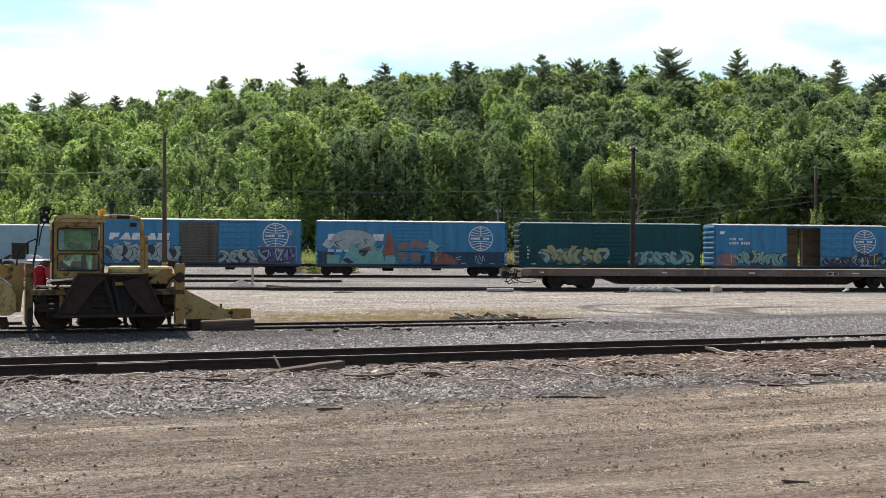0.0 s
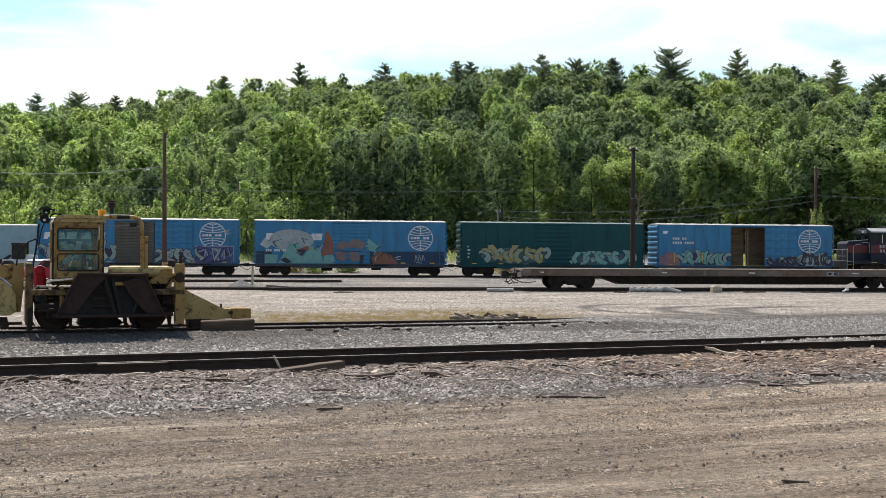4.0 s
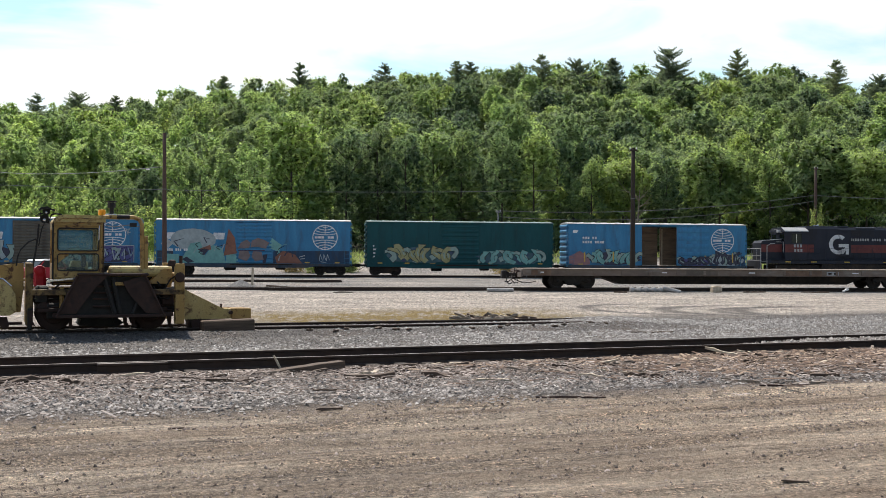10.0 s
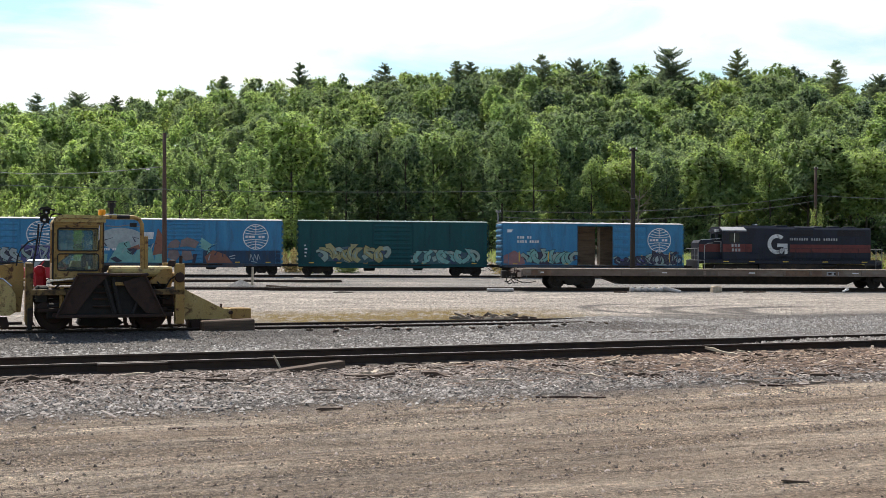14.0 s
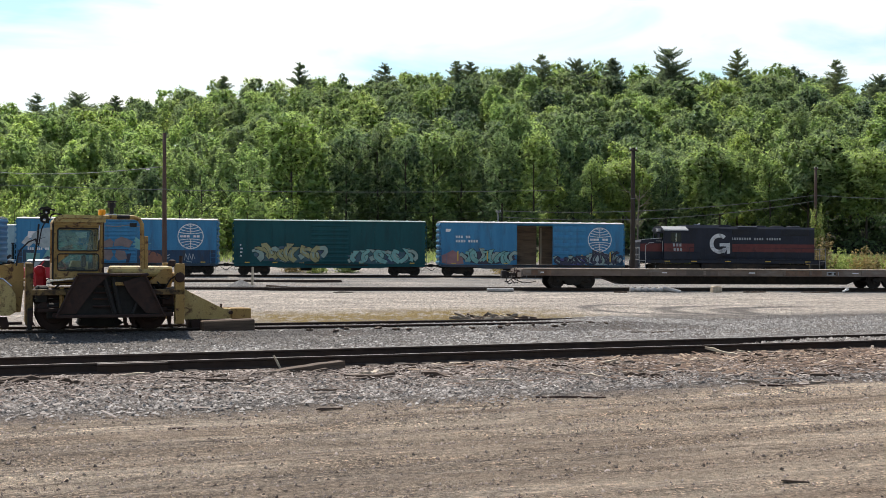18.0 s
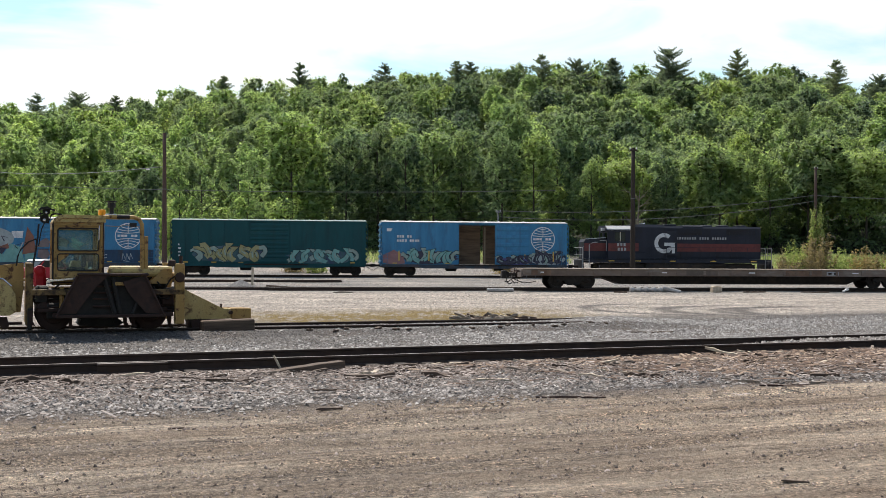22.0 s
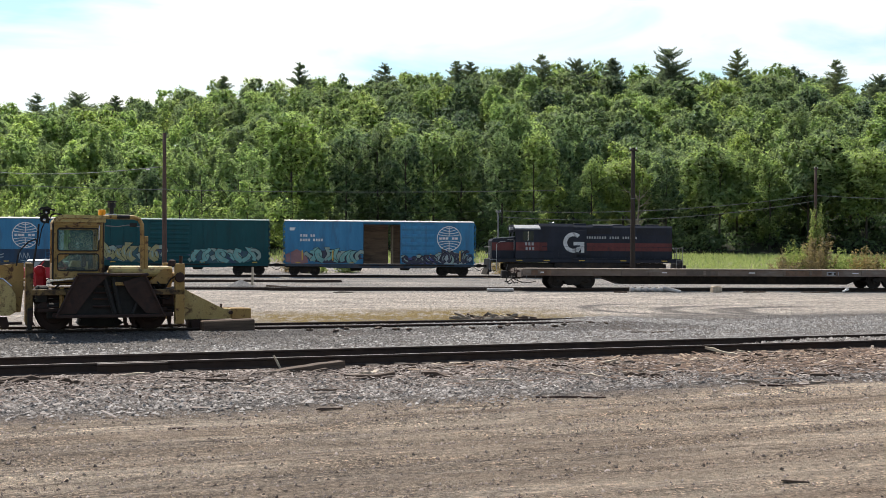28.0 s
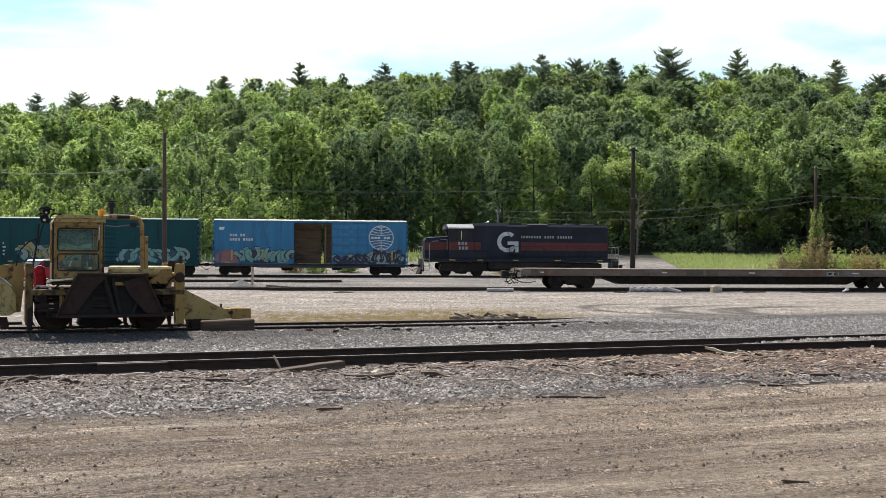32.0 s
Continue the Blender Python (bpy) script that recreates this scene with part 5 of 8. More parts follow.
    for a, b2 in ((0.1, 2.3), (4.6, 7.2)):
        g = part("radiator_grille", Shape().box(a, b2, -1.02, -0.998, 3.7, 4.2, 0.01), M["black"], hood)
        for k in range(5):
            part("louvre", Shape().box(a + 0.03, b2 - 0.03, -1.04, -1.015, 3.74 + k * 0.092, 3.79 + k * 0.092), M["loco"], g)
    part("hood_stripe", Shape().flat([(-0.55, 2.2), (7.72, 2.2), (7.72, 2.9), (-0.3, 2.9)], -1.032), M["locored"], r, "faded red stripe")
    part("box_stripe", Shape().flat([(-4.17, 2.2), (-3.5, 2.2), (-3.5, 2.9), (-4.17, 2.9)], -1.256), M["locored"], r)
    for x in (3.0, 4.6, 6.2):
        part("roof_fan", Shape().lathe([(0.55, 0), (0.6, 0.02), (0.6, 0.12), (0.5, 0.15), (0.1, 0.15)], (x, 0, 4.4), "z", 16), M["loco"], hood)
    part("exhaust_stack", Shape().box(-0.9, 0.2, -0.35, 0.35, 4.4, 4.6, 0.03), M["loco"], hood)
    part("dynamic_brake", Shape().prism([(-0.98, 4.2), (-0.98, 4.42), (-0.8, 4.52), (0.8, 4.52), (0.98, 4.42), (0.98, 4.2)], 0.6, 2.4, "x"), M["loco"], hood)
    part("horn", Shape().lathe([(0.03, 0), (0.03, 0.3), (0.1, 0.5)], (-3.2, -0.4, 4.62), "x", 10), M["chromebright"], r)
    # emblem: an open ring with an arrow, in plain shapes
    s = Shape()
    cx, cz = -1.2, 2.92
    ring(s, cx, cz, 0.54, 0.88, -1.262, radians(48), radians(322), 30)
    s2 = Shape().flat([(cx + 0.02, cz - 0.24), (cx + 0.02, cz + 0.05), (cx + 0.98, cz + 0.05), (cx + 0.98, cz - 0.88), (cx + 0.70, cz - 0.88), (cx + 0.70, cz - 0.24)], -1.268)
    stroke(s2, [(cx + 0.36, cz - 0.81), (cx + 0.88, cz - 0.09)], 0.20, -1.266)
    em = part("emblem", s, M["chrome"], r, "silver open-ring emblem with an arrow")
    part("emblem_arrow", s2, M["chrome"], em)
    part("emblem_plate", Shape().box(cx - 1.05, cx + 1.2, -1.258, -1.0, cz - 1.05, cz + 1.05, 0.01), M["loco"], em)
    s = Shape()
    x = bars(s, 0.02, 3.26, 0.21, "######## #### ######", -1.046, 0.66, 0.44)
    part("lettering_bars", s, M["dulllettering"], r, "pale letter-sized bars")
    # side handrail
    s = Shape().tube([(-4.0, -1.5, 2.55), (7.8, -1.5, 2.55)], 0.016, 6)
    for k in range(9):
        s.tube([(-4.0 + k * 1.475, -1.5, 1.52), (-4.0 + k * 1.475, -1.5, 2.55)], 0.014, 6)
    part("side_handrail", s, M["loco"], r)
    s = Shape().tube([(-7.98, -1.5, 0.95), (-7.98, -1.5, 2.75), (-7.6, -1.4, 2.95), (-7.2, -1.4, 2.97)], 0.034, 6).tube([(-6.45, -1.45, 2.2), (-6.45, -1.45, 3.1), (-7.0, -1.3, 3.12)], 0.028, 6)
    part("nose_handrail", s, M["cabroof"], r)
    part("fuel_tank", Shape().prism([(-1.2, 0.38), (-1.42, 0.62), (-1.42, 1.17), (1.42, 1.17), (1.42, 0.62), (1.2, 0.38)], -2.85, 2.85, "x"), M["under"], r)
    part("air_reservoir", Shape().lathe([(0.05, -1.2), (0.18, -1.1), (0.18, 1.1), (0.05, 1.2)], (3.2, -1.25, 1.0), "x", 12), M["under"], r)
    part("battery_box", Shape().box(-4.3, -3.0, -1.5, -1.2, 1.54, 2.1, 0.02), M["loco"], r)
    for x in (-6.0, -3.6, -0.5, 3.2, 6.9):
        part("reflector", Shape().box(x - 0.26, x + 0.26, -1.512, -1.503, 1.32, 1.39), M["yellowmark"], r)
    for x in (-5.05, 5.05):
        t = truck(r, x, spin, 2.75)
        for sg in (-1, 1):
            part("truck_side", Shape().prism([(x - 2.1, 0.62), (x - 2.1, 1.08), (x + 2.1, 1.08), (x + 2.1, 0.62), (x + 1.75, 0.42), (x + 0.75, 0.36), (x - 0.75, 0.36), (x - 1.75, 0.42)], *sorted((sg * 1.10, sg * 1.2))), M["under"], t)
            part("sand_pipe", Shape().tube([(x - 1.9, sg * 1.24, 1.0), (x - 2.05, sg * 1.24, 0.5), (x - 1.8, sg * 1.0, 0.2)], 0.022, 6), M["wire"], t)
        part("brake_rigging", Shape().box(x - 1.8, x + 1.8, -1.2, -1.1, 0.62, 0.74, 0.02).box(x - 0.25, x + 0.25, -1.25, -1.05, 0.35, 0.95, 0.03), M["under"], t)
        part("bolster_frame", Shape().box(x - 1.9, x + 1.9, -1.05, 1.05, 0.78, 1.16, 0.02), M["under"], t)
    return r


loco = locomotive(SPIN)


# ---- parked flatcar ----
def flatcar():
    r = empty("flatcar", line_pose(62.3, 0.15, 0, 0.17), "empty rusty flatcar with a wooden deck parked on its siding", "flatcar")
    a, b2 = 4.13, 27.3
    s = Shape()
    for sg in (-1, 1):
        y0, y1 = sorted((sg * 1.35, sg * 1.22))
        s.box(a, b2, y0, y1, 0.68, 1.03, 0.012)
    part("side_sill", s, M["flatsteel"], r)
    part("deck_edge", Shape().box(a, b2, -1.4, -1.33, 1.03, 1.075, 0.01), M["deckwood"], r)
    me = Shape().box(-0.12, 0.12, -1.325, 1.33, 1.0, 1.07, 0.008).mesh("deck_plank")
    n = int((b2 - a) / 0.25)
    for k in range(n):
        p = part("deck_plank", me, M["deckwood"], r)
        p.location = (a + 0.13 + k * 0.25, 0, rnd.uniform(-0.008, 0.012))
    part("centre_sill", Shape().prism([(a + 0.3, 0.98), (b2 - 0.3, 0.98), (b2 - 0.3, 0.66), (b2 - 3.0, 0.66), (b2 - 4.2, 0.22), (9.8, 0.22), (8.6, 0.66), (a + 0.3, 0.66)], -0.55, 0.55), M["under"], r)
    for k in range(14):
        x = a + 0.9 + k * 1.55
        part("stake_pocket", Shape().box(x - 0.07, x + 0.07, -1.41, -1.345, 0.74, 0.98, 0.01), M["flatsteel"], r)
    for x, w, mt in ((4.6, 1.1, "rustpatch"), (8.2, 0.8, "flatsteel"), (13.3, 1.8, "flatdark"), (19.0, 2.2, "rustpatch")):
        part("side_patch", Shape().box(x, x + w, -1.362, -1.345, 0.71, 1.0, 0.004), M[mt], r)
    part("side_label", Shape().box(21.5, 22.2, -1.372, -1.35, 0.74, 0.95), M["dulllettering"], r, "white stencilled panel")
    for x in (21.58, 21.92):
        part("side_label_mark", Shape().box(x, x + 0.2, -1.376, -1.372, 0.79, 0.9), M["under"], r)
    for x, w in ((11.9, 0.3), (16.9, 0.35), (23.0, 0.4), (5.1, 0.2)):
        part("reflector", Shape().box(x, x + w, -1.373, -1.35, 0.84, 0.9), M["white"], r)
    coupler(r, a, -1, 0.72)
    part("uncoupling_lever", Shape().tube([(a - 0.12, -1.35, 0.92), (a - 0.3, -1.3, 0.9), (a - 0.34, -0.5, 0.86), (a - 0.5, -0.1, 0.95)], 0.025, 6), M["rust"], r)
    part("brake_wheel", Shape().tube([(a - 0.28, -0.8 + 0.26 * math.cos(0.52 * k), 0.86 + 0.26 * math.sin(0.52 * k)) for k in range(13)], 0.022, 6), M["under"], r)
    for k, dx in enumerate((-0.75, -0.45, -0.15)):
        part("hanging_hose", Shape().tube([(a + dx, -0.9 + 0.2 * k, 0.7), (a + dx - 0.06, -0.95, 0.42), (a + dx + 0.08, -1.0, 0.22 + 0.06 * k), (a + dx + 0.26, -0.98, 0.3)], 0.03, 6), M["black"], r)
    part("coupler_carrier", Shape().box(a - 0.4, a + 0.1, -0.35, 0.35, 0.5, 0.62, 0.02).box(a - 0.9, a - 0.62, -0.25, 0.25, 0.52, 0.95, 0.05), M["under"], r)
    part("end_sill", Shape().box(a - 0.1, a, -1.3, 1.3, 0.6, 1.02, 0.01), M["flatsteel"], r)
    part("brake_wheel_stand", Shape().tube([(a - 0.2, -0.8, 0.5), (a - 0.2, -0.8, 1.0)], 0.03, 6).tube([(a - 0.4, -0.9, 0.95), (a - 0.05, -1.0, 0.95)], 0.02, 6), M["rust"], r)
    part("hand_brake_rod", Shape().tube([(a - 0.5, -1.0, 0.55), (a - 0.1, -1.1, 0.35), (a + 0.4, -1.1, 0.3), (a + 0.8, -1.05, 0.38)], 0.025, 6), M["under"], r)
    part("grab_iron", Shape().tube([(a + 0.2, -1.38, 0.7), (a + 0.2, -1.45, 0.45), (a + 0.7, -1.45, 0.45), (a + 0.7, -1.38, 0.7)], 0.015, 6), M["wire"], r)
    dead = []
    truck(r, 7.0, dead)
    truck(r, 25.5, dead)
    return r


flatcar()


# ---- yellow track machine ----
def track_machine():
    r = empty("ballast_regulator", line_pose(30.2, 0.384, -8.67, 0.17), "dull yellow ballast regulator with rusty side wing parked on its siding", "track machine")
    dead = []
    # underframe
    part("frame", Shape().box(-1.5, 1.85, -0.62, 0.62, 0.60, 0.92, 0.03), M["rust"], r)
    for sg in (-1, 1):
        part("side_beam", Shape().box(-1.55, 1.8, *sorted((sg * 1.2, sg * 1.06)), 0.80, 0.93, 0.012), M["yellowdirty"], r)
        part("lower_beam", Shape().box(-1.1, 1.55, *sorted((sg * 1.18, sg * 1.1)), 0.30, 0.40, 0.01), M["rust"], r)
    for x in (-1.06, 1.07):
        w = part("wheelset", Shape().lathe([(0.07, -0.84), (0.2, -0.83), (0.22, -0.80), (0.33, -0.80), (0.36, -0.80), (0.36, -0.70), (0.39, -0.69), (0.39, -0.66), (0.1, -0.65), (0.1, 0.65), (0.39, 0.66), (0.39, 0.69), (0.36, 0.70), (0.36, 0.80), (0.22, 0.80), (0.07, 0.84)], (x, 0, 0.36), "y", 28), M["rust"], r)
        part("axle_box", Shape().box(x - 0.16, x + 0.16, -0.98, -0.85, 0.26, 0.62, 0.03), M["black"], w)
        part("axle_box", Shape().box(x - 0.16, x + 0.16, 0.85, 0.98, 0.26, 0.62, 0.03), M["black"], w)
        part("wheel_guard", Shape().prism([(x - 0.34, 0.44), (x - 0.34, 0.50), (x + 0.34, 0.50), (x + 0.34, 0.44)], -1.16, -0.9), M["rust"], w)
    part("sweep_arm", Shape().box(-1.62, -1.52, -0.9, -0.6, 0.02, 0.5, 0.02), M["black"], r)
    for x in (-0.4, 0.25, 0.62):
        part("hanging_bracket", Shape().prism([(x - 0.08, 0.5), (x + 0.08, 0.5), (x + 0.1, 0.25), (x + 0.02, 0.12), (x - 0.03, 0.25)], -0.75, -0.69), M["black"], r)
    part("belly_plough", Shape().prism([(-0.5, 0.08), (0.35, 0.05), (0.5, 0.14), (0.1, 0.42), (-0.4, 0.42)], -0.6, 0.6), M["black"], r)
    part("undercarriage", Shape().box(-1.45, 1.75, -0.45, 0.45, 0.36, 0.62, 0.03), M["black"], r)
    part("battery_box", Shape().box(-1.45, -1.18, -0.95, -0.35, 0.62, 1.0, 0.03), M["black"], r)
    part("air_tank", Shape().lathe([(0.03, -0.42), (0.12, -0.40), (0.15, -0.34), (0.15, 0.34), (0.12, 0.40), (0.03, 0.42)], (-1.28, -0.55, 0.52), "y", 14), M["rust"], r)
    part("tool_box", Shape().box(1.30, 1.58, -1.02, -0.62, 0.56, 0.80, 0.02), M["rust"], r)
    for k, (xa, xb, z, y) in enumerate(((-1.5, 1.6, 0.70, -0.80), (-1.45, 1.75, 0.52, -0.98), (-0.9, 1.7, 0.45, -0.7))):
        part("control_rod", Shape().tube([(xa, y, z), (xb, y, z + 0.03)], 0.022, 6), M["rust"] if k % 2 else M["black"], r)
    for xx, z0 in ((-1.56, 0.1), (-0.72, 0.02), (0.48, 0.06), (0.66, 0.02), (1.48, 0.0), (1.70, 0.04)):
        part("hanging_bracket", Shape().prism([(xx - 0.06, 0.45), (xx + 0.06, 0.45), (xx + 0.05, z0 + 0.12), (xx + 0.11, z0), (xx - 0.02, z0 + 0.05)], -0.96, -0.90), M["rust"], r)
    part("hydraulic_hose", Shape().tube([(-1.4, -1.0, 1.0), (-1.3, -1.06, 0.82), (-1.1, -1.06, 0.92), (-0.95, -1.04, 1.04)], 0.02, 6).tube([(1.1, -1.06, 1.0), (1.25, -1.08, 0.72), (1.45, -1.05, 0.7), (1.6, -1.04, 0.95)], 0.02, 6), M["black"], r)
    part("engine_block", Shape().box(-0.1, 1.5, -0.55, 0.55, 0.92, 1.28, 0.05), M["black"], r)
    # folded side wing: leaning trapezoid with framed edge and struts, before a black sheet in place of the shade inside
    # it
    wg = part("side_wing", Shape().prism([(-0.50, 1.22), (0.86, 1.22), (1.22, 0.36), (-0.90, 0.36)], -1.26, -1.23), M["black"], r, "dark folded side wing, its open inside closed by a black sheet")
    part("wing_rim", Shape().box(-0.58, 0.95, -1.50, -1.1, 1.24, 1.30, 0.014), M["rust"], wg)
    part("wing_plate", Shape().prism([(-0.60, 1.24), (0.06, 1.24), (-0.22, 0.95), (-0.62, 0.40), (-1.0, 0.40)], -1.47, -1.41), M["rust"], wg)
    part("wing_plate", Shape().prism([(0.38, 1.10), (0.86, 1.24), (1.27, 0.40), (0.90, 0.40), (0.55, 0.80)], -1.47, -1.41), M["rust"], wg)
    part("wing_edge", Shape().tube([(-0.60, -1.49, 1.24), (-1.02, -1.49, 0.36)], 0.028, 6), M["rust"], wg)
    part("wing_edge", Shape().tube([(0.88, -1.49, 1.24), (1.29, -1.49, 0.36)], 0.028, 6), M["rust"], wg)
    part("wing_foot", Shape().box(-1.05, 1.34, -1.5, -1.38, 0.30, 0.37, 0.014), M["rust"], wg)
    for a, b2 in (((-0.02, -1.38, 1.2), (0.22, -1.38, 0.4)), ((0.18, -1.36, 1.2), (0.34, -1.36, 0.4)), ((0.80, -1.36, 0.8), (0.62, -1.36, 0.38))):
        part("wing_strut", Shape().tube([a, b2], 0.05, 6), M["black"], wg)
    for z in (0.55, 0.72, 0.86, 1.0):
        part("wing_rib", Shape().box(-0.25, 0.18, -1.34, -1.25, z - 0.02, z + 0.02, 0.008), M["rust"], wg)
    part("wing_bracket", Shape().box(0.2, 0.62, -1.40, -1.27, 1.02, 1.10, 0.01), M["yellow"], wg)
    part("hydraulic_ram", Shape().tube([(-0.9, -1.02, 0.98), (-0.9, -1.02, 0.45)], 0.05, 8), M["yellow"], r)
    part("step_plate", Shape().prism([(-1.22, 1.10), (-0.6, 1.16), (-0.6, 1.20), (-1.22, 1.14)], -1.2, -0.95), M["chromebright"], r)
    # cab: walls with window openings on both sides, rounded top corners
    cx0, cx1, cz0, cz1 = -1.09, 0.02, 1.06, 2.45
    win = [(-0.99, -0.10, 1.80, 2.31), (-0.99, -0.10, 1.35, 1.73)]
    c = part("cab", Shape().box(cx0, cx1, -0.84, 0.84, cz0 - 0.04, cz0 - 0.001, 0.01), M["yellow"], r)
    for sg in (-1, 1):
        part("cab_side", Shape().wall(cx0, cx1, cz0, cz1, win, *sorted((sg * 0.90, sg * 0.84))), M["yellow"], c)
    part("cab_front", Shape().wall(-0.838, 0.838, cz0, cz1, [(-0.78, 0.78, 1.5, 2.3)], cx0, cx0 + 0.05, "x"), M["yellow"], c)
    part("cab_back", Shape().wall(-0.838, 0.838, cz0, cz1, [(-0.7, 0.7, 1.55, 2.3)], cx1 - 0.05, cx1, "x"), M["yellow"], c)
    part("cab_floor", Shape().box(cx0, cx1, -0.84, 0.84, cz0, cz0 + 0.06), M["black"], c)
    for sg in (-1, 1):
        y = sg * 0.87
        for k, (a, b2, p, q) in enumerate(win):
            part("window_pane", Shape().box(a, b2, y - 0.003, y + 0.003, p, q), M["glass"], c).visible_shadow = False
            fr = Shape()
            yy0, yy1 = sorted((sg * 0.915, sg * 0.83))
            loop = []
            for ox, oz, a0 in ((b2 - 0.06, q - 0.06, 0), (a + 0.06, q - 0.06, 90), (a + 0.06, p + 0.06, 180), (b2 - 0.06, p + 0.06, 270)):
                arc = [(ox + 0.06 * math.cos(radians(a0 + 22.5 * m)), oz + 0.06 * math.sin(radians(a0 + 22.5 * m))) for m in range(5)]
                loop += arc
                corner = (ox + 0.06 * (1 if a0 in (0, 270) else -1), oz + 0.06 * (1 if a0 < 180 else -1))
                part("corner_fillet", Shape().prism(arc + [corner], *sorted((sg * 0.896, sg * 0.846))), M["yellow"], c)
            fr.tube([(u, sg * 0.905, w) for u, w in loop + loop[:2]], 0.016, 6, False)
            part("window_rubber", fr, M["black"], c)
        part("corner_panel", Shape().prism([(-0.99, 1.50), (-0.99, 1.73), (-0.72, 1.73), (-0.95, 1.55)], *sorted((sg * 0.895, sg * 0.85))), M["yellow"], c)
        part("door_frame", Shape().box(-1.07, -0.03, *sorted((sg * 0.925, sg * 0.9)), 2.36, 2.40, 0.008).box(-1.07, -1.035, *sorted((sg * 0.925, sg * 0.9)), 1.18, 2.36, 0.008).box(-0.065, -0.03, *sorted((sg * 0.925, sg * 0.9)), 1.18, 2.36, 0.008).box(-1.07, -0.03, *sorted((sg * 0.925, sg * 0.9)), 1.18, 1.22, 0.008), M["yellow"], c)
    part("cab_roof", Shape().prism([(-1.095, 2.455), (-1.06, 2.53), (-0.98, 2.585), (-0.86, 2.62), (0.05, 2.60), (0.05, 2.452)], -0.92, 0.92), M["yellowpale"], c, "sunbleached cab roof")
    part("seat", Shape().box(-0.75, -0.35, -0.25, 0.25, 1.3, 1.42, 0.04).box(-0.42, -0.33, -0.25, 0.25, 1.42, 1.7, 0.03), M["black"], c)
    part("console", Shape().prism([(-0.72, 1.12), (-0.25, 1.12), (-0.25, 1.55), (-0.62, 1.57)], 0.3, 0.75), M["yellowpale"], c)
    part("corner_strip", Shape().tube([(-1.095, -0.9, 1.02), (-1.095, -0.9, 2.40), (-1.05, -0.9, 2.52), (-0.95, -0.9, 2.58)], 0.022, 6), M["black"], c)
    part("corner_strip", Shape().tube([(0.0, -0.905, 1.1), (0.0, -0.905, 2.45)], 0.012, 6), M["rust"], c)
    part("kick_strip", Shape().box(-1.14, 0.0, -0.915, -0.902, 1.06, 1.10), M["rust"], c)
    part("door_handle", Shape().tube([(-0.1, -0.93, 2.38), (-0.1, -0.97, 2.3), (-0.1, -0.97, 2.05), (-0.13, -0.93, 2.02)], 0.014, 6), M["chromebright"], c)
    part("drip_rail", Shape().tube([(-1.08, -0.93, 2.42), (-0.9, -0.95, 2.53), (0.02, -0.95, 2.53)], 0.012, 6), M["yellow"], c)
    # guard frame behind the cab
    s = Shape()
    for y in (-0.86,):
        s.tube([(0.0, y, 2.58), (0.68, y, 2.58), (0.80, y, 2.53), (0.86, y, 2.42), (0.88, y, 1.28)], 0.05, 10)
    part("guard_frame", s, M["yellow"], r)
    part("guard_post", Shape().box(0.92, 1.0, -0.9, -0.82, 1.24, 2.15, 0.012), M["yellow"], r)
    part("guard_padding", Shape().tube([(0.3, -0.86, 2.585), (0.58, -0.86, 2.585)], 0.055, 8), M["black"], r)
    part("cable", Shape().tube([(0.05, -0.88, 2.38), (0.3, -0.88, 2.36), (0.55, -0.88, 2.40), (0.84, -0.88, 2.36)], 0.012, 5), M["wire"], r)
    part("mirror", Shape().box(0.58, 0.74, -0.9, -0.87, 2.36, 2.45, 0.01), M["black"], r)
    part("beacon", Shape().lathe([(0.08, 0), (0.085, 0.02), (0.085, 0.11), (0.07, 0.13), (0.01, 0.135)], (-0.02, -0.7, 2.62), "z", 12), M["amber"], r, "amber warning beacon")
    part("exhaust_pipe", Shape().tube([(0.20, -0.65, 2.64), (0.20, -0.65, 2.86)], 0.05, 8).tube([(0.20, -0.65, 2.80), (0.20, -0.65, 2.92)], 0.09, 10).tube([(0.20, -0.65, 2.93), (0.20, -0.65, 2.96)], 0.11, 10), M["black"], r, "black exhaust stack")
    part("roof_lamp_bar", Shape().box(-0.05, 0.3, -0.75, -0.62, 2.60, 2.66, 0.015), M["chromebright"], r)
    for x, z, r0 in ((-1.27, 2.52, 0.105), (-1.23, 2.69, 0.085)):
        lamp = part("work_lamp", Shape().lathe([(0.03, 0.16), (r0 * 0.7, 0.13), (r0, 0.0), (r0, -0.05), (r0 * 0.9, -0.06), (r0 * 0.85, -0.03), (0.01, -0.025)], (x, -0.65, z), "y", 14), M["black"], r)
        part("lamp_lens", Shape().lathe([(r0 * 0.42, -0.035), (r0 * 0.3, -0.05), (0.01, -0.055)], (x, -0.65, z - 0.03), "y", 12), M["chromebright"], lamp)
    part("lamp_visor", Shape().prism([(-1.40, 2.70), (-1.36, 2.77), (-1.22, 2.80), (-1.06, 2.73), (-1.04, 2.69), (-1.22, 2.755), (-1.36, 2.72)], -0.78, -0.55), M["black"], r)
    part("lamp_visor", Shape().prism([(-1.46, 2.58), (-1.40, 2.64), (-1.30, 2.66), (-1.30, 2.63), (-1.39, 2.61)], -0.76, -0.58), M["black"], r)
    part("lamp_bracket", Shape().tube([(-1.2, -0.65, 2.42), (-1.12, -0.68, 2.62), (-1.0, -0.72, 2.64), (-0.90, -0.75, 2.61)], 0.022, 6), M["black"], r)
    part("lamp_cable", Shape().tube([(-1.27, -0.6, 2.42), (-1.33, -0.6, 2.28), (-1.36, -0.6, 2.1), (-1.39, -0.6, 1.9)], 0.014, 5), M["black"], r)
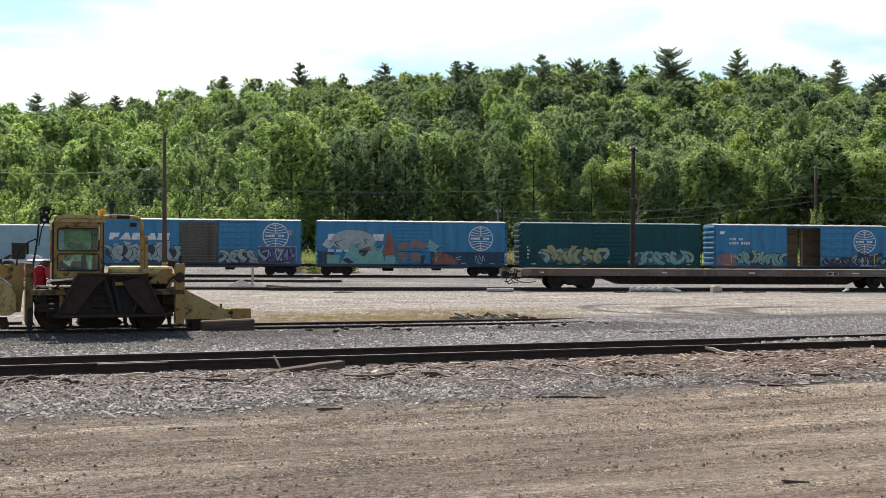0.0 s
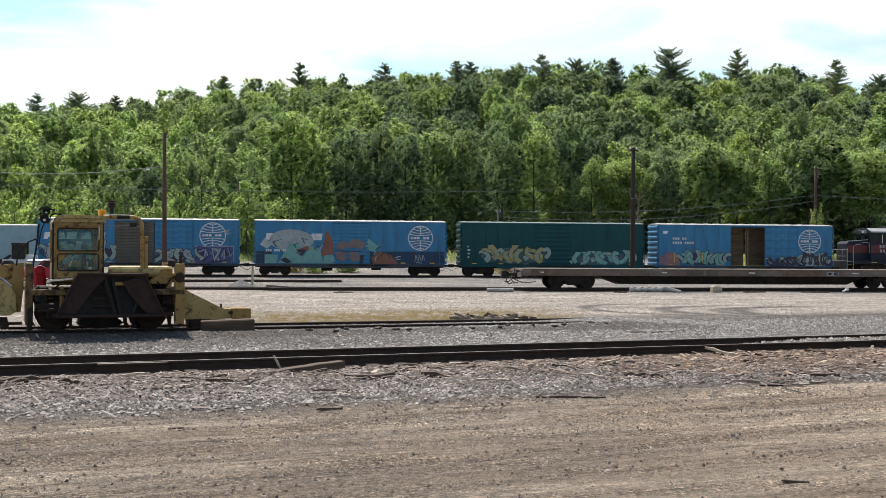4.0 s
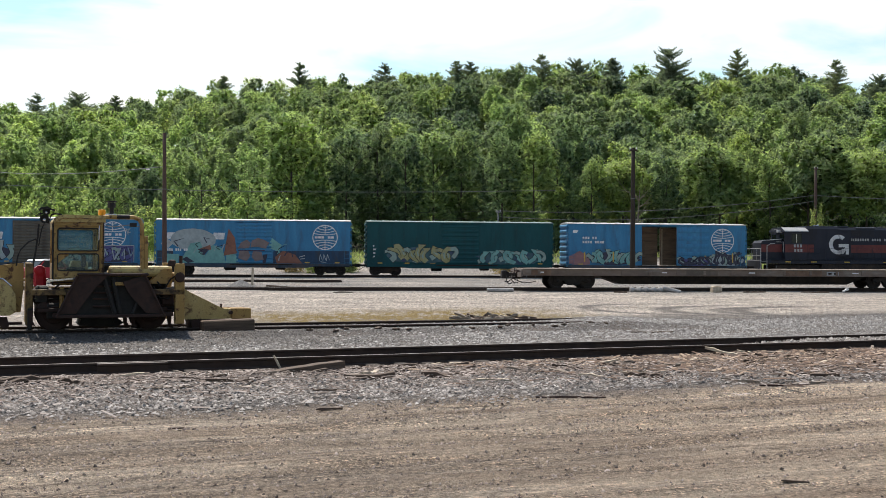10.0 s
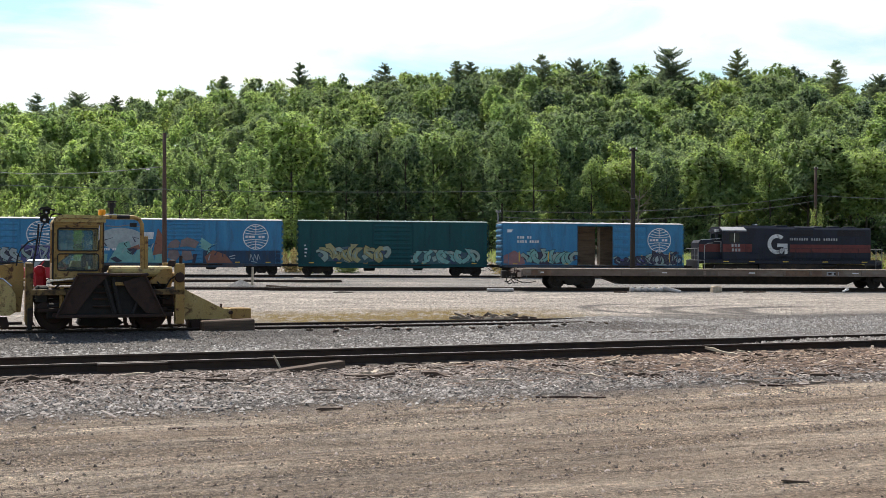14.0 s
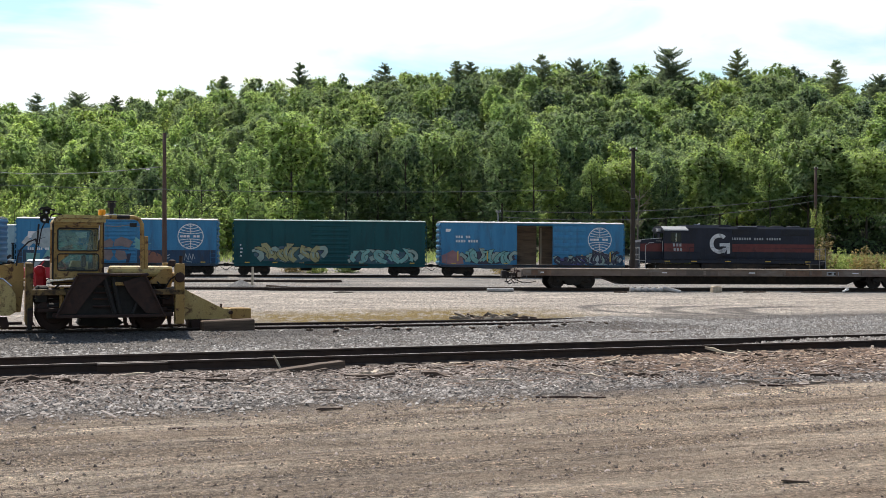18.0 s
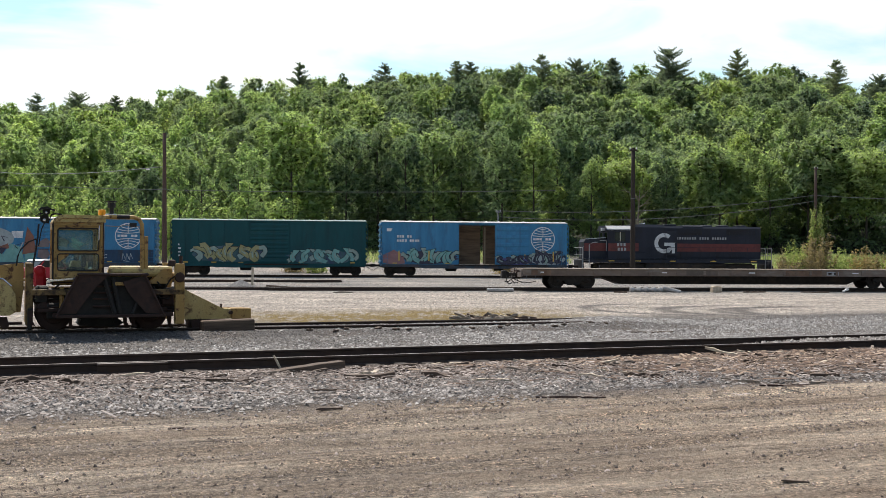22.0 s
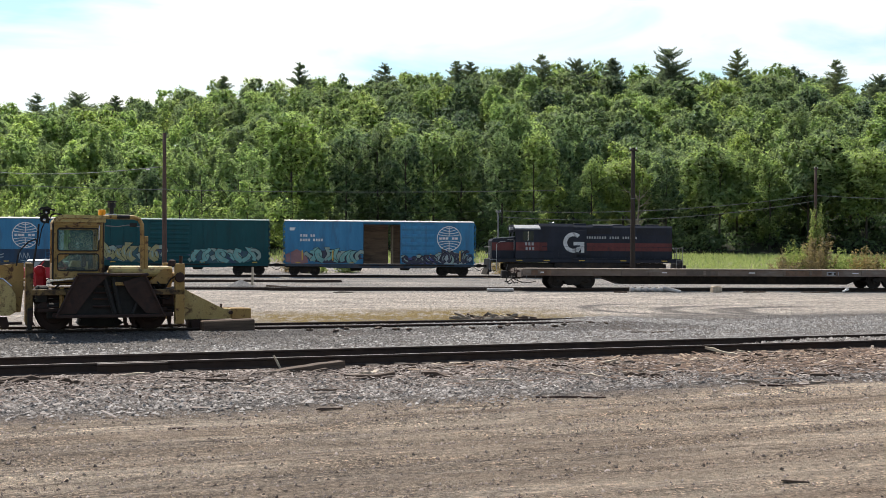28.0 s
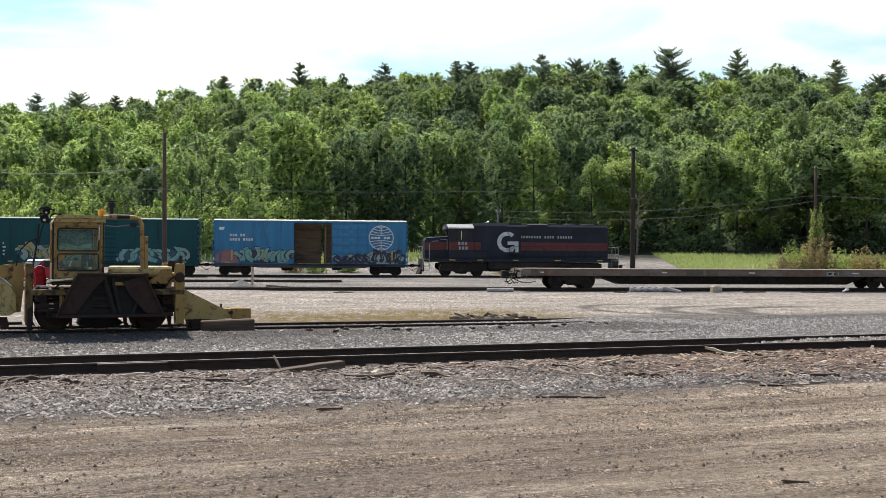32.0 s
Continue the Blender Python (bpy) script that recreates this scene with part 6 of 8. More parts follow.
    # fuel tank and rear body
    part("fuel_tank", Shape().lathe([(0.03, 0.12), (0.12, 0.14), (0.135, 0.18), (0.135, 1.48), (0.12, 1.55), (0.03, 1.57)], (0.0, -0.78, 1.33), "x", 14), M["yellowpale"], r, "sunbleached yellow tank")
    part("rear_hood", Shape().box(0.2, 1.6, -0.6, 0.6, 1.2, 1.34, 0.03), M["yellowpale"], r)
    part("rear_panel", Shape().prism([(1.0, 1.05), (1.55, 1.05), (1.55, 1.38), (1.35, 1.40)], -0.95, -0.6), M["yellow"], r)
    part("rear_post", Shape().box(1.58, 1.80, -1.2, -1.02, 0.12, 1.52, 0.015), M["yellow"], r)
    part("rear_post", Shape().box(1.58, 1.80, 1.02, 1.2, 0.12, 1.52, 0.015), M["yellow"], r)
    part("rear_post_cap", Shape().lathe([(0.09, 0), (0.1, 0.03), (0.08, 0.14), (0.03, 0.16)], (1.52, -1.1, 1.45), "z", 10).lathe([(0.04, 0), (0.04, 0.2)], (1.72, -1.1, 1.5), "z", 8), M["rust"], r)
    part("rear_crossbeam", Shape().box(1.62, 1.78, -1.02, 1.02, 1.1, 1.3, 0.02), M["yellow"], r)
    part("pulley", Shape().lathe([(0.1, -0.03), (0.12, 0.0), (0.1, 0.03)], (1.68, -1.25, 1.2), "y", 12), M["rust"], r)
    part("hydraulic_hose", Shape().tube([(1.2, -0.98, 1.1), (1.35, -1.0, 0.9), (1.5, -1.0, 1.15), (1.62, -1.15, 1.25)], 0.02, 6), M["black"], r)
    tail = part("rear_boom", Shape().prism([(1.85, 0.18), (1.85, 0.95), (2.02, 0.84), (2.85, 0.42), (3.5, 0.42), (3.5, 0.19)], -0.42, -0.2), M["yellowpale"], r, "tapered yellow rear boom")
    part("boom_end", Shape().box(3.02, 3.5, -0.5, -0.15, 0.18, 0.44, 0.02), M["yellow"], tail)
    part("boom_side", Shape().prism([(1.85, 0.18), (1.85, 0.95), (2.02, 0.84), (2.85, 0.42), (3.5, 0.42), (3.5, 0.19)], 0.3, 0.5), M["yellow"], r)
    part("broom_flap", Shape().prism([(2.05, 0.17), (2.9, 0.17), (2.9, -0.10), (2.1, -0.06)], -0.45, 0.5), M["rust"], r)
    part("boom_pin", Shape().lathe([(0.05, -0.03), (0.05, 0.05)], (3.0, -0.51, 0.34), "y", 8).lathe([(0.03, 0), (0.03, 0.1)], (2.8, -0.3, 0.44), "z", 8), M["rust"], tail)
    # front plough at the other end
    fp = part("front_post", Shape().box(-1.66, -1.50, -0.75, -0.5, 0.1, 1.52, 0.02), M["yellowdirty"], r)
    part("front_post", Shape().box(-1.66, -1.50, 0.5, 0.75, 0.1, 1.52, 0.02), M["yellow"], r)
    part("front_plough", Shape().prism([(-3.4, 0.35), (-3.4, 1.1), (-2.6, 1.42), (-1.7, 1.52), (-1.7, 0.98), (-1.76, 0.4)], -0.5, -0.38), M["yellow"], r, "worn yellow front plough")
    part("plough_blade", Shape().prism([(-3.2, 0.34), (-3.2, 0.95), (-2.2, 1.20), (-1.98, 1.0), (-1.86, 0.78), (-1.86, 0.42), (-2.0, 0.34)], -0.78, -0.52), M["yellowpale"], r, "rust-spotted curved plough blade")
    part("plough_edge", Shape().tube([(-2.5, -0.8, 1.14), (-2.15, -0.8, 1.17), (-1.96, -0.8, 1.0)], 0.02, 6), M["chromebright"], r)
    part("plough_toe", Shape().box(-3.0, -1.72, -0.6, -0.3, 0.12, 0.18, 0.01).prism([(-2.3, 0.3), (-2.05, 0.3), (-2.0, 0.1), (-2.15, 0.02)], -0.7, -0.5), M["rust"], r)
    part("plough_ram", Shape().tube([(-1.86, -0.6, 1.45), (-1.83, -0.6, 1.67), (-1.77, -0.6, 1.82), (-1.61, -0.6, 1.99), (-1.45, -0.6, 2.06), (-1.43, -0.6, 1.95)], 0.02, 6), M["black"], r)
    part("hydraulic_hose", Shape().tube([(-1.39, -0.6, 2.4), (-1.41, -0.6, 2.1), (-1.45, -0.6, 1.8), (-1.5, -0.6, 1.5), (-1.52, -0.6, 1.3)], 0.024, 6), M["black"], r)
    part("red_cover", Shape().lathe([(0.05, -0.12), (0.13, -0.1), (0.14, 0.1), (0.05, 0.12)], (-1.33, 0.4, 1.32), "y", 14).box(-1.47, -1.19, 0.3, 0.5, 0.92, 1.3, 0.06), M["redpaint"], r, "dark red engine cover")
    return r


track_machine()
tb = tagged(part("timber_block", Shape().box(-0.62, 0.62, -0.16, 0.16, -0.03, 0.34, 0.025), M["tiewood"]), "heavy dark timber lying behind the machine", "timber")
tb.matrix_world = line_pose(30.2, 0.384, -5.82, 0.02) @ pose(0, -0.95, 0, 2, -1.5, 2)


# ---- poles and wires ----
def utility_pole(x, y, top, r0, material, label, crossarm=None, lean=0.0):
    root = empty("utility_pole", pose(x, y, at_ground(x, y)), label, "utility pole")
    h = top - at_ground(x, y)
    s = Shape().tube([(lean * k / 6, 0, -0.3 + (h + 0.3) * k / 6) for k in range(7)], r0, 12, True, r0 * 0.62)
    p = part("post", s, material, root, smooth=True)
    part("pole_band", Shape().lathe([(r0 * 0.85, 0), (r0 * 0.9, 0.02), (r0 * 0.85, 0.05)], (lean * 0.6, 0, h * 0.62), "z", 12), M["wire"], root)
    if crossarm:
        part("crossarm", Shape().box(lean - crossarm, lean + crossarm, -0.14, -0.04, h - 0.25, h - 0.13, 0.01), material, root)
        for sx in (-1, 1):
            part("insulator", Shape().lathe([(0.03, 0), (0.06, 0.03), (0.04, 0.09), (0.05, 0.13), (0.01, 0.16)], (lean + sx * crossarm * 0.85, -0.09, h - 0.13), "z", 8), M["locowhite"], root)
    return root


def wire(pts, label, sag=0.0, r=0.03):
    a, b2 = Vector(pts[0]), Vector(pts[1])
    line = [a.lerp(b2, t) - Vector((0, 0, sag * 4 * t * (1 - t))) for t in np.linspace(0, 1, 13)]
    ob = part("overhead_wire", Shape().tube(line, r, 5), M["wire"] if r > 0.025 else M["black"])
    tagged(ob, label, "wire", "overhead wires")


utility_pole(-19.4, 80.0, 10.32, 0.19, M["pole"], "weathered brown wooden utility pole beside the tracks", lean=-0.08)
utility_pole(14.05, 85.0, 9.97, 0.21, M["poledark"], "dark creosoted utility pole beside the train", crossarm=0.28)
utility_pole(38.3, 118.0, 11.2, 0.2, M["pole"], "old utility pole overgrown with climbing plants", crossarm=0.2)
utility_pole(5.56, 116.0, 6.5, 0.11, M["wire"], "short pale post that carries the wires", crossarm=0.25)
LOW, HIGH = (5.56, 116.0, 6.4), (38.3, 118.0, 8.4)
for dz, sag in ((0.05, 0.75), (-0.55, 1.0)):
    wire(((5.56, 116.0, 6.4 + dz), (38.3, 118.0, 8.3 + dz)), "slack pale overhead cable", sag)
    wire(((-40.0, 112.0, 7.4 + dz), (5.56, 116.0, 6.4 + dz)), "slack dark overhead cable", sag, 0.012)
wire(((38.3, 118.0, 8.3), (80.0, 122.0, 9.4)), "slack pale overhead cable", 0.8)
wire(((-60.0, 108.0, 9.0), (12.0, 122.0, 8.9)), "thin grey overhead cable", 0.7, 0.026)
wire(((-19.42, 80.0, 8.0), (-46.0, 118.0, 10.2)), "grey service cable strung from the pole", 0.35, 0.026)
sleeve = tagged(part("cable_sleeve", Shape().tube([(-0.28, 0, 0), (0.28, 0, 0)], 0.05, 8), M["vanwhite"]), "white sleeve on an overhead service cable", "cable sleeve")
sleeve.matrix_world = look((-21.3, 82.7, 7.98), (-46.0, 118.0, 10.2)) @ pose(0, 0, 0, 0, 90, 0)


# ---- vehicles behind the yard ----
def trailer(x, y):
    r = empty("box_trailer", pose(x, y, 0.0, 0, 0, 8), "pale blue box trailer parked behind the tracks", "trailer")
    part("body", Shape().box(-7.0, 5.2, 0, 2.5, 1.25, 4.62, 0.04), M["trailer"], r)
    part("roof", Shape().prism([(-0.03, 4.6), (-0.03, 4.68), (1.25, 4.78), (2.53, 4.68), (2.53, 4.6)], -7.05, 5.25, "x"), M["vanwhite"], r)
    for k in range(9):
        part("side_seam", Shape().box(-6.6 + k * 1.42, -6.56 + k * 1.42, -0.02, 0.004, 1.3, 4.55), M["trailer"], r)
    part("chassis", Shape().box(-6.8, 5.0, 0.6, 1.9, 0.95, 1.24, 0.02), M["under"], r)
    part("end_frame", Shape().box(5.2, 5.28, 0.0, 2.5, 1.2, 4.6, 0.02), M["locowhite"], r)
    for wx in (-5.6, -4.3, 3.2):
        part("wheel", Shape().lathe([(0.2, -0.14), (0.48, -0.14), (0.52, -0.1), (0.52, 0.1), (0.48, 0.14), (0.2, 0.14)], (wx, 0.25, 0.5), "y", 18), M["black"], r)
        part("wheel", Shape().lathe([(0.2, -0.14), (0.48, -0.14), (0.52, -0.1), (0.52, 0.1), (0.48, 0.14), (0.2, 0.14)], (wx, 2.25, 0.5), "y", 18), M["black"], r)
    return r


trailer(-43.8, 114.5)


def loader(x, y):
    r = empty("wheel_loader", pose(x, y, 0.0, 0, 0, 4), "small dark-cabbed loader with a pale body", "loader")
    for wx in (-1.1, 1.1):
        for wy in (-0.8, 0.8):
            t = part("tyre", Shape().lathe([(0.3, -0.2), (0.55, -0.2), (0.62, -0.12), (0.62, 0.12), (0.55, 0.2), (0.3, 0.2)], (wx, wy, 0.62), "y", 18), M["black"], r)
            part("rim", Shape().lathe([(0.05, -0.19), (0.3, -0.17), (0.3, 0.17), (0.05, 0.19)], (wx, wy, 0.62), "y", 12), M["vanwhite"], t)
    part("body", Shape().box(-1.7, 1.7, -0.55, 0.55, 0.7, 1.3, 0.06).prism([(0.4, 1.3), (1.7, 1.3), (1.7, 1.6), (0.5, 1.75)], -0.5, 0.5), M["vanwhite"], r)
    c = Shape()
    for xx in (-0.75, 0.35):
        for yy in (-0.6, 0.6):
            c.box(xx - 0.05, xx + 0.05, yy - 0.05, yy + 0.05, 1.3, 2.75)
    part("cab_frame", c.box(-0.85, 0.45, -0.68, 0.68, 2.72, 2.84, 0.03), M["black"], r)
    part("cab_glass", Shape().box(-0.72, 0.32, -0.58, 0.58, 1.3, 2.7), M["darkglass"], r)
    part("lift_arm", Shape().prism([(-2.7, 0.5), (-2.6, 0.7), (-1.0, 1.75), (-0.8, 1.6), (-1.2, 1.3), (-2.5, 0.4)], -0.5, -0.38), M["black"], r)
    part("bucket", Shape().prism([(-3.2, 0.2), (-2.6, 0.2), (-2.5, 0.9), (-2.7, 0.9), (-2.75, 0.4), (-3.2, 0.3)], -0.95, 0.95), M["rust"], r)
    return r


loader(-39.4, 107.5)


def car(x, y, rz):
    r = empty("car", pose(x, y, at_ground(x, y), 0, 0, rz), "dark red car with a pale roof parked by the tracks", "car")
    body = [(-2.2, 0.35), (-2.25, 0.75), (-2.1, 0.95), (-1.2, 1.02), (1.7, 1.0), (2.2, 0.85), (2.25, 0.5), (2.15, 0.35)]
    part("body", Shape().prism(body, -0.85, 0.85), M["redpaint"], r)
    part("cabin", Shape().prism([(-1.35, 1.0), (-0.7, 1.42), (0.75, 1.45), (1.5, 1.0)], -0.72, 0.72), M["darkglass"], r)
    part("roof", Shape().prism([(-0.75, 1.42), (-0.6, 1.50), (0.65, 1.52), (0.8, 1.44)], -0.73, 0.73), M["vanwhite"], r)
    for px in (-1.0, 0.05, 1.15):
        part("pillar", Shape().prism([(px - 0.05, 1.0), (px + 0.05, 1.0), (px * 0.6 + 0.04, 1.45), (px * 0.6 - 0.04, 1.45)], -0.735, 0.735), M["redpaint"], r)
    for wx in (-1.4, 1.4):
        for wy in (-0.78, 0.78):
            t = part("tyre", Shape().lathe([(0.2, -0.1), (0.30, -0.1), (0.33, -0.06), (0.33, 0.06), (0.30, 0.1), (0.2, 0.1)], (wx, wy, 0.33), "y", 18), M["black"], r)
            part("rim", Shape().lathe([(0.03, -0.1), (0.2, -0.08), (0.2, 0.08), (0.03, 0.1)], (wx, wy, 0.33), "y", 12), M["chromebright"], t)
    for sx, mt in ((-2.26, "locored"), (2.24, "locowhite")):
        for wy in (-0.6, 0.6):
            part("light", Shape().box(sx - 0.03, sx + 0.03, wy - 0.14, wy + 0.14, 0.62, 0.78, 0.01), M[mt], r)
    part("side_glass", Shape().prism([(-1.1, 1.02), (-0.66, 1.38), (0.7, 1.40), (1.25, 1.02)], -0.728, -0.722), M["darkglass"], r)
    return r


car(-25.2, 72.5, 60)


# ---- forest ----
def facets(rng, c, nrm, s, slim=0.6):
    """Pointed leaf clumps at c facing nrm."""
    n = len(c)
    a = np.cross(nrm, rng.normal(size=(n, 3)))
    a /= np.linalg.norm(a, axis=1)[:, None] + 1e-9
    b2 = np.cross(nrm, a)
    v = np.stack([c - a * s - b2 * s * slim * 0.6, c + a * s - b2 * s * slim * 0.4, c + b2 * s * slim * 1.4], 1)
    return v.reshape(-1, 3), np.arange(n * 3).reshape(n, 3)


PUFF_P = np.array([(1, 0, 0), (-1, 0, 0), (0, 1, 0), (0, -1, 0), (0, 0, 1), (0, 0, -1)], float)
PUFF_F = np.array(list(itertools.product((0, 1), (2, 3), (4, 5))))


def puffs(rng, centres, radii, per, size, up=0.45, loose=0.28, tall=0.85, fill=0.68):
    """Sprays of foliage: a dense uneven inside each, and leaves standing out of it, most of them on its upper side."""
    n = len(centres)
    p = PUFF_P[None] * (radii[:, None, None] * fill) * rng.uniform(0.72, 1.15, (n, 6, 1)) * np.array([1, 1, tall]) + centres[:, None]
    inside = PUFF_F[None] + (np.arange(n) * 6)[:, None, None]
    k = rng.choice(n, n * per, p=radii ** 2 / (radii ** 2).sum())
    d = rng.normal(size=(len(k), 3))
    d /= np.linalg.norm(d, axis=1)[:, None]
    d[:, 2] += up
    d /= np.linalg.norm(d, axis=1)[:, None]
    c = centres[k] + d * radii[k][:, None] * rng.uniform(0.84, 1.13, len(k))[:, None] * np.array([1, 1, tall])
    nrm = d * 0.7 + np.array([0, 0, 0.65]) + rng.normal(size=d.shape) * loose
    nrm /= np.linalg.norm(nrm, axis=1)[:, None]
    v, f = facets(rng, c, nrm, size * rng.uniform(0.55, 1.35, len(k))[:, None])
    return np.concatenate([p.reshape(-1, 3), v]), np.concatenate([inside.reshape(-1, 3), f + n * 6])


def sprays(rng, heads, head_r, per, low=-0.45, span=(0.38, 0.62), out=0.78):
    """Spray centres over the upper and outer side of each bough head."""
    m = len(heads)
    k = (np.arange(per) + 0.5)[None] + rng.uniform(-0.4, 0.4, (m, per))
    z = 1 - (1 - low) * k / per
    a = k * 2.39996 + rng.uniform(0, 6.28, (m, 1))
    w = np.sqrt(np.clip(1 - z * z, 0, 1))
    d = np.stack([w * np.cos(a), w * np.sin(a), z], 2)
    c = heads[:, None] + d * (head_r[:, None, None] * out) * rng.uniform(0.8, 1.12, (m, per, 1))
    return c.reshape(-1, 3), (head_r[:, None] * rng.uniform(*span, (m, per))).ravel()


def oak_heads(rng, h, r, base, count):
    """Bough heads of a broad rounded crown."""
    k = np.arange(count) + 0.5
    z = 1 - 1.25 * k / count
    a = k * 2.39996 + rng.uniform(-0.4, 0.4, count) + rng.uniform(0, 6.28)
    w = np.sqrt(np.clip(1 - z * z, 0, 1)) * rng.uniform(0.72, 1.1, count)
    mid = base + (h - base) * 0.42
    c = np.stack([w * np.cos(a) * r * 0.66, w * np.sin(a) * r * 0.66, mid + z * (h - mid) * 0.72 * rng.uniform(0.86, 1.08, count)], 1)
    return np.concatenate([c, [(0, 0, mid)]]), np.concatenate([rng.uniform(0.30, 0.45, count) * r, [0.6 * r]])


def upright_heads(rng, h, r, base, count, pointed):
    """Bough heads of a tall narrow crown that carries leaves nearly to the ground."""
    t = (np.arange(count) + rng.uniform(0.1, 0.9, count)) / count
    a = np.arange(count) * 2.4 + rng.uniform(-0.7, 0.7, count)
    prof = np.sin(np.pi * np.clip(0.18 + 0.72 * t, 0, 1)) ** 0.6 * (1 - pointed * t)
    w = r * prof * rng.uniform(0.35, 0.78, count)
    c = np.stack([w * np.cos(a), w * np.sin(a), base + (h - base) * (0.06 + 0.86 * t)], 1)
    return c, r * rng.uniform(0.26, 0.42, count) * (0.6 + 0.4 * prof)


def crown_of(rng, h, r, base, kind, heads, per, leaves_per, size, pointed=0.3):
    if kind == "oak":
        c, rr = sprays(rng, *oak_heads(rng, h, r, base, heads), per)
        return puffs(rng, c, rr, leaves_per, size, fill=0.6)
    c, rr = sprays(rng, *upright_heads(rng, h, r, base, heads, pointed), per, -0.7, (0.36, 0.6), 0.82)
    return puffs(rng, c, rr, leaves_per, size, 0.35, 0.32, 0.95, 0.6)


def trunk_shape(rng, h, r0, limbs=6, base=0.3):
    s = Shape()
    bend = rng.uniform(-0.3, 0.3, 2)
    pts = [(bend[0] * (k / 6) ** 2, bend[1] * (k / 6) ** 2, -0.3 + (h * 0.88 + 0.3) * k / 6) for k in range(7)]
    s.tube(pts, r0, 7, True, r0 * 0.2)
    for i in range(limbs):
        z = h * (base + 0.5 * i / limbs)
        a = rng.uniform(0, 2 * math.pi)
        L = h * rng.uniform(0.14, 0.26)
        s.tube([(0, 0, z), (math.cos(a) * L * 0.5, math.sin(a) * L * 0.5, z + L * 0.45), (math.cos(a) * L, math.sin(a) * L, z + L * 0.7)], r0 * 0.38, 5, True, r0 * 0.1)
    return s


def tree_model(name, seed, h, r, base, kind, heads, per, leaves_per, size, leafmat, label, pointed=0.3):
    rng = np.random.default_rng(seed)
    v, f = crown_of(rng, h, r, base, kind, heads, per, leaves_per, size, pointed)
    root = empty(name, Matrix.Identity(4), label, "tree", "trees at the forest edge")
    part("trunk", trunk_shape(rng, h, 0.02 + h * 0.011), M["bark"], root)
    me = bulk("crown", v, f, leafmat)
    me.polygons.foreach_set("use_smooth", np.ones(len(f), bool))
    part("crown", me, leafmat, root)
    return root


def pine_model(seed, h, spread, flat=0.0):
    """A white pine: whorls of long boughs with brushes of needles along their outer half, open to the sky between them."""
    rng = np.random.default_rng(seed)
    root = empty("white_pine", Matrix.Identity(4), "dark green white pine standing above the hilltop trees", "tree", "tall pines")
    boughs = trunk_shape(rng, h, 0.24, 0, 0.4)
    cs, ds = [], []
    z = h * 0.42
    while z < h - 0.3:
        t = (z - h * 0.42) / (h * 0.58)
        a = rng.uniform(0, 2 * math.pi)
        L = (spread * 0.86 * (1 - t ** (2.2 + 2.0 * flat)) + 0.9) * rng.uniform(0.55, 1.05)
        d = np.array([math.cos(a), math.sin(a), rng.uniform(-0.12, 0.4) + (0.3 + 0.4 * flat) * t])
        boughs.tube([(0, 0, z), tuple(np.array([0, 0, z]) + d * L * 0.95)], 0.055, 4, False, 0.015)
        twigs = int(3 + 3.5 * L)
        for j in range(twigs):
            q = (j + rng.uniform(0.3, 1.0)) / twigs
            root_at = np.array([0, 0, z]) + d * L * q
            side = np.array([-d[1], d[0], 0]) * rng.choice((-1, 1)) * rng.uniform(0.2, 1.0) + d * 0.5 + np.array([0, 0, rng.uniform(-0.1, 0.5)])
            reach = rng.uniform(0.3, 0.8) * (0.4 + 0.3 * L * (1.1 - q))
            m = int(9 + 12 * reach)
            w = rng.uniform(0.0, 1.0, m)[:, None]
            cs.append(root_at + side * reach * w + rng.normal(size=(m, 3)) * 0.13)
            ds.append(side * 0.6 + rng.normal(size=(m, 3)) * 0.5 + np.array([0, 0, 0.3]))
        z += rng.choice((0.05, 0.07, 0.1, 0.3))
    m = 40
    cs.append(np.array([0, 0, h - 0.4]) + rng.normal(size=(m, 3)) * np.array([0.16, 0.16, 0.4]))
    ds.append(rng.normal(size=(m, 3)) * 0.4 + np.array([0, 0, 1.0]))
    c, d = np.concatenate(cs), np.concatenate(ds)
    d /= np.linalg.norm(d, axis=1)[:, None]
    s = np.cross(d, rng.normal(size=d.shape))
    s = s / np.linalg.norm(s, axis=1)[:, None] * 0.05
    L = rng.uniform(0.16, 0.36, len(c))[:, None]
    v = np.stack([c - d * L, c - s, c + d * L, c + s], 1).reshape(-1, 3)
    part("trunk", boughs, M["bark"], root)
    part("crown", bulk("crown", v, np.arange(len(v)).reshape(-1, 4), M["needle"]), M["needle"], root)
    return root


def bare_tree(x, y, h, seed):
    """Grey dead limbs without leaves."""
    rng = np.random.default_rng(seed)
    s = Shape().tube([(0, 0, -0.2), (0.1, 0, h * 0.5), (0.3, 0, h * 0.9)], 0.14, 6, True, 0.04)
    for k in range(11):
        a, z = rng.uniform(0, 6.28), h * rng.uniform(0.35, 0.8)
        L = h * rng.uniform(0.25, 0.45)
        tip = (math.cos(a) * L * 0.7, math.sin(a) * L * 0.5, z + L * 0.6)
        s.tube([(0.12, 0, z), (tip[0] * 0.5, tip[1] * 0.5, z + L * 0.2), tip], 0.06, 4, True, 0.02)
        s.tube([(tip[0] * 0.5, tip[1] * 0.5, z + L * 0.2), (tip[0] * 0.9, tip[1] * 0.4, z + L * 0.25)], 0.035, 4, True, 0.014)
    ob = part("dead_tree", s, M["wood"])
    ob.matrix_world = pose(x, y, at_ground(x, y))
    tagged(ob, "leafless grey dead tree at the forest edge", "tree")


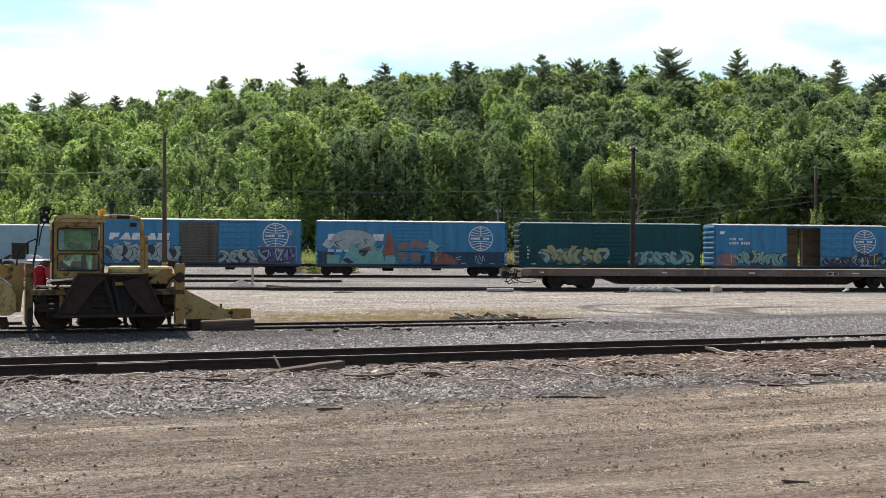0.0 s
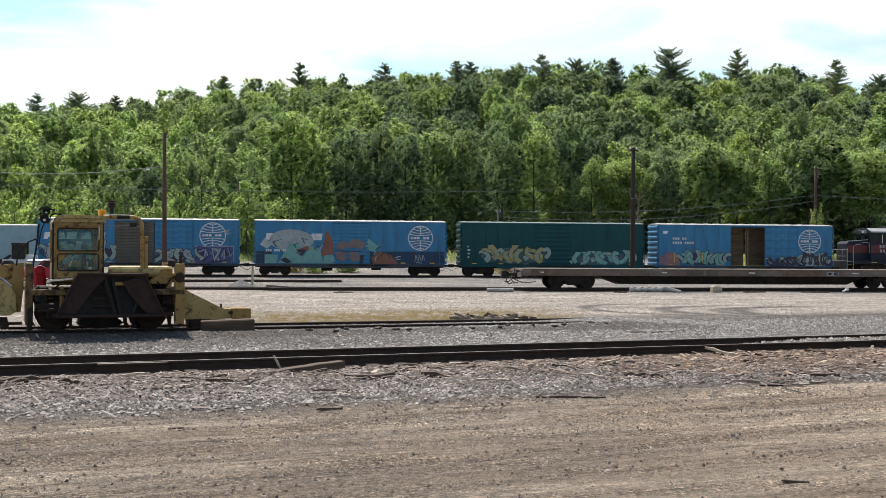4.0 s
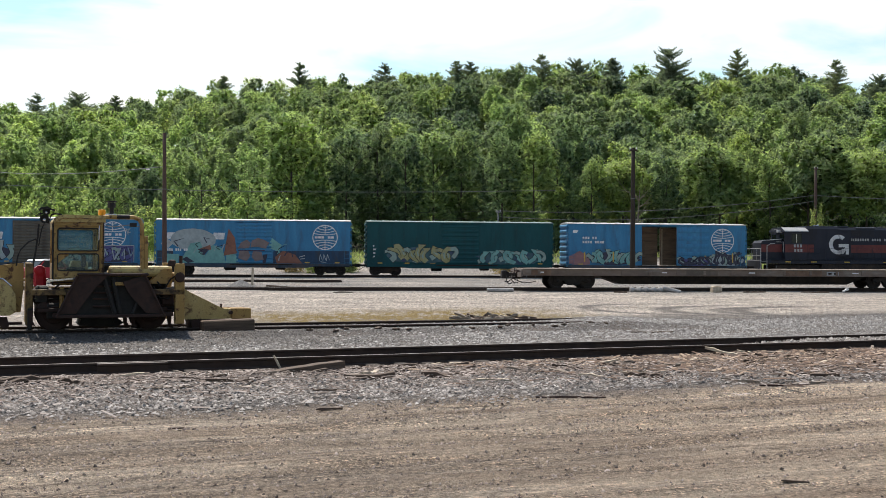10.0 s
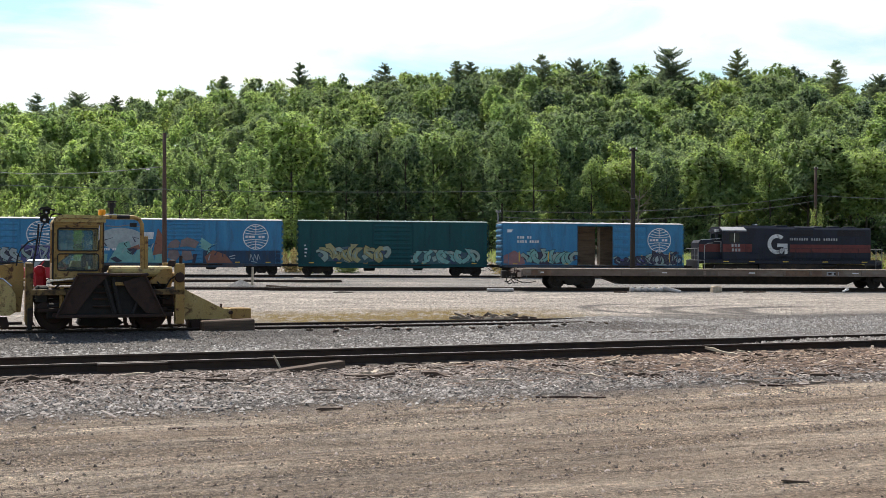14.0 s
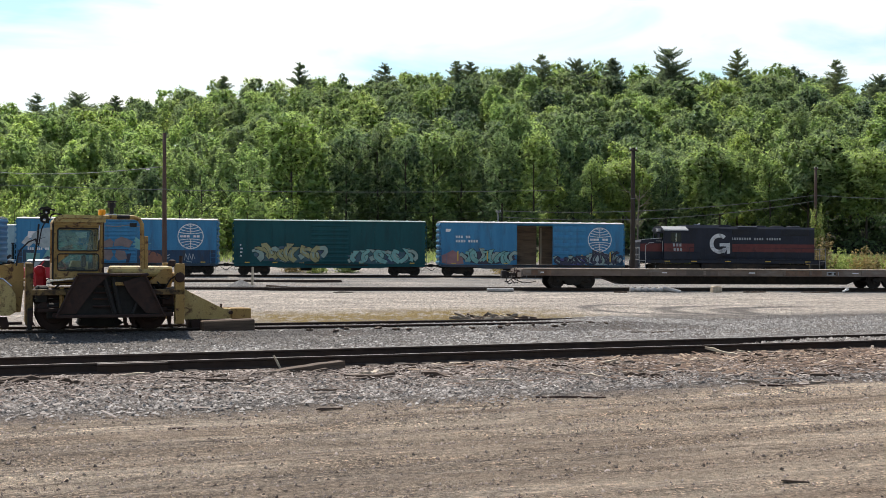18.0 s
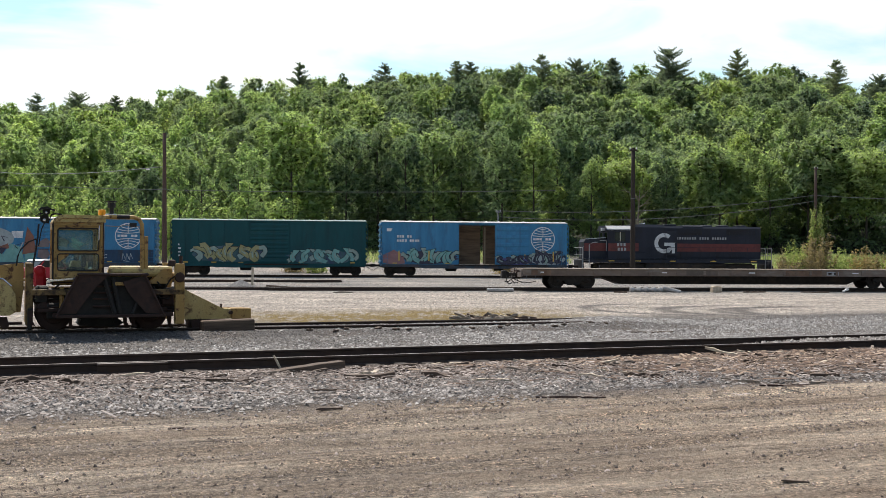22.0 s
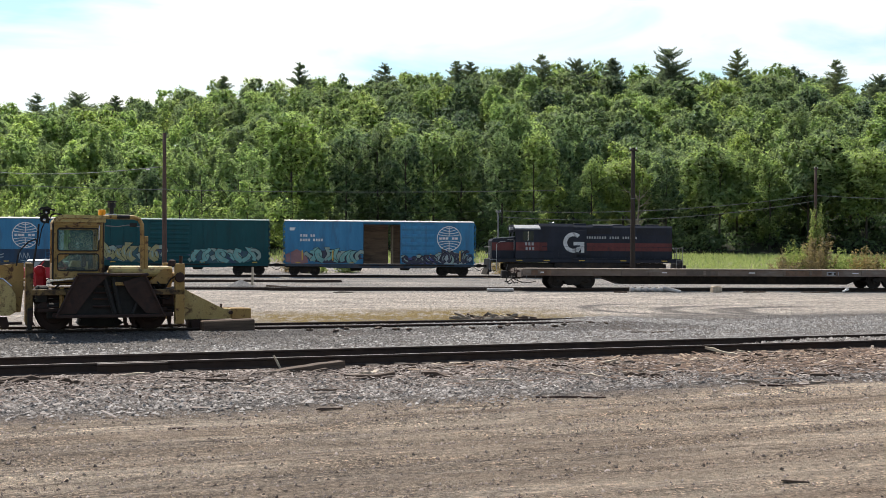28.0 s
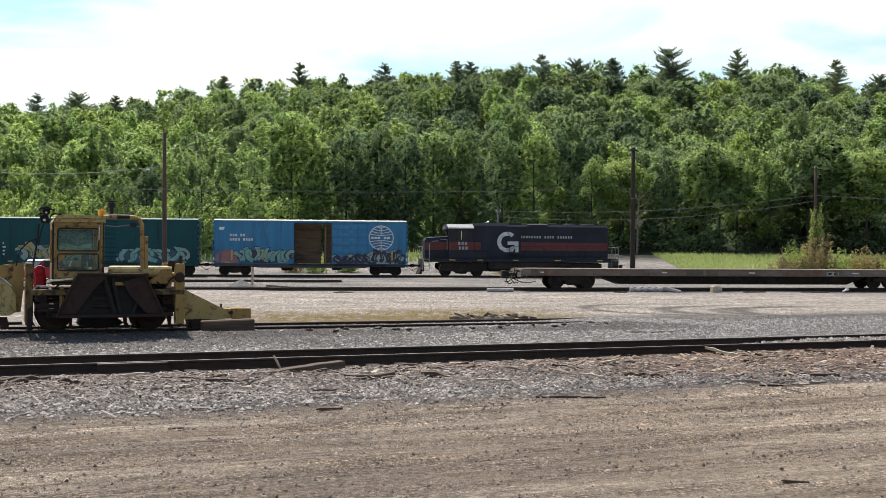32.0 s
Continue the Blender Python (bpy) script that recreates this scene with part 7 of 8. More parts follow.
def place(model, used, x, y, rz, k):
    m = Matrix.Translation((x, y, at_ground(x, y) - 0.1)) @ pose(0, 0, 0, 0, 0, rz)
    if model not in used:
        used.add(model)
        model.matrix_world = m
        ob = model
    else:
        ob = copy_thing(model, m)
    ob.scale = (k, k, k * 1.0)
    return ob


# the crest of the woods: bearing (x over y) and rise (height over the eye, over y)
CREST = ((-0.44, 0.124), (-0.36, 0.127), (-0.29, 0.132), (-0.24, 0.143), (-0.19, 0.152), (-0.14, 0.153), (-0.11, 0.154), (-0.07, 0.159), (-0.02, 0.156), (0.03, 0.161),
         (0.07, 0.164), (0.115, 0.169), (0.16, 0.165), (0.20, 0.160), (0.24, 0.160), (0.28, 0.166), (0.31, 0.163), (0.35, 0.147), (0.39, 0.149), (0.44, 0.147))


def build_forest():
    rng = np.random.default_rng(12)
    lab, pale = "leafy green deciduous tree at the forest edge", "pale green leafy tree at the forest edge"
    # height, crown radius, crown base, kind, heads, sprays a head, leaves a spray, leaf size, material, label
    tall = [tree_model("broadleaf_tree", 100 + i, h, r, b2, "upright", n, 12, 36, 0.122, mt, lb, pt)
            for i, (h, r, b2, n, mt, lb, pt) in enumerate((
                (14, 4.2, 1.0, 20, M["leaf"], lab, 0.25), (17, 4.0, 1.6, 22, M["leafmid"], lab, 0.35), (15, 3.6, 0.8, 20, M["leafdark"], "dark green leafy tree at the forest edge", 0.35), (18, 4.2, 1.5, 24, M["leaf"], lab, 0.3)))]
    bright = [tree_model("broadleaf_tree", 110 + i, h, r, b2, "airy", n, 12, 36, 0.118, M["leaflight"], pale, pt)
              for i, (h, r, b2, n, pt) in enumerate(((17, 5.4, 1.5, 30, 0.2), (13, 4.2, 0.8, 22, 0.25)))]
    oak = [tree_model("broadleaf_tree", 120 + i, h, r, b2, "oak", n, 14, 52, 0.12, mt, lb)
           for i, (h, r, b2, n, mt, lb) in enumerate((
               (13, 5.0, 0.6, 16, M["leafmid"], lab), (15, 5.6, 0.8, 18, M["leafmid"], lab), (11, 4.4, 0.4, 14, M["leaflight"], pale)))]
    young = [tree_model("young_tree", 140 + i, h, r, 0.2, "airy", 12, 9, 30, 0.105, M["leafyoung"], "slender pale green young tree at the forest edge", 0.6)
             for i, (h, r) in enumerate(((8, 1.7), (6.5, 1.6), (9.5, 1.9)))]
    used = set()
    # the trees that stand out along the edge: model, x, y, size
    for model, x, y, k in ((bright[0], -18.6, 141, 1.02), (bright[1], -26.5, 143, 0.95), (oak[2], -22.3, 133, 0.62), (oak[2], -25.6, 134, 0.5), (tall[3], -12.0, 142, 0.86), (tall[1], -8.2, 144, 0.95), (tall[2], -4.6, 142, 0.98),
                           (tall[0], -1.2, 143, 1.05), (tall[2], 2.2, 145, 1.0), (tall[3], 7.2, 141, 0.84), (tall[0], 11.2, 142, 1.06), (tall[2], 14.6, 146, 1.0), (tall[1], 18.2, 141, 0.72), (oak[0], 22.4, 143, 0.95), (tall[0], 27.6, 142, 0.85),
                           (oak[1], 34.2, 142, 0.95), (tall[1], 40.5, 142, 0.72), (oak[1], 45.5, 143, 1.0), (oak[0], 52.0, 141, 1.08), (oak[1], 58.5, 145, 1.02), (tall[1], -31.5, 144, 0.68), (tall[0], -37.0, 143, 0.72), (bright[1], -42.0, 145, 0.8),
                           (tall[0], -47.0, 143, 0.7), (bright[1], -53.0, 144, 0.78), (tall[3], -59.0, 145, 0.6), (tall[2], 43.0, 147, 0.8), (oak[0], 47.8, 148, 0.9)):
        place(model, used, x, y, rng.uniform(0, 360), k)
    y = 150.0
    while y < 160:
        half = 0.40 * y + 9
        x = -half + rng.uniform(0, 5)
        while x < half:
            k = rng.uniform(0.72, 1.0) * (0.82 if x < -22 else 1.0)
            pool = (tall[0], tall[1], bright[1], bright[0]) if x < -16 else ((tall[0], tall[3], tall[2], tall[1]) if x < 20 else (oak[0], oak[1], tall[1]))
            place(pool[rng.integers(0, len(pool))], used, x + rng.uniform(-1, 1), y + rng.uniform(-2.5, 2.5), rng.uniform(0, 360), k)
            x += rng.uniform(6.6, 9.0)
        y += 7.6
    x = -66.0
    while x < -20.5:
        place(young[rng.integers(0, 3)], used, x, rng.uniform(126, 137), rng.uniform(0, 360), rng.uniform(0.5, 1.15))
        x += rng.uniform(0.7, 1.1)
    bare_tree(23.0, 136, 8.5, 5)
    # the hillside woods: crowns one above the other up to the crest
    parts = {"leaf": [], "leafmid": [], "leafdark": [], "leaflight": []}
    bear, rise = [c[0] for c in CREST], [c[1] for c in CREST]
    y = 165.0
    while y < 262:
        half = 0.41 * y + 12
        x = -half
        while x < half:
            r = rng.uniform(3.0, 5.4)
            px, py = x + rng.uniform(-1.5, 1.5), y + rng.uniform(-2.8, 2.8)
            h = rng.uniform(10.5, 14.5)
            ridge = np.interp(px / py, bear, rise) * py + EYE[2] - at_ground(px, py)
            h = ridge + 1.4 - abs(rng.normal()) * 1.1 if y > 243 else min(h + (2.5 if y > 222 else 0.0), ridge - 1.0)
            left = px / py < -0.12
            kind = "oak" if rng.uniform() < (0.35 if left else 0.8) else "airy"
            v, f = crown_of(rng, h, r if kind == "oak" else r * 0.85, h * 0.3 if y < 222 else 0.5, kind, (9 if kind == "oak" else 13) + (0 if y < 222 else 5), 11 if kind == "oak" else 8, 25, 0.185, 0.3)
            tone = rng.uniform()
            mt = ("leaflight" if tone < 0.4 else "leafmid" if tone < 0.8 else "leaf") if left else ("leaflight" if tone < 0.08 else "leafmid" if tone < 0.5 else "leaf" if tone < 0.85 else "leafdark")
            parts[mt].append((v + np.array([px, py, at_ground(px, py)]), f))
            x += r * rng.uniform(1.4, 1.85)
        y += 9.4
    # lower crowns that close the gaps just under the crest
    for k in range(66):
        low = k >= 44
        b2, y = (-0.34 + 0.035 * (k - 44) + 0.0185, 228.0) if low else (-0.34 + 0.0175 * k, 239.0 + 3.0 * (k % 2))
        x = b2 * y
        h = (np.interp(b2, bear, rise) - (0.034 if low else 0.016)) * y + EYE[2] - at_ground(x, y)
        v, f = crown_of(rng, h, 4.4, 0.3, "oak", 12, 10, 26, 0.17, 0.3)
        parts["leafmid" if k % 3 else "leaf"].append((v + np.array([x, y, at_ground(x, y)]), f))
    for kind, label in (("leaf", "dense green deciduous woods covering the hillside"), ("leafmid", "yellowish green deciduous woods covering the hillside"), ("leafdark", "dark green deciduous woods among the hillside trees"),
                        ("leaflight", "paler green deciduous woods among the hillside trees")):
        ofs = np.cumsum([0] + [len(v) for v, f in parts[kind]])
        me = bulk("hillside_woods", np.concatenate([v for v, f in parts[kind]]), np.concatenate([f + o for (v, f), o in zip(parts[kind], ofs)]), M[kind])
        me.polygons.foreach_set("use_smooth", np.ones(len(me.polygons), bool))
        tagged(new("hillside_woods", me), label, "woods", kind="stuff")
    # trees behind the camera, mirrored in the machine's windows
    for k in range(12):
        place(young[k % 3], used, -40 + 7.2 * k + rng.uniform(-1, 1), -22 + rng.uniform(-4, 4), rng.uniform(0, 360), rng.uniform(0.6, 1.5))
    # low growth under the forest edge
    n = 760
    bx, by = rng.uniform(-26, 78, n), rng.uniform(138, 156, n)
    bh = rng.uniform(0.8, 5.0, n) * rng.uniform(0.4, 1.0, n)
    v, f = puffs(rng, np.stack([bx, by, terrain(bx, by) + bh * 0.4], 1), 0.4 + bh * 0.3, 64, 0.125, 0.3, 0.7, 0.9, 0.5)
    # The darker leaf tone paints in the shade under the canopy.
    tagged(new("undergrowth", bulk("undergrowth", v, f, M["leafdark"])), "dense undergrowth along the forest foot, its green darkened for canopy shade", "undergrowth", kind="stuff")
    n = 900
    bx, by = rng.uniform(-66, -17, n), rng.uniform(131, 152, n)
    bh = rng.uniform(2.0, 8.0, n) * rng.uniform(0.4, 1.0, n)
    v, f = puffs(rng, np.stack([bx, by, terrain(bx, by) + bh * 0.75], 1), 0.5 + bh * 0.16, 60, 0.12, 0.4, 0.5, 1.0, 0.3)
    tagged(new("undergrowth", bulk("undergrowth", v, f, M["leafyoung"])), "pale green saplings crowded along the forest foot", "undergrowth", kind="stuff")
    n = 1500
    by = rng.uniform(156, 222, n)
    bx = rng.uniform(-0.44, 0.44, n) * by
    bh = rng.uniform(1.5, 5.0, n)
    v, f = puffs(rng, np.stack([bx, by, terrain(bx, by) + bh * 0.35], 1), 0.8 + bh * 0.32, 44, 0.2, 0.3, 0.6, 0.9, 0.6)
    # Dark leaf tone again, in place of shade between the crowns.
    tagged(new("undergrowth", bulk("undergrowth", v, f, M["leafdark"])), "undergrowth between the hillside trees, its green darkened for their shade", "undergrowth", kind="stuff")
    # tall pines along the ridge: bearing, rise of the top, model
    pines = [(pine_model(200, 24, 5.4), 24), (pine_model(201, 26, 6.2), 26), (pine_model(202, 23, 7.6, 0.5), 23)]
    for i, (b2, top, kind) in enumerate(((-0.355, 0.1385, 1), (-0.319, 0.1385, 2), (-0.286, 0.1375, 0), (-0.192, 0.1550, 0), (-0.126, 0.1665, 1), (-0.052, 0.1665, 1), (0.011, 0.1695, 0), (0.023, 0.1690, 0), (0.085, 0.1755, 1),
                                        (0.115, 0.1705, 2), (0.147, 0.1730, 0), (0.196, 0.1800, 2), (0.256, 0.1810, 1), (0.342, 0.1725, 1), (0.380, 0.1590, 2), (0.41, 0.157, 0))):
        x = b2 * 238
        model, h = pines[kind]
        place(model, used, x, 238, i * 67, (top * 238 + EYE[2] - at_ground(x, 238)) / h)


build_forest()


# ---- verge plants ----
def tufts(name, n, area, height, material, label, seed, cat, lean=0.35, width=0.05):
    rng = np.random.default_rng(seed)
    x = rng.uniform(area[0], area[1], n)
    y = rng.uniform(area[2], area[3], n)
    z = terrain(x, y)
    h = height * rng.uniform(0.5, 1.15, n)
    d = rng.normal(size=(n, 2)) * lean * h[:, None]
    a = rng.uniform(0, math.pi, n)
    wx, wy = np.cos(a) * width, np.sin(a) * width
    v = np.stack([np.stack([x - wx, y - wy, z], 1), np.stack([x + wx, y + wy, z], 1), np.stack([x + d[:, 0], y + d[:, 1], z + h], 1)], 1)
    ob = new(name, bulk(name, v.reshape(-1, 3), np.arange(n * 3).reshape(n, 3), material))
    tagged(ob, label, cat, kind="stuff")


tufts("tall_grass", 42000, (24.5, 75, 109, 134), 0.46, M["grass"], "tall sunlit yellow-green grass below the forest", 31, "grass", 0.6, 0.04)
tufts("tall_grass", 9000, (-75, 14, 123, 134), 0.7, M["grass"], "tall sunlit yellow-green grass below the forest", 32, "grass")


def plume(rng, h, r, n, size, stems=26, taper=0.75):
    """Many thin leafy stems that rise and spread from one foot."""
    a, out = rng.uniform(0, 2 * math.pi, stems), np.sqrt(rng.uniform(0, 1, stems)) * r
    tall = h * rng.uniform(0.45, 1.0, stems) * (1 - 0.45 * out / r)
    k = rng.integers(0, stems, n)
    t = rng.uniform(0.03, 1.0, n)
    reach = out[k] * (0.45 + 0.55 * t)
    c = np.stack([reach * np.cos(a[k]), reach * np.sin(a[k]), tall[k] * t], 1) + rng.normal(size=(n, 3)) * (0.05 + 0.15 * (1 - taper * t))[:, None]
    nrm = rng.normal(size=(n, 3)) + np.array([0, 0, 0.5])
    nrm /= np.linalg.norm(nrm, axis=1)[:, None]
    s = Shape()
    for i in range(0, stems, 3):
        s.tube([(out[i] * 0.45 * math.cos(a[i]), out[i] * 0.45 * math.sin(a[i]), -0.05), (out[i] * math.cos(a[i]), out[i] * math.sin(a[i]), tall[i] * 0.95)], 0.018, 4, True, 0.006)
    return facets(rng, c, nrm, size * rng.uniform(0.6, 1.3, n)[:, None]), s


def shrub(x, y, h, r, seed, material, label, n=1800, stems=26):
    rng = np.random.default_rng(seed)
    (v, f), s = plume(rng, h, r, n, 0.10, stems)
    root = empty("shrub", pose(x, y, at_ground(x, y)), label, "shrub", "verge shrubs")
    part("stems", s, M["bark"], root)
    part("foliage", bulk("foliage", v, f, material), material, root)


for i, (x, y, h, r) in enumerate(((33.2, 111, 3.4, 1.7), (34.4, 112, 4.4, 1.5), (35.6, 111, 4.9, 1.4), (37.0, 112, 4.2, 1.6), (38.9, 112, 3.9, 1.8), (40.6, 111, 3.6, 1.7), (42.2, 112, 3.3, 1.7), (43.8, 111, 3.0, 1.8), (45.2, 112, 3.2, 1.6), (46.6, 111, 2.9, 1.7), (48.0, 112, 2.8, 1.6), (49.6, 111, 2.6, 1.7), (51.0, 112, 2.8, 1.7),
                                  (-12.3, 112, 3.4, 1.7), (-14.6, 113, 3.0, 1.8), (5.8, 112, 3.0, 1.5), (-9.5, 113, 2.6, 1.4))):
    dry = i % 3 != 1
    shrub(x, y, h, r, 300 + i, M["drybush"] if dry else M["weed"], "brownish overgrown shrub on the verge" if dry else "sunlit yellow-green weeds on the verge")
shrub(38.3, 117.7, 9.6, 0.8, 340, M["weed"], "climbing plant wrapped round the old pole", 4200, 16)
shrub(38.5, 117.5, 6.6, 1.3, 341, M["drybush"], "brown climbing growth at the foot of the old pole", 3600, 24)


# ---- lying things in the yard ----
def lump(name, m, L, w, h, material, label, cat, group="", seed=0, jag=0.15):
    """A weathered piece of timber: uneven ends, worn edges."""
    rng = random.Random(seed)
    s = Shape()
    k = 6
    rings = []
    for i in range(k + 1):
        x = -L / 2 + L * i / k + (rng.uniform(-jag, jag) * L * 0.2 if i in (0, k) else 0)
        lo = 0.92 if w > 0.2 else 0.55
        ww, hh = w * rng.uniform(lo, 1.03) / 2, h * rng.uniform(lo, 1.03) / 2
        sway = rng.uniform(-0.3, 0.3) * w * (1.03 - lo)
        if i in (0, k):
            ww, hh = ww * rng.uniform(0.7, 0.98), hh * rng.uniform(0.75, 0.98)
        b2 = 0.14 * min(ww, hh)
        rings.append([(x, y + sway, z + hh) for y, z in ((-ww + b2, -hh), (ww - b2, -hh), (ww, -hh + b2), (ww, hh - b2), (ww - b2, hh), (-ww + b2, hh), (-ww, hh - b2), (-ww, -hh + b2))])
    vs = [p for rg in rings for p in rg]
    fs = [(i * 8 + j, i * 8 + (j + 1) % 8, (i + 1) * 8 + (j + 1) % 8, (i + 1) * 8 + j) for i in range(k) for j in range(8)] + [tuple(range(8)), tuple(range(k * 8, k * 8 + 8))]
    ob = part(name, s.add(vs, fs), material)
    ob.matrix_world = m
    return tagged(ob, label, cat, group)


def ground_pose(x, y, lift=0.0, rx=0, ry=0, rz=0):
    return pose(x, y, at_ground(x, y) + lift, rx, ry, rz)


# x, y, length, width, thickness, heading, pitch, kind
for i, (x, y, L, w, h, rz, ry, mt) in enumerate((
        (-2.85, 31.8, 1.0, 0.2, 0.07, 14, 0, "wood"),
        (-2.18, 18.70, 1.25, 0.24, 0.13, 38, -4, "wooddark"), (-1.13, 17.68, 0.82, 0.18, 0.12, 25, 0, "wooddark"), (-1.2, 18.2, 0.5, 0.12, 0.05, 18, 0, "wood"),
        (-0.07, 18.05, 0.6, 0.14, 0.09, -32, 3, "wooddark"), (0.3, 18.5, 0.55, 0.09, 0.05, 12, 0, "wooddark"), (-0.75, 19.0, 0.7, 0.12, 0.06, 30, -6, "wooddark"), (0.77, 17.56, 0.6, 0.07, 0.045, 3, 0, "palewood"),
        (2.0, 18.6, 0.75, 0.11, 0.06, -50, 4, "wood"), (2.3, 18.3, 0.6, 0.07, 0.05, -40, 0, "palewood"), (3.21, 18.28, 0.6, 0.16, 0.09, -18, 0, "wooddark"), (3.1, 18.8, 0.6, 0.08, 0.05, 8, 0, "palewood"), (2.7, 18.9, 0.5, 0.06, 0.04, 60, 8, "palewood"),
        (5.8, 18.75, 0.95, 0.09, 0.05, 38, 0, "wooddark"), (5.63, 17.59, 0.85, 0.09, 0.05, 40, 0, "wood"), (6.15, 18.5, 0.5, 0.12, 0.06, 12, 0, "wooddark"), (5.15, 17.3, 0.7, 0.06, 0.03, 2, 0, "rust"), (4.6, 17.7, 0.6, 0.05, 0.04, -35, 0, "wood"),
        (1.77, 15.78, 1.0, 0.035, 0.025, 3, 0, "rust"), (-1.42, 14.44, 0.34, 0.04, 0.03, 22, 0, "wooddark"), (3.08, 10.01, 0.28, 0.03, 0.02, 14, 6, "wooddark"), (1.81, 9.24, 0.22, 0.04, 0.02, -4, 0, "wood"), (-2.92, 12.79, 0.24, 0.03, 0.02, 13, 0, "wooddark"),
        (-6.14, 16.79, 0.75, 0.2, 0.13, 28, 0, "wooddark"), (-6.3, 16.45, 0.7, 0.16, 0.1, 45, 0, "wooddark"), (-6.3, 17.2, 0.7, 0.12, 0.07, 20, 4, "wood"), (-5.4, 16.7, 0.36, 0.13, 0.1, 35, 10, "wooddark"), (-4.6, 17.1, 0.6, 0.09, 0.05, 20, 0, "wooddark"), (-3.9, 16.3, 0.7, 0.07, 0.04, 18, 0, "wood"),
        (-2.9, 16.6, 0.5, 0.06, 0.03, 10, 0, "palewood"), (-3.6, 17.2, 0.8, 0.06, 0.03, 16, 0, "wood"), (-3.1, 17.6, 0.45, 0.08, 0.04, 6, 0, "wooddark"), (4.3, 19.4, 0.5, 0.07, 0.05, 30, 6, "palewood"), (6.9, 20.0, 0.55, 0.08, 0.05, -20, 0, "wood"), (7.4, 20.2, 0.5, 0.06, 0.04, -40, 12, "palewood"),
        (8.0, 20.6, 0.5, 0.08, 0.05, 60, 10, "palewood"), (6.4, 19.7, 0.45, 0.06, 0.05, 70, 14, "wood"), (7.6, 18.6, 0.5, 0.06, 0.03, -12, 0, "wooddark"), (0.9, 18.9, 0.45, 0.05, 0.03, -25, 5, "wood"), (5.3, 28.9, 1.1, 0.1, 0.03, 10, 0, "wooddark"))):
    lump("timber" if w > 0.15 else "plank", ground_pose(x, y, 0.0, 0, ry, rz), L, w, h, M[mt],
         {"tiewood": "split brown piece of old tie wood", "wood": "grey weathered piece of wood on the gravel", "wooddark": "dark rotten piece of old tie wood", "palewood": "pale split board on the gravel", "rust": "long rusty brown strip on wood chips"}[mt], "wood", "scattered wood", 50 + i)

lump("plank", pose(5.45, 22.02, 0.06, 0, 11, -27), 0.82, 0.11, 0.06, M["palewood"], "pale split board leaning on the near rail", "wood", "scattered wood", 90)
lump("stake", pose(-2.80, 19.35, 0.10, 0, 62, 0), 0.24, 0.06, 0.035, M["palewood"], "short white wooden stake leaning on the near rail", "stake", "", 91)
lump("marker_post", pose(-10.6, 64.2, 0.0, 0, -89, 0), 2.4, 0.16, 0.14, M["palewood"], "pale square wooden marker post", "post", "", 92, 0.02)
lump("plank", pose(-9.2, 64.3, 0.06, 0, 4, -6), 1.5, 0.25, 0.10, M["wooddark"], "dark plank lying beside a gravel heap", "wood", "", 93)


def pipe_piece(x, y, L, r, rz, tilt, label, ribs=0, material="pipe"):
    s = Shape()
    n = 14 if ribs == 0 else ribs * 4
    prof = [(r * 0.8, 0.0)] + [(r + (0.05 * math.sin(2 * math.pi * ribs * k / n) if ribs else 0), L * k / n) for k in range(n + 1)] + [(r * 0.8, L), (r * 0.78, L * 0.9)]
    s.lathe(prof, (-L / 2, 0, 0), "x", 16)
    ob = part("pipe", s, M[material])
    ob.matrix_world = ground_pose(x, y, r * 0.95, 0, tilt, rz)
    tagged(ob, label, "pipe", "lying pipes")


pipe_piece(3.0, 59.9, 1.4, 0.10, 8, 0, "pale grey pipe lying beside the siding")
pipe_piece(11.0, 61.6, 2.0, 0.13, 8, 0, "corrugated pale grey pipe lying under the flatcar", 5)
pipe_piece(12.3, 61.6, 0.95, 0.12, -10, 14, "short pale pipe propped on another pipe")
lump("box", ground_pose(14.75, 61.9, 0, 0, 0, 10), 0.55, 0.35, 0.36, M["palewood"], "small tan box under the flatcar", "box", "", 95, 0.02)
lump("paper_scrap", ground_pose(22.2, 63.2, 0.1, 0, -18, 10), 0.34, 0.2, 0.12, M["vanwhite"], "crumpled white scrap beside the siding", "scrap", "", 96)
for i, (x, y) in enumerate(((9.3, 60.1), (-5.0, 57.8), (16.6, 61.2), (20.2, 62.2))):
    lump("plank", ground_pose(x, y, 0, 0, 0, 9 + 5 * (i % 3)), 0.7 + 0.3 * (i % 4), 0.14, 0.09, M[("wooddark", "wood", "wooddark")[i % 3]], "piece of scrap wood beside the siding", "wood", "scattered wood", 120 + i)


def heap(x, y, rx, ry, h, seed):
    rng = np.random.default_rng(seed)
    n = 26
    vs, fs = [(0, 0, h)], []
    for k in range(1, 7):
        for j in range(n):
            a = 2 * math.pi * j / n
            t = k / 6
            vs.append((rx * t * math.cos(a) * (1 + rng.uniform(-0.06, 0.06)), ry * t * math.sin(a), h * (1 - t) ** 1.2 + rng.uniform(-0.02, 0.02) - (0.05 if k == 6 else 0)))
    fs += [(0, 1 + j, 1 + (j + 1) % n) for j in range(n)]
    fs += [(1 + (k - 1) * n + j, 1 + k * n + j, 1 + k * n + (j + 1) % n, 1 + (k - 1) * n + (j + 1) % n) for k in range(1, 6) for j in range(n)]
    ob = part("gravel_heap", Shape().add(vs, fs), M["stonebulk"])
    ob.matrix_world = ground_pose(x, y)
    tagged(ob, "small heap of grey gravel", "heap")


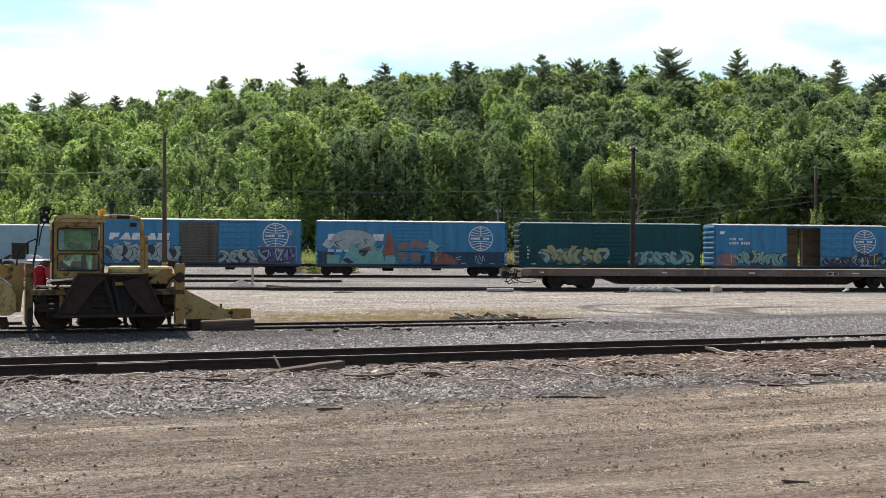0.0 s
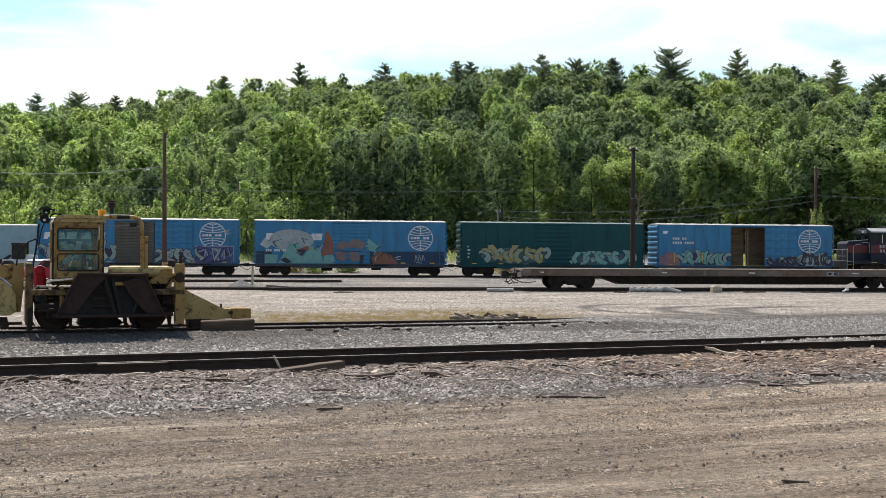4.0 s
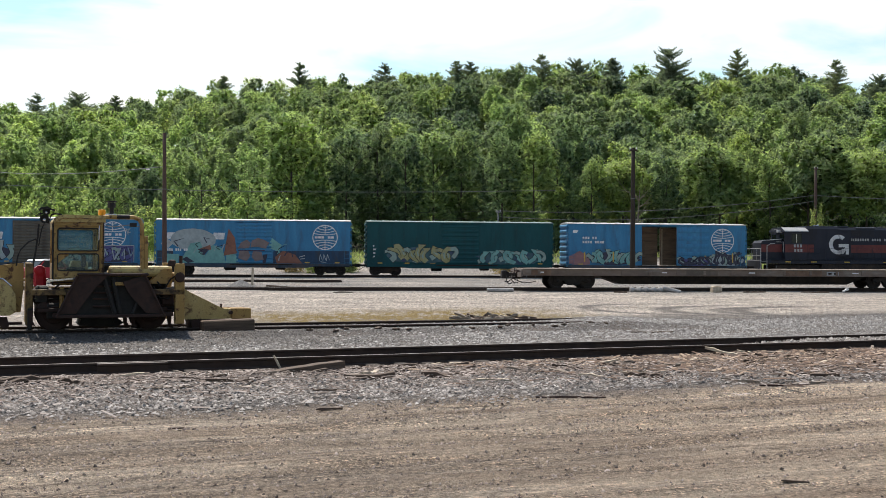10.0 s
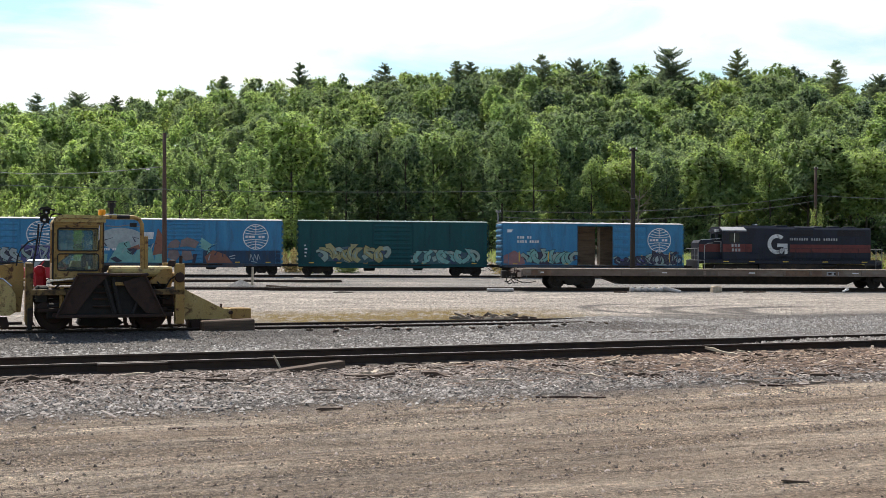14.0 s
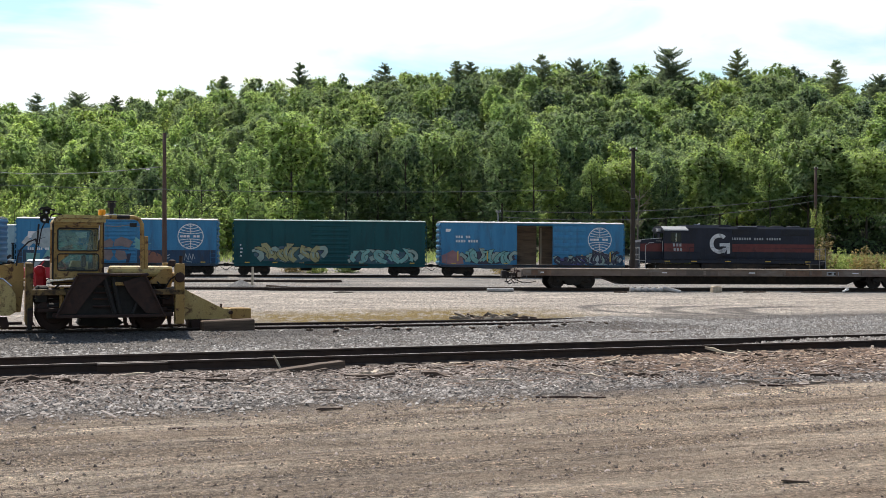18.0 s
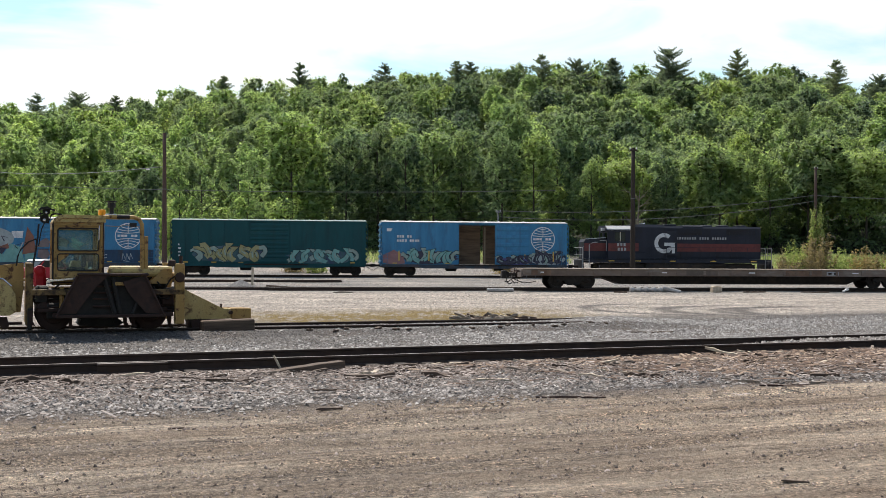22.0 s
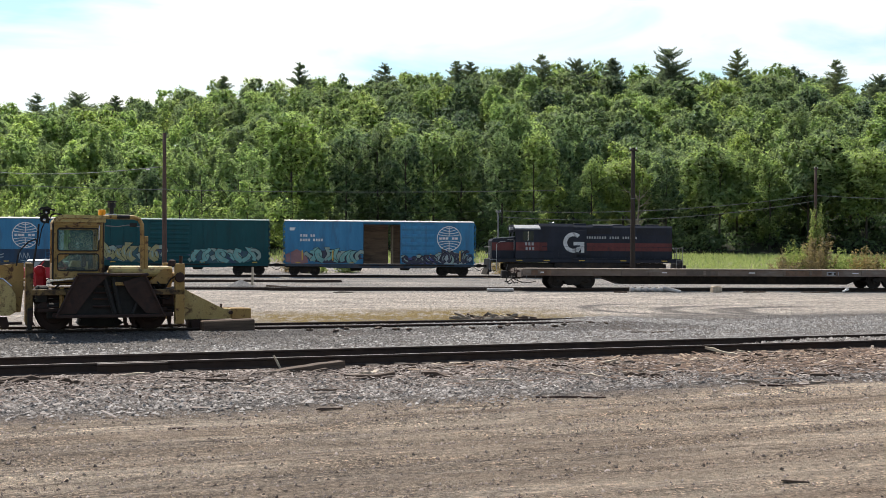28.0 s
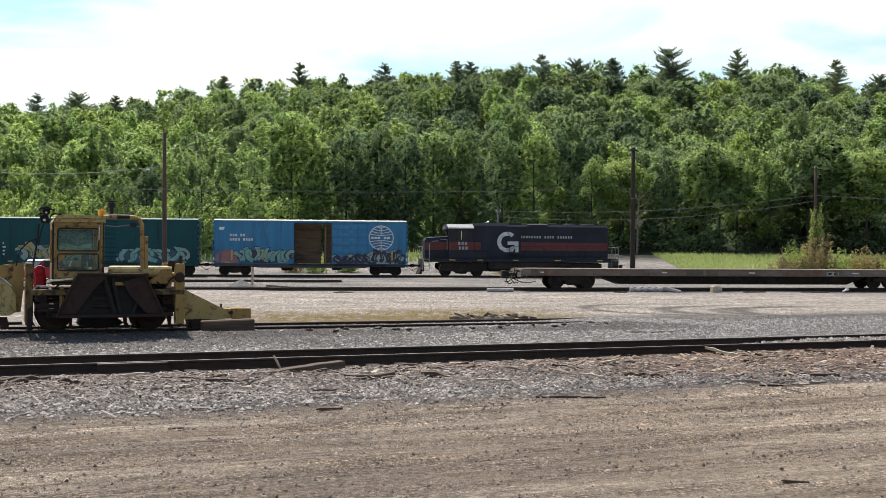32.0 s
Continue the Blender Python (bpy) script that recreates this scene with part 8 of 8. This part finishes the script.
M["pebble"] = island("dirt_crumbs", [(0.0, (0.06, 0.043, 0.032)), (0.6, (0.20, 0.152, 0.116)), (1.0, (0.38, 0.31, 0.25))], 0.9)
M["barkchips"] = island("brown_bark_chips", [(0.0, (0.032, 0.021, 0.017)), (0.45, (0.088, 0.056, 0.045)), (0.8, (0.155, 0.107, 0.089)), (1.0, (0.33, 0.26, 0.228))], 0.9)
M["stonebulk"] = surface("heaped_gravel", (0.11, 0.107, 0.104), (0.24, 0.232, 0.225), 14, 0.9, 0, 1.0, 0.05, grain=18)
heap(-11.2, 63.6, 1.2, 1.0, 0.55, 5)


# ---- ballast and chips ----
def near_xy(u, v):
    return u * math.cos(NT) - v * math.sin(NT), NEAR_Y0 + u * math.sin(NT) + v * math.cos(NT)


def stones(name, u, v, size, label, material, seed, squash=0.75, lift=0.25):
    rng = np.random.default_rng(seed)
    n = len(u)
    x, y = near_xy(u, v)
    z = terrain(x, y) + size * lift
    ring5 = [(math.cos(2 * math.pi * k / 5), math.sin(2 * math.pi * k / 5), -0.25) for k in range(5)]
    base = np.array(ring5 + [(0, 0, 0.9)])
    tri = np.array([(k, (k + 1) % 5, 5) for k in range(5)])
    p = base[None] * rng.uniform(0.6, 1.25, (n, 6, 1)) + rng.normal(size=(n, 6, 3)) * 0.16
    p[:, 5, :2] += rng.normal(size=(n, 2)) * 0.35
    a = rng.uniform(0, 2 * math.pi, n)
    ca, sa = np.cos(a)[:, None], np.sin(a)[:, None]
    p = np.stack([p[:, :, 0] * ca - p[:, :, 1] * sa, p[:, :, 0] * sa + p[:, :, 1] * ca, p[:, :, 2]], 2) * size[:, None, None]
    p[:, :, 2] *= squash
    p += np.stack([x, y, z], 1)[:, None]
    f = (tri[None] + (np.arange(n) * 6)[:, None, None]).reshape(-1, 3)
    tagged(new(name, bulk(name, p.reshape(-1, 3), f, material)), label, "gravel" if "chip" not in name else "wood chips", kind="stuff")


def loose_sticks():
    """Broken sticks and splintered slats strewn along the near rail."""
    rng = random.Random(404)
    for i in range(170):
        u = rng.uniform(-8, 2) if i % 4 == 0 else rng.gauss(5.6, 2.4)
        v = -1.1 - abs(rng.gauss(0, 1.1))
        x, y = near_xy(max(-8.5, min(13, u)), v)
        mt = rng.choice(("wooddark", "tiewood", "tiewood", "wood", "palewood"))
        lump("stick", ground_pose(x, y, 0.03, 0, rng.uniform(-9, 9), 22 + rng.gauss(0, 32)), rng.uniform(0.2, 0.85), rng.uniform(0.03, 0.11), rng.uniform(0.02, 0.06), M[mt],
             {"wood": "grey weathered stick on the gravel", "wooddark": "dark broken stick among wood chips", "tiewood": "brown splintered stick among wood chips", "palewood": "pale splintered stick on the gravel"}[mt], "wood", "scattered wood", 700 + i, 0.5)


def wood_pile():
    """A low heap of split boards and rotten tie ends beside the siding."""
    rng = random.Random(31)
    for i in range(34):
        x = rng.uniform(0.35, 1.9) if i % 3 else rng.uniform(1.7, 2.9)
        mt = ("wood", "palewood", "tiewood", "wood", "wooddark")[i % 5]
        lump("plank", ground_pose(x, 34.2 + rng.gauss(0, 0.28), 0.02, rng.uniform(-15, 15), rng.choice((-1, 1)) * rng.uniform(2, 20), rng.choice((160, 150, 15, 170)) + rng.gauss(0, 16)), rng.uniform(0.3, 1.05), rng.uniform(0.06, 0.17), rng.uniform(0.04, 0.10), M[mt],
             {"wood": "grey weathered board in a broken heap", "palewood": "pale split board in a broken heap", "tiewood": "brown piece of tie in a broken heap", "wooddark": "dark rotten board in a broken heap"}[mt], "wood", "scattered wood", 1200 + i, 0.4)


loose_sticks()
wood_pile()
for i in range(16):
    x = -3.6 + 0.5 * i + 0.16 * math.sin(i * 2.3)
    lump("tie_piece", ground_pose(x + 0.42, 30.2 + 0.384 * x - 1.32 - 0.16 * math.sin(i * 1.7), -0.02, 0, 6 * math.sin(i * 4.1), 60 + 50 * math.sin(i * 3.1)), 0.2 + 0.06 * math.sin(i * 2.9), 0.11 + 0.04 * math.sin(i * 5.0), 0.07 + 0.02 * math.sin(i * 7.0), M["wooddark"], "dark worn end of a broken tie in the ballast", "wood", "broken tie ends", 900 + i, 0.4)


def build_ballast():
    rng = np.random.default_rng(77)
    n = 56000
    u, v = rng.uniform(-9, 14, n), rng.uniform(-6.6, -0.98, n)
    keep = (v > -5.6 + 0.5 * wave(u * 0.8, u * 0.1) + rng.normal(size=n) * 0.25)
    keep &= (rng.uniform(size=n) < np.where(v > -3.4, np.interp(u, [1.0, 5.0], [1.0, 0.3]), 1.0))
    u, v = u[keep], v[keep]
    stones("ballast", u, v, 0.011 + 0.030 * rng.uniform(0, 1, len(u)) ** 1.7, "loose grey ballast stones beside the near track", M["stone"], 78, 0.6)
    n = 8000
    u, v = rng.uniform(-10, 18, n), rng.uniform(-0.65, 0.68, n)
    stones("ballast", u, v, rng.uniform(0.02, 0.045, n), "dark ballast between the rails", M["stone"], 79)
    n = 54000
    u, v = rng.uniform(-13, 20, n), rng.uniform(0.85, 10.5, n)
    keep = rng.uniform(size=n) < np.clip((10.5 - v) / 2.5, 0, 1)
    u, v = u[keep], v[keep]
    size = (0.013 + 0.034 * rng.uniform(0, 1, len(u)) ** 1.7) * np.interp(u, [4, 12], [1.0, 0.8])
    # Dark stones paint in the machine's shadow as well as spilt oil.
    oily_shaded = (u < 1.0 + rng.normal(size=len(u)) * 1.5) & (v > 3.6 + rng.normal(size=len(u)) * 0.8)
    stones("ballast", u[~oily_shaded], v[~oily_shaded], size[~oily_shaded], "grey ballast between the near track and the siding", M["stonepale"], 80, 0.42, 0.15)
    stones("ballast", u[oily_shaded], v[oily_shaded], size[oily_shaded], "ballast beside the parked machine, darkened for oil and its shadow", M["stonedark"], 82, 0.45, 0.15)
    # crumbs of earth and small stones on the dirt road
    n = 28000
    u, v = rng.uniform(-11, 12, n), -5.4 - 8.7 * rng.uniform(0, 1, n) ** 0.8
    lines = rng.choice(np.array([-5.9, -6.4, -6.9, -7.8, -8.4, -9.5, -10.6]), n) + 0.12 * np.sin(u * 0.5) + rng.normal(size=n) * 0.10
    v = np.where(rng.uniform(size=n) < 0.55, lines, v)
    stones("pebbles", u, v, 0.005 + 0.020 * rng.uniform(0, 1, n) ** 3, "small stones and crumbs on the dirt road", M["pebble"], 81, 0.95, 0.1)
    n = 17000
    splinters("wood_chips", rng, np.clip(np.where(rng.uniform(size=n) < 0.65, rng.uniform(-9, 10, n), rng.normal(5.6, 2.6, n)), -9, 15), -1.05 - np.abs(rng.normal(size=n)) * 1.9, M["chips"], "pale splintered wood chips beside the near track")
    n = 9000
    splinters("bark_chips", rng, np.clip(rng.normal(6.4, 2.4, n), -2, 15), -1.05 - np.abs(rng.normal(size=n)) * 1.5, M["barkchips"], "brown broken bark beside the near track", 0.20, 0.040, 0.13)
    n = 16000
    stones("bark_chips", np.clip(rng.normal(6.0, 1.7, n), 1, 13), -1.0 - np.abs(rng.normal(size=n)) * 1.35, 0.010 + 0.024 * rng.uniform(0, 1, n) ** 1.6, "crumbled reddish brown bark spread beside the near track", M["barkchips"], 83, 0.5, 0.45)


def splinters(name, rng, u, v, material, label, longest=0.10, widest=0.024, tilt=0.16):
    """Flat wedge-shaped pieces lying every way."""
    n = len(u)
    x, y = near_xy(u, v)
    L, w = 0.015 + longest * rng.uniform(0, 1, n) ** 3, rng.uniform(0.008, widest, n)
    a = rng.uniform(0, math.pi, n)
    t = rng.normal(size=n) * tilt
    z = terrain(x, y) + 0.03 + rng.uniform(0, 0.03, n)
    d = np.stack([np.cos(a) * np.cos(t), np.sin(a) * np.cos(t), np.sin(t)], 1) * L[:, None]
    s = np.stack([-np.sin(a), np.cos(a), np.zeros(n)], 1) * w[:, None]
    hgt = np.array([0, 0, 1.0])[None] * w[:, None] * 0.6
    c = np.stack([x, y, z], 1)
    p = np.stack([c - d - s, c - d + s, c + d + s * 0.5, c + d - s * 0.5, c - d * 0.8 + hgt, c + d * 0.8 + hgt], 1)
    tri = np.array([(0, 3, 5), (0, 5, 4), (1, 4, 5), (1, 5, 2), (0, 4, 1), (3, 2, 5)])
    f = (tri[None] + (np.arange(n) * 6)[:, None, None]).reshape(-1, 3)
    tagged(new(name, bulk(name, p.reshape(-1, 3), f, material)), label, "wood chips", kind="stuff")


build_ballast()


# ---- what moves ----
TRACK_AT = [(0.0, 37.70), (1.0, 36.41), (2.0, 35.13), (3.0, 33.84), (3.5, 33.19), (4.5, 31.86), (5.5, 30.52), (6.5, 29.18), (8.0, 27.19), (9.0, 25.84), (10.0, 24.46), (11.0, 23.03),
            (12.0, 21.60), (13.0, 20.17), (14.0, 18.71), (14.5, 17.97), (15.5, 16.57), (16.5, 15.22), (17.5, 13.99), (19.0, 12.16), (20.0, 10.93), (21.0, 9.66), (22.0, 8.35), (23.0, 7.01),
            (24.0, 5.65), (25.0, 4.29), (25.5, 3.62), (26.5, 2.28), (27.5, 0.92), (28.5, -0.51), (29.5, -1.95), (30.5, -3.39), (31.5, -4.85), (32.0, -5.59)]
TRAIN = ((car_blue_a, -57.95), (car_blue_b, -40.53), (car_green, -23.12), (car_open, -5.75), (loco, 12.2))


def along_at(t):
    for (t0, s0), (t1, s1) in zip(TRACK_AT, TRACK_AT[1:]):
        if t <= t1:
            return s0 + (s1 - s0) * (t - t0) / (t1 - t0)
    return TRACK_AT[-1][1]


def motions():
    for thing, off in TRAIN:
        walk(thing, [(t, line_pose(99.2, 0.13, s + off, 0.17)) for t, s in TRACK_AT])
    times = [round(0.4 * k, 2) for k in range(81)]
    for wheel, x in SPIN:
        walk(wheel, [(t, Matrix.Translation((x, 0, 0.42)) @ Matrix.Rotation((along_at(t) - along_at(0.0)) / 0.42, 4, "Y")) for t in times])


motions()
